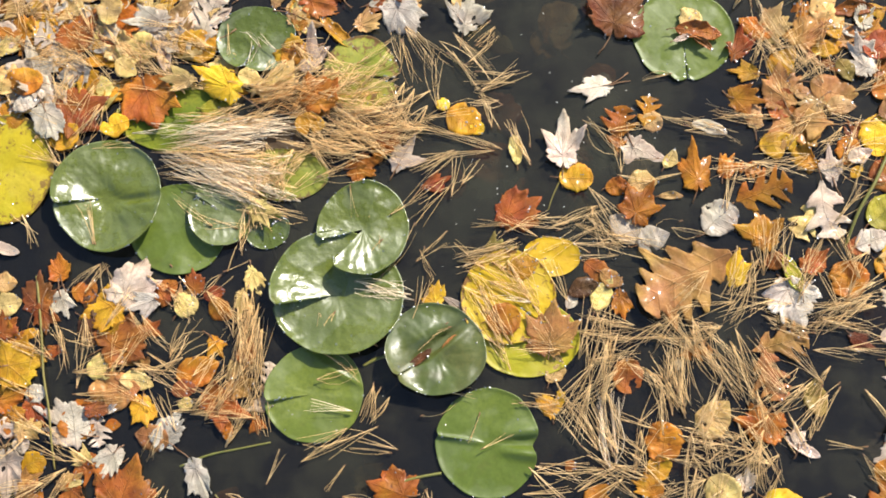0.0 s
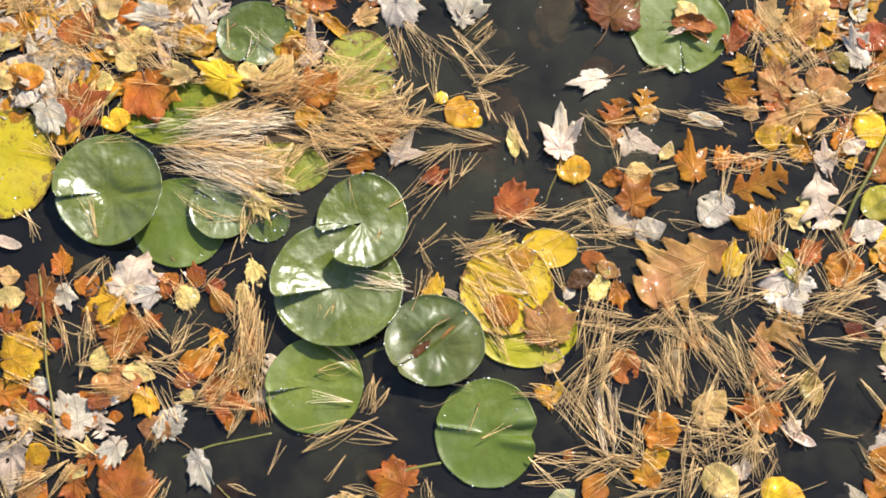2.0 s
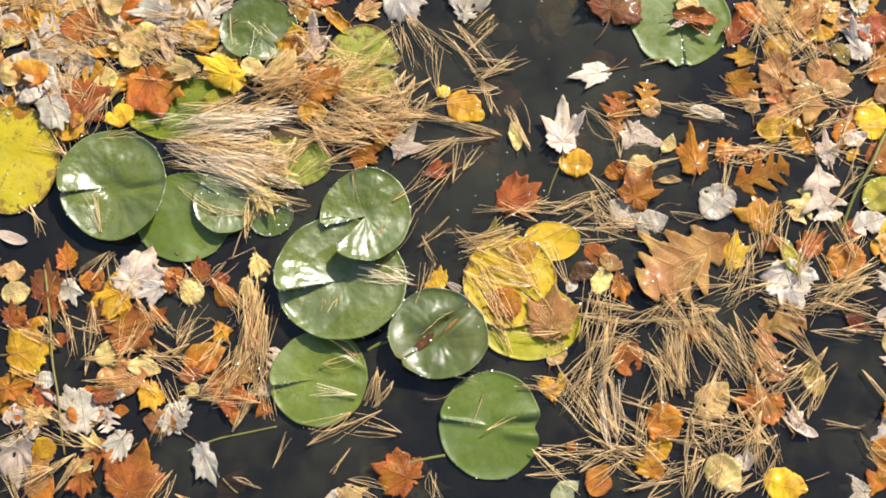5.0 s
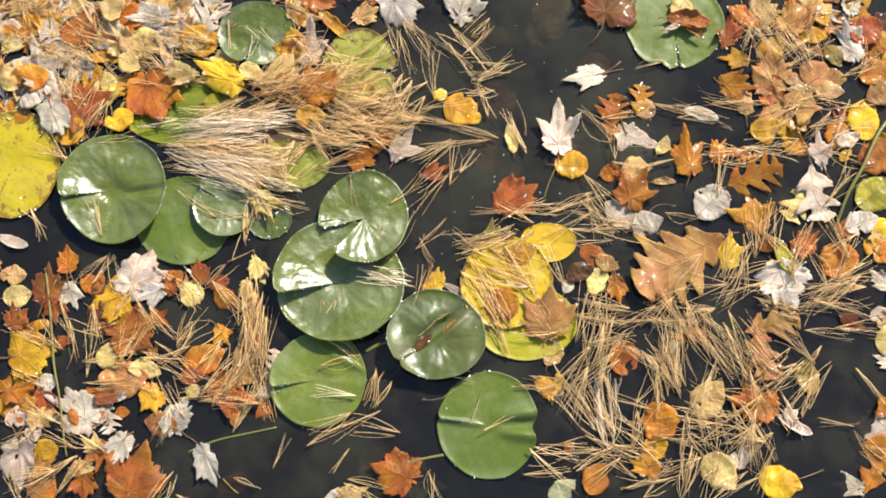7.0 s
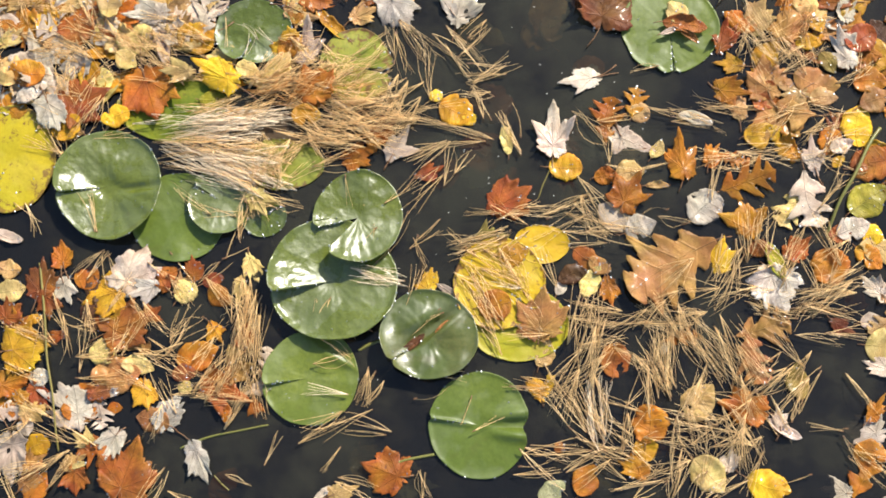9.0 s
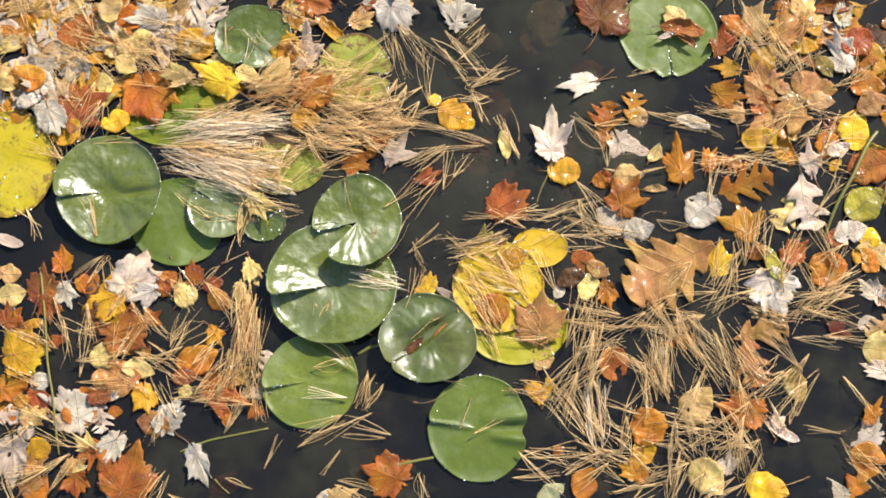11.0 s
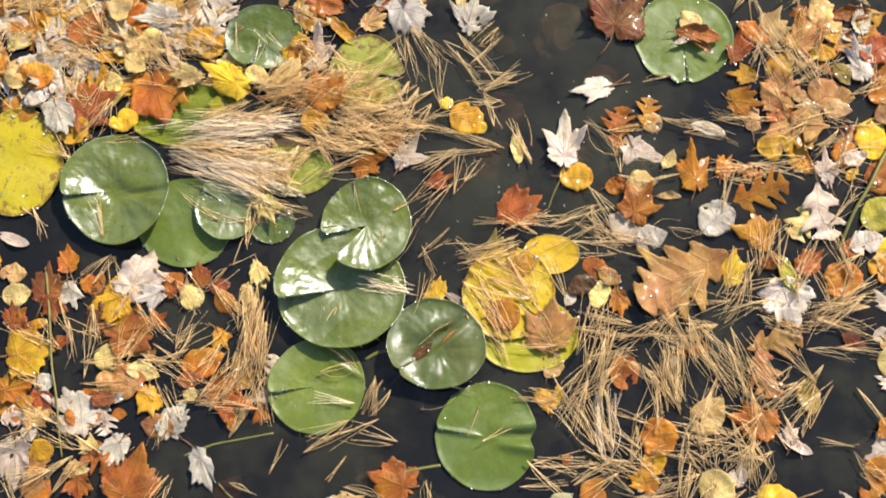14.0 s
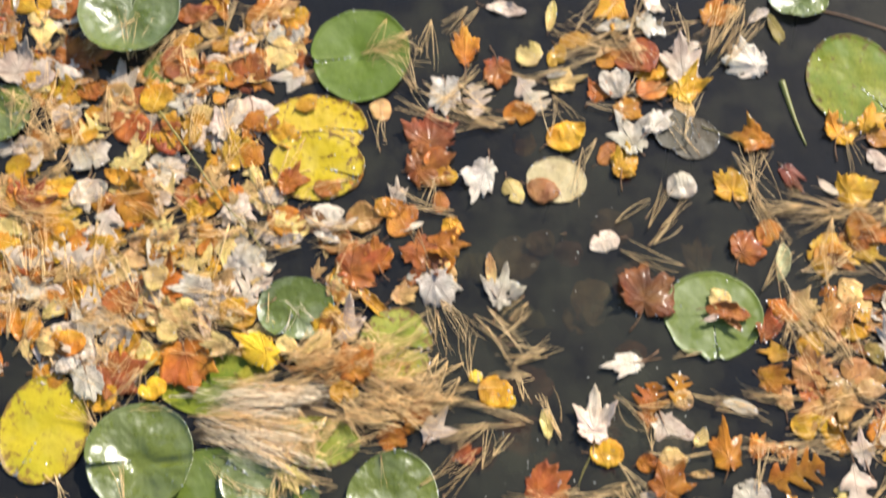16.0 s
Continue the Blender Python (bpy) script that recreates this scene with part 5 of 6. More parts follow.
needles("orange", -0.247, 0.711, 0.0075, 0.117, 0.051, 0.087, 10, 12, 58)
needles("tan", -0.157, 0.670, 0.0075, 0.136, 0.040, 0.097, -10, 12, 97)
needles("tan", -0.178, 0.637, 0.0075, 0.106, 0.030, 0.102, -14, 12, 71)
needles("straw", -0.158, 0.635, 0.0075, 0.145, 0.030, 0.097, -8, 14, 58)
needles("tan", -0.293, 0.595, 0.0075, 0.058, 0.040, 0.078, 57, 25, 23)
needles("tan", -0.235, 0.600, 0.0075, 0.058, 0.050, 0.077, 41, 25, 31)
needles("straw", -0.120, 0.695, 0.0075, 0.107, 0.020, 0.107, 16, 14, 39)
needles("tan", -0.329, 0.531, 0.0075, 0.038, 0.039, 0.089, -74, 18, 18)
needles("tan", -0.291, 0.516, 0.0075, 0.057, 0.020, 0.087, -12, 14, 15)
needles("tan", -0.611, 0.802, 0.0034, 0.147, 0.051, 0.100, -23, 14, 50)
needles("tan", -0.492, 0.782, 0.0034, 0.137, 0.051, 0.100, -29, 14, 50)
needles("tan", -0.712, 0.864, 0.0034, 0.079, 0.031, 0.095, -63, 20, 21)
needles("tan", -0.648, 0.766, 0.0034, 0.098, 0.041, 0.088, -5, 25, 25)
needles("tan", -0.444, 0.787, 0.0050, 0.088, 0.051, 0.080, -31, 20, 21)
needles("tan", -0.652, 0.650, 0.0050, 0.039, 0.060, 0.091, -49, 15, 20)
needles("tan", -0.594, 0.660, 0.0075, 0.058, 0.050, 0.086, 37, 25, 31)
needles("tan", -0.747, 0.716, 0.0034, 0.039, 0.041, 0.072, -49, 20, 13)
needles("tan", -0.559, 0.838, 0.0034, 0.059, 0.062, 0.083, -50, 30, 14)
needles("tan", -0.258, 0.761, 0.0075, 0.059, 0.031, 0.068, 21, 15, 32)
needles("tan", -0.500, 0.736, 0.0034, 0.058, 0.041, 0.080, -30, 25, 10)
brush("straw", -0.071, 0.844, 0.0050, 0.102, -53, 12, 12)
needles("straw", -0.021, 0.756, 0.0050, 0.010, 0.061, 0.102, -85, 6, 5)
needles("straw", -0.087, 0.792, 0.0050, 0.014, 0.031, 0.072, -78, 10, 6)
brush("tan", -0.082, 0.818, 0.0050, 0.098, -71, 10, 5)
needles("tan", 0.058, 0.828, 0.0050, 0.024, 0.019, 0.055, 43, 6, 10)
brush("straw", 0.027, 0.780, 0.0050, 0.073, 13, 14, 5)
brush("straw", 0.053, 0.766, 0.0050, 0.059, -8, 7, 4)
needles("straw", 0.064, 0.726, 0.0050, 0.039, 0.041, 0.059, -46, 25, 7)
brush("straw", 0.072, 0.660, 0.0050, 0.062, 111, 7, 6)
needles("straw", -0.033, 0.685, 0.0050, 0.087, 0.030, 0.107, 26, 10, 20)
needles("straw", -0.081, 0.660, 0.0050, 0.097, 0.030, 0.097, 23, 12, 26)
brush("straw", 0.083, 0.625, 0.0050, 0.114, 170, 9, 12)
needles("straw", -0.033, 0.600, 0.0050, 0.077, 0.020, 0.087, 31, 12, 13)
needles("straw", 0.006, 0.590, 0.0050, 0.019, 0.040, 0.069, 71, 12, 5)
needles("straw", 0.035, 0.575, 0.0050, 0.038, 0.020, 0.058, 41, 8, 6)
needles("tan", 0.124, 0.643, 0.0050, 0.012, 0.030, 0.079, -69, 6, 11)
needles("tan", -0.023, 0.551, 0.0050, 0.058, 0.030, 0.087, 46, 8, 10)
needles("straw", 0.158, 0.497, 0.0050, 0.048, 0.029, 0.077, 10, 25, 13)
needles("tan", 0.101, 0.495, 0.0050, 0.057, 0.020, 0.076, -15, 14, 10)
needles("straw", 0.080, 0.448, 0.0075, 0.086, 0.023, 0.095, 14, 9, 18)
needles("tan", 0.034, 0.443, 0.0050, 0.019, 0.010, 0.086, -25, 6, 5)
needles("tan", -0.037, 0.458, 0.0050, 0.029, 0.029, 0.058, 51, 25, 6)
needles("tan", -0.042, 0.390, 0.0050, 0.013, 0.048, 0.086, 85, 8, 6)
needles("tan", -0.028, 0.429, 0.0050, 0.009, 0.029, 0.058, -75, 12, 4)
needles("bleached", -0.098, 0.390, 0.0075, 0.019, 0.012, 0.090, -8, 4, 9)
needles("straw", -0.213, 0.323, 0.0075, 0.006, 0.009, 0.057, 83, 6, 3)
needles("tan", -0.192, 0.323, 0.0075, 0.005, 0.005, 0.057, 66, 4, 2)
needles("tan", -0.135, 0.314, 0.0075, 0.009, 0.009, 0.066, -42, 3, 2)
needles("tan", -0.154, 0.295, 0.0075, 0.005, 0.005, 0.066, -69, 3, 1)
needles("straw", -0.591, 0.492, 0.0075, 0.008, 0.010, 0.079, -79, 5, 4)
needles("tan", -0.149, 0.536, 0.0075, 0.005, 0.010, 0.074, -75, 4, 2)
needles("tan", -0.118, 0.458, 0.0075, 0.010, 0.010, 0.053, 81, 25, 3)
needles("tan", -0.066, 0.467, 0.0075, 0.004, 0.008, 0.077, 71, 4, 1)
needles("straw", -0.410, 0.511, 0.0075, 0.029, 0.020, 0.088, -35, 12, 4)
needles("straw", -0.376, 0.497, 0.0075, 0.038, 0.010, 0.087, -18, 10, 5)
# Pale needle colour stands for the sun glint along a wet twig.
needles("bleached", -0.188, 0.194, 0.0075, 0.009, 0.004, 0.086, -9, 2, 5)
needles("tan", -0.181, 0.243, 0.0075, 0.019, 0.007, 0.065, -3, 8, 3)
needles("tan", -0.172, 0.267, 0.0075, 0.009, 0.005, 0.075, -32, 3, 3)
needles("tan", 0.047, 0.159, 0.0075, 0.004, 0.004, 0.056, 70, 5, 2)
needles("tan", 0.080, 0.141, 0.0075, 0.005, 0.004, 0.056, 25, 5, 2)
needles("tan", 0.072, 0.323, 0.0075, 0.019, 0.057, 0.113, -62, 8, 33)
needles("tan", 0.110, 0.409, 0.0075, 0.085, 0.048, 0.095, -41, 16, 31)
needles("straw", 0.072, 0.453, 0.0050, 0.086, 0.023, 0.100, 18, 10, 20)
needles("tan", 0.091, 0.400, 0.0075, 0.057, 0.029, 0.104, -36, 10, 18)
needles("bleached", 0.095, 0.376, 0.0075, 0.038, 0.010, 0.057, -20, 10, 6)
needles("tan", 0.142, 0.323, 0.0075, 0.038, 0.028, 0.066, -61, 15, 10)
needles("tan", 0.165, 0.295, 0.0075, 0.047, 0.019, 0.075, -5, 14, 10)
needles("straw", -0.023, 0.314, 0.0075, 0.008, 0.008, 0.075, 35, 4, 2)
needles("straw", 0.015, 0.248, 0.0075, 0.007, 0.006, 0.103, 38, 4, 2)
needles("bleached", -0.337, 0.818, 0.0075, 0.006, 0.008, 0.052, -77, 20, 3)
needles("bleached", -0.308, 0.813, 0.0075, 0.010, 0.006, 0.045, -36, 10, 3)
needles("bleached", -0.332, 0.797, 0.0075, 0.006, 0.008, 0.055, 67, 6, 2)
needles("straw", -0.367, 0.818, 0.0075, 0.006, 0.021, 0.062, -74, 8, 3)
needles("straw", -0.141, 0.777, 0.0075, 0.049, 0.041, 0.090, 52, 18, 15)
needles("straw", -0.170, 0.766, 0.0075, 0.059, 0.031, 0.098, -5, 20, 16)
needles("straw", -0.140, 0.726, 0.0075, 0.058, 0.030, 0.088, 21, 14, 16)
needles("straw", 0.554, 0.792, 0.0050, 0.029, 0.082, 0.120, -68, 12, 23)
needles("straw", 0.602, 0.782, 0.0050, 0.059, 0.041, 0.088, -43, 20, 18)
brush("straw", 0.600, 0.751, 0.0050, 0.093, 59, 15, 6)
needles("orange", 0.625, 0.849, 0.0050, 0.029, 0.031, 0.073, 73, 20, 23)
needles("straw", 0.541, 0.849, 0.0050, 0.020, 0.041, 0.080, -63, 12, 13)
needles("straw", 0.529, 0.782, 0.0050, 0.010, 0.041, 0.072, 73, 8, 4)
needles("straw", 0.654, 0.849, 0.0050, 0.029, 0.021, 0.069, -48, 20, 6)
needles("straw", 0.447, 0.680, 0.0050, 0.058, 0.020, 0.087, -21, 10, 15)
needles("straw", 0.456, 0.660, 0.0050, 0.048, 0.010, 0.077, -8, 8, 10)
needles("tan", 0.510, 0.685, 0.0050, 0.068, 0.020, 0.088, 5, 8, 10)
needles("straw", 0.337, 0.746, 0.0050, 0.049, 0.020, 0.059, 10, 28, 4)
needles("straw", 0.257, 0.625, 0.0050, 0.058, 0.040, 0.087, -47, 20, 13)
needles("straw", 0.333, 0.590, 0.0050, 0.058, 0.040, 0.079, 35, 25, 10)
brush("tan", 0.272, 0.660, 0.0050, 0.058, 12, 10, 8)
needles("straw", 0.555, 0.610, 0.0050, 0.087, 0.030, 0.098, 15, 14, 18)
needles("tan", 0.516, 0.590, 0.0050, 0.077, 0.020, 0.086, -4, 10, 15)
needles("straw", 0.663, 0.645, 0.0050, 0.048, 0.040, 0.081, 49, 18, 15)
needles("tan", 0.636, 0.685, 0.0050, 0.048, 0.020, 0.077, -10, 12, 10)
needles("straw", 0.718, 0.756, 0.0050, 0.029, 0.041, 0.083, 59, 20, 13)
needles("straw", 0.520, 0.477, 0.0050, 0.048, 0.049, 0.098, 78, 16, 23)
needles("straw", 0.462, 0.565, 0.0050, 0.019, 0.049, 0.100, 73, 12, 6)
needles("straw", 0.263, 0.497, 0.0050, 0.048, 0.049, 0.105, -49, 10, 23)
needles("straw", 0.206, 0.497, 0.0050, 0.057, 0.029, 0.106, 20, 14, 13)
needles("straw", 0.225, 0.458, 0.0050, 0.057, 0.029, 0.095, -5, 14, 15)
needles("straw", 0.291, 0.467, 0.0050, 0.057, 0.016, 0.095, -5, 8, 10)
needles("straw", 0.411, 0.490, 0.0050, 0.048, 0.010, 0.067, 10, 14, 5)
needles("straw", 0.479, 0.390, 0.0050, 0.028, 0.067, 0.107, 70, 16, 18)
needles("straw", 0.431, 0.371, 0.0050, 0.076, 0.029, 0.103, -8, 14, 20)
needles("straw", 0.516, 0.381, 0.0050, 0.057, 0.048, 0.097, 39, 25, 15)
needles("straw", 0.586, 0.448, 0.0050, 0.038, 0.039, 0.088, 68, 16, 15)
needles("tan", 0.661, 0.429, 0.0050, 0.028, 0.048, 0.098, 77, 20, 23)
needles("straw", 0.676, 0.361, 0.0050, 0.076, 0.029, 0.106, 20, 16, 26)
needles("straw", 0.656, 0.338, 0.0050, 0.085, 0.019, 0.103, -6, 10, 18)
needles("straw", 0.561, 0.333, 0.0050, 0.057, 0.019, 0.084, -10, 16, 13)
needles("straw", 0.599, 0.342, 0.0050, 0.057, 0.019, 0.096, 25, 12, 10)
needles("straw", 0.249, 0.285, 0.0075, 0.038, 0.075, 0.109, 79, 10, 49)
needles("straw", 0.297, 0.323, 0.0050, 0.066, 0.038, 0.103, -31, 14, 28)
needles("straw", 0.353, 0.309, 0.0050, 0.056, 0.028, 0.103, -15, 14, 20)
needles("straw", 0.366, 0.267, 0.0075, 0.028, 0.056, 0.103, -74, 14, 31)
brush("straw", 0.380, 0.199, 0.0050, 0.103, 106, 13, 24)
needles("straw", 0.469, 0.265, 0.0075, 0.056, 0.056, 0.111, -54, 9, 52)
needles("straw", 0.428, 0.295, 0.0050, 0.038, 0.047, 0.093, -67, 14, 18)
needles("straw", 0.341, 0.201, 0.0050, 0.019, 0.037, 0.094, 78, 14, 15)
brush("bleached", 0.266, 0.113, 0.0050, 0.102, 96, 15, 30)
brush("straw", 0.264, 0.118, 0.0050, 0.109, 111, 10, 10)
needles("straw", 0.210, 0.173, 0.0050, 0.037, 0.046, 0.101, -51, 12, 18)
needles("straw", 0.187, 0.201, 0.0050, 0.056, 0.019, 0.084, -10, 16, 15)
brush("straw", 0.260, 0.123, 0.0050, 0.100, 129, 8, 8)
brush("straw", 0.139, 0.100, 0.0075, 0.100, -6, 15, 12)
brush("straw", 0.130, 0.067, 0.0050, 0.083, 15, 8, 6)
needles("straw", 0.246, 0.100, 0.0050, 0.083, 0.018, 0.101, -5, 14, 18)
needles("straw", 0.273, 0.081, 0.0050, 0.074, 0.027, 0.093, 15, 20, 15)
needles("straw", 0.310, 0.100, 0.0050, 0.055, 0.018, 0.091, -25, 10, 10)
needles("straw", 0.383, 0.063, 0.0050, 0.055, 0.036, 0.092, 58, 14, 20)
needles("straw", 0.375, 0.100, 0.0050, 0.018, 0.037, 0.083, 76, 10, 10)
needles("straw", 0.336, 0.045, 0.0050, 0.074, 0.018, 0.092, 15, 14, 15)
needles("straw", 0.450, 0.136, 0.0050, 0.074, 0.018, 0.102, -3, 12, 18)
needles("straw", 0.414, 0.150, 0.0050, 0.074, 0.009, 0.092, -4, 8, 13)
needles("straw", 0.486, 0.109, 0.0075, 0.055, 0.046, 0.093, 58, 30, 33)
needles("straw", 0.505, 0.127, 0.0050, 0.037, 0.055, 0.099, -62, 16, 18)
needles("straw", 0.425, 0.210, 0.0050, 0.013, 0.056, 0.085, 73, 12, 13)
needles("straw", 0.556, 0.224, 0.0050, 0.056, 0.028, 0.105, 41, 9, 28)
needles("straw", 0.600, 0.173, 0.0050, 0.019, 0.056, 0.095, 63, 8, 18)
needles("straw", 0.512, 0.072, 0.0050, 0.013, 0.046, 0.102, 60, 5, 5)
needles("straw", 0.566, 0.054, 0.0050, 0.028, 0.009, 0.056, 10, 6, 2)
needles("straw", 0.544, 0.155, 0.0050, 0.028, 0.037, 0.081, -60, 14, 10)
brush("straw", 0.668, 0.220, 0.0050, 0.086, -60, 12, 5)
brush("straw", 0.672, 0.132, 0.0050, 0.066, 175, 8, 6)
needles("straw", 0.706, 0.081, 0.0050, 0.037, 0.037, 0.089, -41, 14, 15)
needles("straw", 0.662, 0.285, 0.0050, 0.047, 0.009, 0.084, -8, 10, 5)
needles("tan", 0.700, 0.295, 0.0050, 0.056, 0.009, 0.093, -6, 6, 6)
needles("straw", 0.465, 0.036, 0.0050, 0.055, 0.018, 0.074, 19, 20, 13)
needles("straw", 0.419, 0.036, 0.0050, 0.018, 0.027, 0.064, 68, 10, 5)
needles("tan", -0.180, 0.139, 0.0050, 0.056, 0.018, 0.101, 25, 10, 13)
brush("tan", -0.082, 0.127, 0.0050, 0.085, 172, 8, 7)
needles("tan", -0.120, 0.192, 0.0050, 0.013, 0.037, 0.065, 79, 8, 10)
needles("tan", -0.106, 0.173, 0.0050, 0.009, 0.019, 0.055, 50, 8, 4)
needles("tan", -0.133, 0.081, 0.0050, 0.037, 0.009, 0.055, 60, 10, 3)
brush("tan", -0.165, 0.054, 0.0050, 0.065, -12, 14, 8)
needles("tan", -0.027, 0.036, 0.0050, 0.018, 0.027, 0.063, -75, 8, 6)
needles("straw", -0.271, 0.095, 0.0050, 0.009, 0.027, 0.073, 69, 6, 3)
brush("straw", -0.349, 0.059, 0.0050, 0.051, -8, 14, 3)
brush("straw", -0.444, 0.032, 0.0050, 0.074, -12, 8, 5)
needles("straw", -0.468, 0.045, 0.0050, 0.018, 0.027, 0.089, 56, 6, 10)
needles("tan", 0.043, 0.220, 0.0075, 0.047, 0.007, 0.065, -0, 5, 3)
needles("straw", -0.013, 0.196, 0.0050, 0.019, 0.005, 0.074, 25, 4, 1)
needles("tan", -0.318, 0.285, 0.0075, 0.038, 0.085, 0.118, 87, 9, 59)
needles("tan", -0.358, 0.210, 0.0075, 0.056, 0.056, 0.092, 61, 20, 31)
needles("tan", -0.357, 0.173, 0.0050, 0.065, 0.037, 0.092, 20, 25, 23)
needles("tan", -0.388, 0.267, 0.0050, 0.037, 0.038, 0.083, 46, 20, 15)
needles("tan", -0.453, 0.248, 0.0050, 0.056, 0.019, 0.104, -20, 10, 13)
needles("tan", -0.404, 0.201, 0.0050, 0.056, 0.019, 0.093, 5, 14, 13)
needles("straw", -0.563, 0.409, 0.0050, 0.047, 0.019, 0.066, 73, 20, 15)
needles("straw", -0.691, 0.487, 0.0050, 0.019, 0.010, 0.060, -63, 20, 5)
needles("tan", -0.679, 0.285, 0.0050, 0.056, 0.019, 0.086, -20, 14, 13)
needles("tan", -0.520, 0.285, 0.0050, 0.038, 0.028, 0.074, 72, 20, 13)
needles("tan", -0.484, 0.323, 0.0050, 0.038, 0.029, 0.087, -49, 14, 10)
needles("tan", -0.439, 0.381, 0.0050, 0.028, 0.038, 0.087, -64, 12, 10)
brush("straw", -0.369, 0.414, 0.0050, 0.052, 36, 12, 4)
needles("straw", -0.382, 0.390, 0.0050, 0.019, 0.019, 0.056, 41, 20, 4)
needles("tan", -0.644, 0.323, 0.0050, 0.028, 0.057, 0.078, -58, 14, 10)
needles("straw", -0.589, 0.257, 0.0050, 0.006, 0.038, 0.103, 85, 4, 3)
needles("tan", -0.596, 0.309, 0.0050, 0.056, 0.009, 0.076, -8, 14, 5)
needles("tan", -0.648, 0.063, 0.0050, 0.083, 0.018, 0.100, 8, 10, 20)
needles("tan", -0.614, 0.127, 0.0050, 0.056, 0.028, 0.085, -43, 14, 13)
needles("straw", -0.702, 0.045, 0.0050, 0.009, 0.027, 0.083, -69, 8, 6)
needles("tan", -0.704, 0.229, 0.0050, 0.047, 0.009, 0.076, -20, 8, 6)
needles("tan", -0.324, 0.338, 0.0050, 0.038, 0.038, 0.085, 77, 14, 20)
needles("tan", -0.338, 0.487, 0.0075, 0.013, 0.020, 0.058, 77, 10, 10)
needles("tan", -0.407, 0.295, 0.0050, 0.047, 0.028, 0.074, 41, 20, 13)
needles("tan", -0.535, 0.210, 0.0050, 0.047, 0.009, 0.083, 8, 6, 6)
needles("tan", -0.302, 0.210, 0.0050, 0.019, 0.056, 0.094, -74, 10, 10)
needles("tan", -0.478, 0.192, 0.0050, 0.037, 0.028, 0.076, -39, 16, 6)
needles("straw", 0.323, 0.238, 0.0075, 0.112, 0.150, 0.089, 79, 40, 39)
needles("straw", 0.470, 0.173, 0.0075, 0.149, 0.111, 0.089, 20, 60, 44)
needles("straw", 0.284, 0.146, 0.0075, 0.111, 0.111, 0.087, -40, 50, 36)
needles("straw", 0.373, 0.323, 0.0075, 0.151, 0.057, 0.085, 10, 50, 31)
needles("straw", 0.611, 0.390, 0.0075, 0.132, 0.077, 0.093, 39, 50, 33)
needles("straw", 0.521, 0.267, 0.0050, 0.112, 0.075, 0.087, -52, 30, 26)
needles("straw", 0.239, 0.210, 0.0050, 0.056, 0.112, 0.094, 74, 25, 28)
needles("straw", 0.366, 0.109, 0.0050, 0.111, 0.055, 0.089, 29, 60, 28)
needles("tan", 0.616, 0.675, 0.0050, 0.136, 0.081, 0.090, 30, 50, 28)
needles("tan", 0.583, 0.787, 0.0050, 0.117, 0.062, 0.087, -32, 50, 26)
needles("tan", 0.678, 0.575, 0.0050, 0.096, 0.099, 0.091, 58, 50, 23)
needles("tan", -0.499, 0.248, 0.0075, 0.150, 0.113, 0.078, 20, 60, 31)
needles("tan", -0.623, 0.295, 0.0050, 0.113, 0.114, 0.082, -39, 50, 26)
needles("tan", -0.642, 0.118, 0.0050, 0.129, 0.110, 0.077, 31, 60, 26)
needles("tan", -0.342, 0.323, 0.0050, 0.075, 0.095, 0.090, 82, 25, 28)
needles("tan", -0.561, 0.777, 0.0034, 0.234, 0.123, 0.090, -21, 35, 23)
needles("tan", -0.675, 0.726, 0.0034, 0.136, 0.102, 0.086, -40, 45, 33)
needles("tan", -0.446, 0.838, 0.0050, 0.137, 0.062, 0.087, -41, 40, 18)
needles("tan", -0.199, 0.756, 0.0075, 0.137, 0.092, 0.088, 21, 35, 48)
needles("tan", -0.081, 0.675, 0.0050, 0.116, 0.060, 0.097, 16, 30, 29)
needles("bleached", -0.096, 0.381, 0.0075, 0.038, 0.010, 0.083, -16, 7, 15)
needles("straw", -0.593, 0.497, 0.0075, 0.006, 0.010, 0.074, -79, 4, 3)
needles("straw", -0.037, 0.312, 0.0075, 0.009, 0.009, 0.089, 30, 8, 2)
needles("tan", 0.029, 0.248, 0.0075, 0.015, 0.009, 0.094, 40, 8, 3)
needles("straw", -0.155, 0.531, 0.0075, 0.006, 0.006, 0.074, -80, 4, 2)
needles("straw", -0.078, 0.453, 0.0075, 0.008, 0.010, 0.091, 61, 6, 2)
needles("straw", -0.123, 0.448, 0.0075, 0.008, 0.008, 0.058, 56, 20, 2)
needles("tan", -0.282, 0.575, 0.0075, 0.067, 0.040, 0.082, 52, 25, 23)
needles("straw", -0.254, 0.590, 0.0075, 0.058, 0.040, 0.079, 72, 22, 20)
needles("tan", -0.140, 0.758, 0.0075, 0.049, 0.051, 0.069, 42, 30, 13)
needles("bleached", -0.383, 0.575, 0.0075, 0.067, 0.010, 0.112, -24, 5, 33)
needles("bleached", -0.404, 0.603, 0.0050, 0.048, 0.014, 0.102, -14, 6, 26)
needles("tan", -0.811, 0.956, 0.0034, 0.123, 0.056, 0.127, -59, 20, 39)
needles("tan", -0.815, 0.984, 0.0034, 0.123, 0.034, 0.115, -4, 20, 31)
needles("tan", -0.689, 0.893, 0.0034, 0.142, 0.055, 0.103, 30, 25, 26)
needles("tan", -0.755, 0.854, 0.0034, 0.121, 0.065, 0.122, -64, 18, 26)
needles("tan", -0.806, 0.793, 0.0034, 0.090, 0.053, 0.104, 69, 25, 33)
needles("tan", -0.612, 0.842, 0.0034, 0.140, 0.054, 0.105, -24, 25, 26)
needles("tan", -0.646, 0.798, 0.0034, 0.159, 0.053, 0.104, -19, 25, 20)
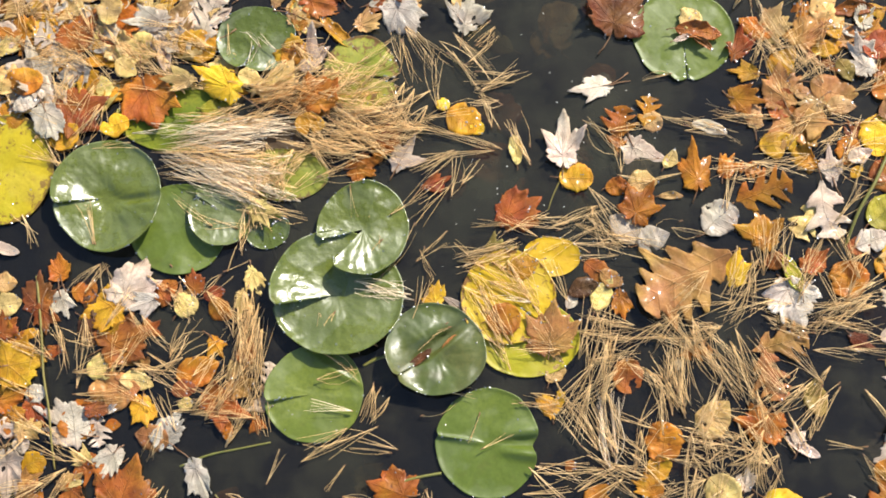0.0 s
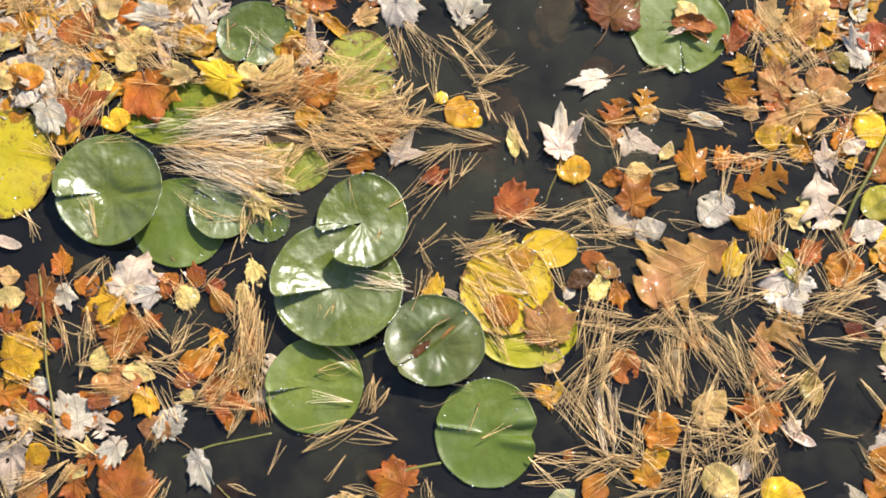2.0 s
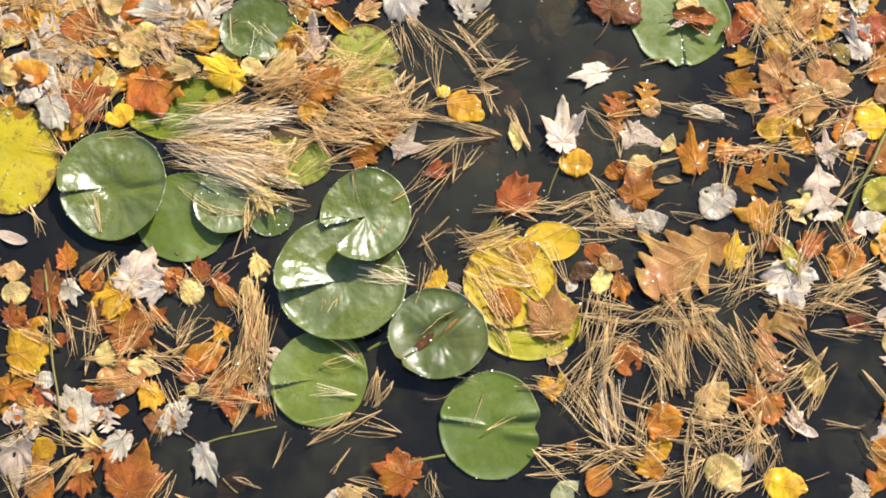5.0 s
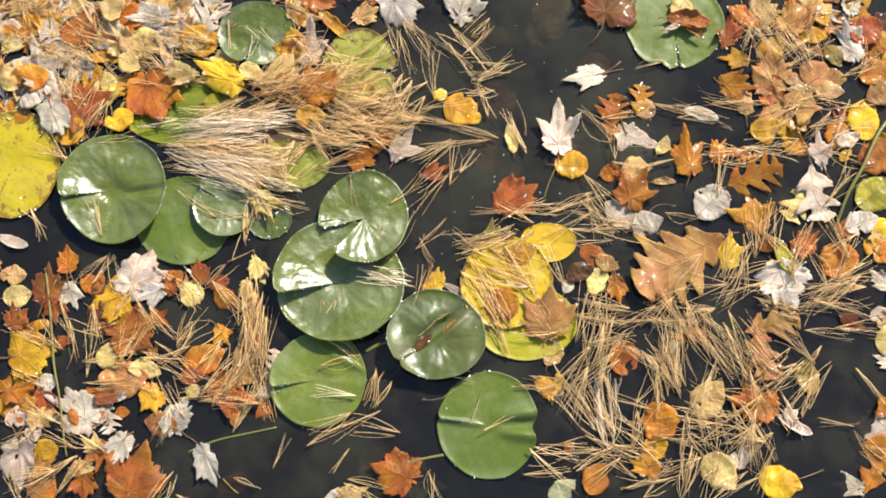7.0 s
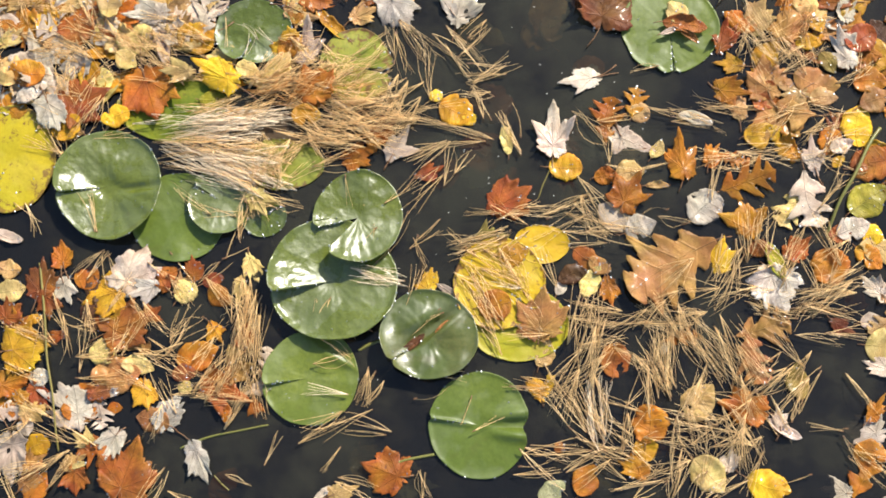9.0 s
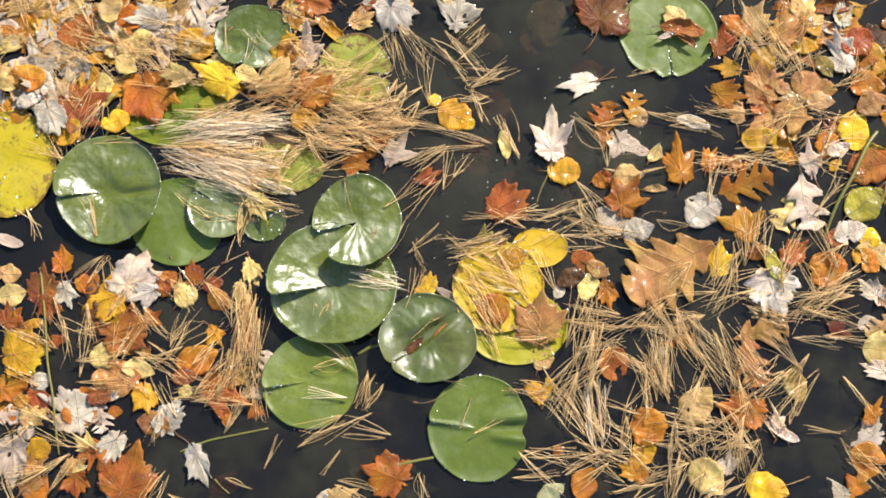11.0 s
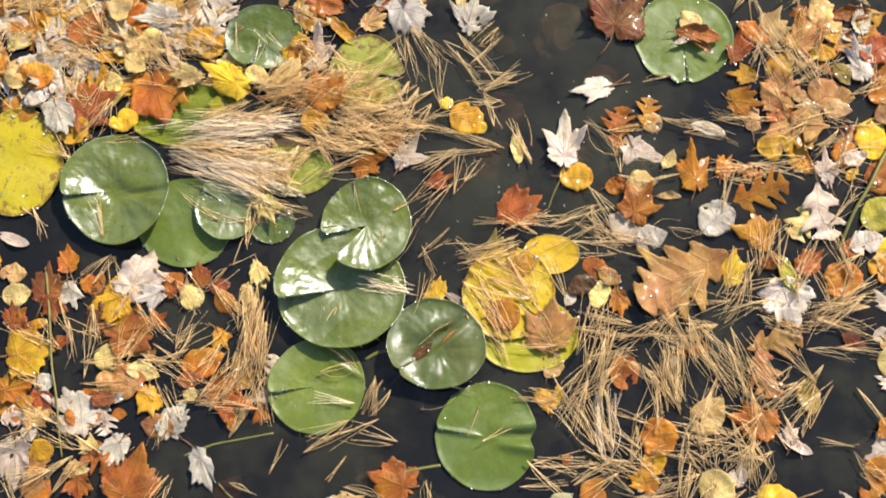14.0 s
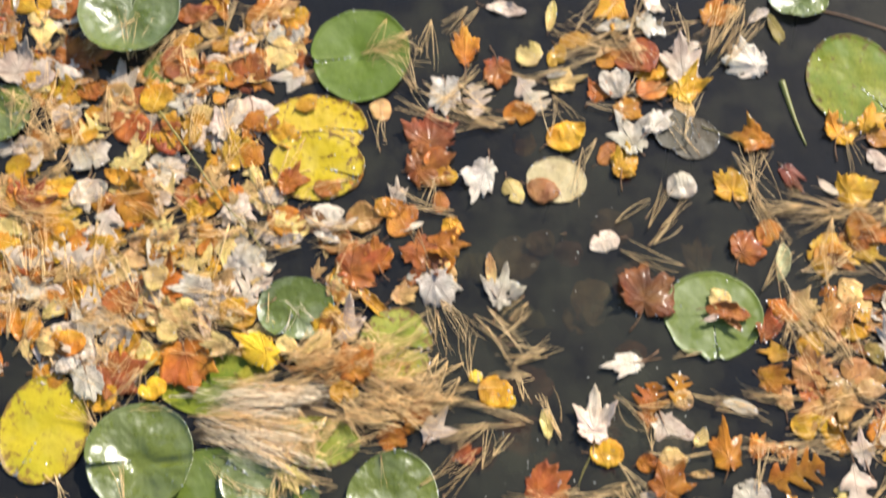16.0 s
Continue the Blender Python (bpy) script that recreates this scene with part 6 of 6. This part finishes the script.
needles("tan", -0.536, 0.975, 0.0034, 0.143, 0.045, 0.105, 24, 30, 28)
needles("tan", -0.433, 0.967, 0.0034, 0.143, 0.022, 0.114, -11, 14, 23)
needles("tan", -0.501, 1.341, 0.0050, 0.130, 0.050, 0.113, 31, 25, 28)
needles("tan", -0.432, 1.418, 0.0050, 0.109, 0.051, 0.116, 37, 20, 20)
needles("tan", -0.772, 1.116, 0.0075, 0.126, 0.071, 0.111, 59, 35, 33)
needles("tan", -0.483, 1.160, 0.0050, 0.063, 0.059, 0.111, 91, 20, 26)
needles("tan", -0.606, 1.313, 0.0050, 0.065, 0.074, 0.116, 88, 25, 18)
needles("tan", -0.776, 1.371, 0.0075, 0.131, 0.076, 0.124, 89, 30, 20)
needles("tan", -0.848, 1.197, 0.0075, 0.106, 0.097, 0.105, 49, 45, 26)
needles("tan", -0.628, 0.972, 0.0034, 0.123, 0.067, 0.105, 68, 30, 23)
needles("tan", -0.328, 1.060, 0.0034, 0.124, 0.091, 0.103, 13, 40, 18)
needles("tan", -0.239, 0.961, 0.0050, 0.122, 0.044, 0.109, -20, 20, 23)
needles("straw", -0.108, 1.229, 0.0050, 0.116, 0.060, 0.131, -29, 14, 15)
needles("straw", -0.012, 1.196, 0.0050, 0.094, 0.024, 0.121, -5, 10, 10)
needles("straw", -0.067, 1.266, 0.0050, 0.064, 0.073, 0.122, 60, 20, 10)
needles("straw", 0.144, 1.345, 0.0050, 0.128, 0.037, 0.125, 19, 20, 18)
needles("tan", 0.240, 1.373, 0.0050, 0.150, 0.037, 0.123, -16, 18, 26)
needles("tan", 0.444, 1.403, 0.0050, 0.054, 0.088, 0.154, 58, 10, 28)
needles("straw", -0.156, 1.350, 0.0075, 0.097, 0.074, 0.123, 41, 45, 23)
needles("straw", 0.610, 1.030, 0.0075, 0.141, 0.027, 0.118, 10, 10, 39)
needles("straw", 0.501, 1.072, 0.0050, 0.041, 0.091, 0.129, -70, 15, 15)
needles("tan", 0.582, 0.920, 0.0050, 0.079, 0.065, 0.115, 73, 25, 26)
needles("tan", 0.645, 0.965, 0.0050, 0.100, 0.066, 0.105, 23, 45, 23)
needles("straw", 0.273, 1.398, 0.0050, 0.097, 0.038, 0.122, 24, 25, 15)
needles("straw", -0.547, 1.076, 0.0034, 0.021, 0.035, 0.115, -48, 14, 4)
needles("straw", 0.047, 0.786, 0.0050, 0.029, 0.031, 0.096, -55, 16, 13)
needles("straw", 0.072, 0.747, 0.0050, 0.039, 0.020, 0.088, 14, 20, 13)
needles("straw", 0.028, 0.756, 0.0050, 0.020, 0.031, 0.081, -70, 12, 6)
needles("straw", -0.013, 1.220, 0.0078, 0.084, 0.036, 0.109, -23, 14, 12)
needles("straw", -0.024, 1.256, 0.0078, 0.042, 0.019, 0.078, 37, 10, 6)
needles("straw", -0.087, 1.236, 0.0078, 0.053, 0.060, 0.107, -45, 10, 6)
needles("tan", -0.189, 1.349, 0.0038, 0.054, 0.062, 0.104, -54, 40, 26)
needles("straw", -0.197, 1.169, 0.0040, 0.010, 0.024, 0.091, 90, 6, 5)
needles("straw", -0.061, 1.428, 0.0040, 0.043, 0.038, 0.088, 55, 12, 10)
needles("straw", 0.145, 1.224, 0.0050, 0.095, 0.031, 0.099, -47, 30, 14)
needles("straw", 0.170, 1.098, 0.0038, 0.025, 0.068, 0.123, 72, 13, 8)
needles("straw", 0.304, 1.033, 0.0040, 0.049, 0.033, 0.092, 43, 18, 14)
needles("straw", 0.310, 0.978, 0.0040, 0.029, 0.033, 0.081, 52, 8, 8)
needles("straw", 0.308, 0.934, 0.0050, 0.048, 0.024, 0.118, -25, 8, 7)
needles("tan", 0.446, 1.428, 0.0050, 0.054, 0.063, 0.120, 55, 9, 24)
needles("tan", 0.364, 1.182, 0.0078, 0.052, 0.047, 0.112, -54, 8, 4)
needles("straw", 0.479, 1.093, 0.0050, 0.016, 0.093, 0.130, -91, 8, 8)
needles("straw", 0.506, 1.048, 0.0040, 0.031, 0.081, 0.119, -68, 8, 10)
needles("straw", 0.586, 1.028, 0.0040, 0.116, 0.023, 0.107, 8, 10, 40)
needles("straw", 0.495, 1.133, 0.0050, 0.025, 0.035, 0.077, 52, 20, 5)
needles("straw", 0.660, 1.162, 0.0078, 0.016, 0.047, 0.086, -82, 14, 6)
needles("tan", -0.811, 0.957, 0.0078, 0.037, 0.057, 0.128, -57, 13, 10)
needles("straw", -0.416, 0.937, 0.0106, 0.093, 0.033, 0.110, 26, 18, 20)
needles("straw", -0.461, 0.957, 0.0106, 0.072, 0.022, 0.108, -8, 18, 14)
needles("tan", -0.653, 0.928, 0.0078, 0.051, 0.052, 0.087, 73, 28, 16)
needles("tan", -0.504, 1.379, 0.0050, 0.076, 0.059, 0.103, 53, 18, 24)
needles("tan", -0.762, 1.117, 0.0050, 0.052, 0.036, 0.107, -55, 28, 20)
needles("straw", -0.618, 1.145, 0.0050, 0.015, 0.043, 0.086, 83, 10, 6)
needles("tan", -0.477, 1.167, 0.0078, 0.015, 0.043, 0.091, 94, 8, 10)
needles("straw", -0.677, 1.359, 0.0038, 0.011, 0.021, 0.095, 89, 9, 5)
needles("straw", -0.110, 1.021, 0.0050, 0.051, 0.033, 0.096, -33, 18, 10)
needles("tan", -0.107, 0.956, 0.0050, 0.019, 0.043, 0.103, -66, 9, 6)
needles("tan", -0.879, 1.197, 0.0038, 0.042, 0.075, 0.101, 78, 30, 14)
needles("tan", -0.799, 1.163, 0.0050, 0.063, 0.061, 0.100, 76, 30, 24)
needles("tan", -0.441, 1.057, 0.0078, 0.062, 0.069, 0.103, -40, 30, 12)
needles("straw", 0.198, 1.435, 0.0078, 0.065, 0.051, 0.102, 38, 30, 10)
needles("tan", 0.261, 1.336, 0.0106, 0.064, 0.074, 0.100, -49, 20, 10)
needles("straw", 0.376, 1.230, 0.0078, 0.031, 0.048, 0.109, -78, 15, 6)
needles("straw", 0.091, 1.307, 0.0050, 0.064, 0.049, 0.101, 14, 20, 8)
needles("straw", 0.141, 0.975, 0.0040, 0.004, 0.004, 0.010, 1, 5, 1)
needles("tan", -0.772, 1.047, 0.0078, 0.124, 0.059, 0.086, 40, 45, 14)
needles("tan", -0.626, 1.040, 0.0078, 0.124, 0.069, 0.106, -39, 45, 16)
needles("tan", -0.853, 1.233, 0.0050, 0.096, 0.075, 0.086, 67, 45, 12)
needles("tan", -0.678, 1.202, 0.0050, 0.127, 0.073, 0.101, -22, 45, 16)
needles("tan", -0.533, 1.242, 0.0050, 0.096, 0.073, 0.085, 52, 45, 12)
needles("tan", -0.738, 1.335, 0.0078, 0.108, 0.064, 0.079, 28, 45, 12)
needles("tan", -0.411, 1.306, 0.0050, 0.086, 0.074, 0.100, -51, 45, 10)
needles("tan", -0.235, 0.953, 0.0050, 0.110, 0.054, 0.085, 24, 40, 12)
needles("straw", -0.090, 1.067, 0.0078, 0.062, 0.045, 0.082, 36, 40, 8)
needles("tan", 0.272, 1.263, 0.0050, 0.074, 0.073, 0.092, 46, 40, 8)
needles("straw", 0.358, 1.400, 0.0050, 0.064, 0.075, 0.089, -50, 40, 8)
needles("straw", 0.587, 0.929, 0.0078, 0.083, 0.073, 0.128, 23, 40, 8)

# ---- stalks and weed ----
stalk("pad_stalk", [(0.758, 0.649, 0.008), (0.736, 0.620, 0.014), (0.708, 0.567, 0.018), (0.682, 0.524, 0.016), (0.666, 0.485, 0.008), (0.656, 0.452, -0.006)], (0.0032, 0.0024), STEM_GREEN, "thick green lily stalk arching out of the water", "stalk")
stalk("reed", [(-0.675, 0.409, 0.006), (-0.662, 0.323, 0.007), (-0.653, 0.248, 0.009), (-0.641, 0.192, 0.01), (-0.633, 0.136, 0.009), (-0.627, 0.095, 0.003)], (0.0022, 0.0014), REED, "old olive-brown reed stem standing among fallen leaves", "reed")
stalk("pad_stalk", [(-0.136, 0.263, 0.001), (-0.113, 0.275, 0.001), (-0.089, 0.282, 0.001)], (0.0028, 0.0028), STEM_GREEN, "slim green lily stalk under the surface", "stalk")
stalk("pad_stalk", [(-0.008, 0.091, 0.001), (-0.036, 0.086, 0.001), (-0.061, 0.080, 0.001), (-0.087, 0.068, -0.002)], (0.0026, 0.0022), STEM_GREEN, "slim green lily stalk under the surface", "stalk")
stalk("twig", [(-0.608, 1.198, 0.018), (-0.534, 1.100, 0.020), (-0.467, 1.011, 0.018), (-0.419, 0.964, 0.014), (-0.397, 0.932, 0.006)], (0.0022, 0.0014), REED, "thin pale twig lying across floating leaves", "twig")
stalk("twig", [(0.635, 1.456, 0.003), (0.682, 1.444, 0.004), (0.765, 1.414, 0.003)], (0.0016, 0.0012), STEM, "thin dark twig lying on the water", "twig")
stalk("twig", [(0.396, 1.200, 0.004), (0.447, 1.178, 0.006), (0.486, 1.150, 0.004)], (0.0010, 0.0008), REED, "long thin stalk lying on the water", "twig")
stalk("pad_stalk", [(-0.428, 0.100, -0.001), (-0.383, 0.118, 0.001), (-0.332, 0.129, 0.001), (-0.283, 0.139, 0.001)], (0.002, 0.0014), STEM_GREEN, "slim green lily stalk under the surface", "stalk")
stalk("grass_blade", [(0.549, 1.300, 0.002), (0.556, 1.269, 0.002), (0.564, 1.236, 0.002), (0.574, 1.200, 0.002), (0.585, 1.168, 0.002)], (0.0065, 0.0020), STEM_GREEN, "narrow green blade of grass floating on the water", "grass blade")
stalk("leaf_stalk", [(0.194, 0.591, 0.004), (0.186, 0.570, 0.003), (0.176, 0.548, 0.002), (0.168, 0.524, 0.001)], (0.0013, 0.0009), REED, "thin pale leaf stalk lying on the water", "leaf stalk")
stalk("leaf_stalk", [(0.275, 0.740, 0.004), (0.288, 0.745, 0.003), (0.310, 0.749, 0.002)], (0.0011, 0.0008), STEM, "thin reddish leaf stalk lying on the water", "leaf stalk")
stalk("leaf_stalk", [(-0.369, 0.056, 0.004), (-0.357, 0.043, 0.003), (-0.344, 0.032, 0.002)], (0.0012, 0.001), REED, "thin pale leaf stalk lying on the water", "leaf stalk")


def pond_weed(x, y, size, turn):
    """Feathery submerged weed: a stem with rows of thin leaflets."""
    r = rng()
    ob = new("pond_weed")
    tagged(ob, "feathery dark green pond weed just under the water", "water plant", "pond weed")
    v, f = tube([(0, t * size, -0.004 - 0.01 * t) for t in (0, 0.35, 0.7, 1)], [0.0012, 0.001, 0.0008, 0.0005])
    mesh_object("stem", v, f, WEED, ob)
    for i in range(16):
        s = (i + 1) / 17
        for side in (-1, 1):
            ln = size * 0.30 * (1.1 - s) * r.uniform(0.8, 1.2)
            v, f = tube([(side * ln * t, s * size + ln * 0.45 * t, -0.004 - 0.006 * t) for t in (0, 0.5, 1)], [0.0011, 0.0009, 0.0003], 4)
            mesh_object("leaflet", v, f, WEED, ob)
    ob.matrix_world = pose(x, y, 0.003, 0, 0, turn)


pond_weed(-0.449, 0.247, 0.075, -80)
pond_weed(-0.477, 0.275, 0.050, -60)
pond_weed(-0.611, 0.409, 0.060, 60)
pond_weed(-0.631, 0.419, 0.050, 120)
pond_weed(-0.401, 0.276, 0.050, -100)


# ---- water drops on leaves and pads, specks on the water ----
def drops(name, spots, material, label, category):
    """Flat lens-shaped caps: place, rim radius, the radius of their curve, and the lean of what they lie on."""
    verts, faces = [], []
    for px, py, pz, rim, curve, lean, way in spots:
        base = len(verts)
        tilt = Euler((lean, 0, way)).to_matrix()
        for i in range(5):
            q = rim * (1 - i / 4.6)
            h = math.sqrt(curve * curve - q * q) - math.sqrt(curve * curve - rim * rim)
            for k in range(9):
                w = 2 * math.pi * k / 9
                verts.append(Vector((px, py, pz)) + tilt @ Vector((q * math.cos(w), q * math.sin(w), h)))
        for i in range(4):
            for k in range(9):
                n = (k + 1) % 9
                faces.append((base + i * 9 + k, base + i * 9 + n, base + i * 9 + 9 + n, base + i * 9 + 9 + k))
        faces.append(tuple(base + 36 + k for k in range(9)))
        faces.append(tuple(base + 8 - k for k in range(9)))
    ob = mesh_object(name, verts, faces, material)
    return tagged(ob, label, category, kind="stuff")


r = random.Random(77)
spots = []
for ob in [o for o in scene.objects if o.type == "MESH" and o.name.split(".")[0] == "blade"]:
    me, half = ob.data, len(ob.data.vertices) // 2
    for i in range(r.choice((1, 2, 3, 4, 6, 10)) if "leaf" in ob.parent.name else r.randint(5, 12)):
        v = ob.parent.matrix_basis @ me.vertices[r.randrange(half // 2, half)].co
        spots.append((v.x, v.y, v.z + 0.0002, r.uniform(0.0010, 0.0021), r.uniform(0.005, 0.009), r.uniform(0.05, 0.5), r.uniform(0, 6.28)))
    if "lily_pad" in ob.parent.name:
        row = 145
        rings_n = half // row
        edge = [r.randrange(4, rings_n) * row + r.choice((0, 0, 0, 1, row - 1, row - 1, row - 2)) for i in range(16)]
        edge += [(rings_n - 1) * row + r.randrange(row) for i in range(9)]
        for i in edge:
            v = ob.parent.matrix_basis @ me.vertices[i].co
            spots.append((v.x, v.y, v.z + 0.0002, r.uniform(0.0011, 0.0022), r.uniform(0.004, 0.008), r.uniform(0.05, 0.5), r.uniform(0, 6.28)))
drops("water_drops", spots, DROPLET, "small clear water drops glinting on wet leaves", "water drops")
# Small pale caps strewn over two stretches of open water.
spots = []
for i in range(45):
    spots.append((r.uniform(0.0, 0.35), r.uniform(0.50, 1.15), 0.0004, r.uniform(0.0005, 0.0013), 0.003, 0.0, 0.0))
for i in range(35):
    spots.append((r.uniform(-0.35, 0.75), r.uniform(0.05, 0.5), 0.0004, r.uniform(0.0004, 0.0010), 0.003, 0.0, 0.0))
drops("seed_specks", spots, SPECK, "tiny pale specks on the water", "specks")
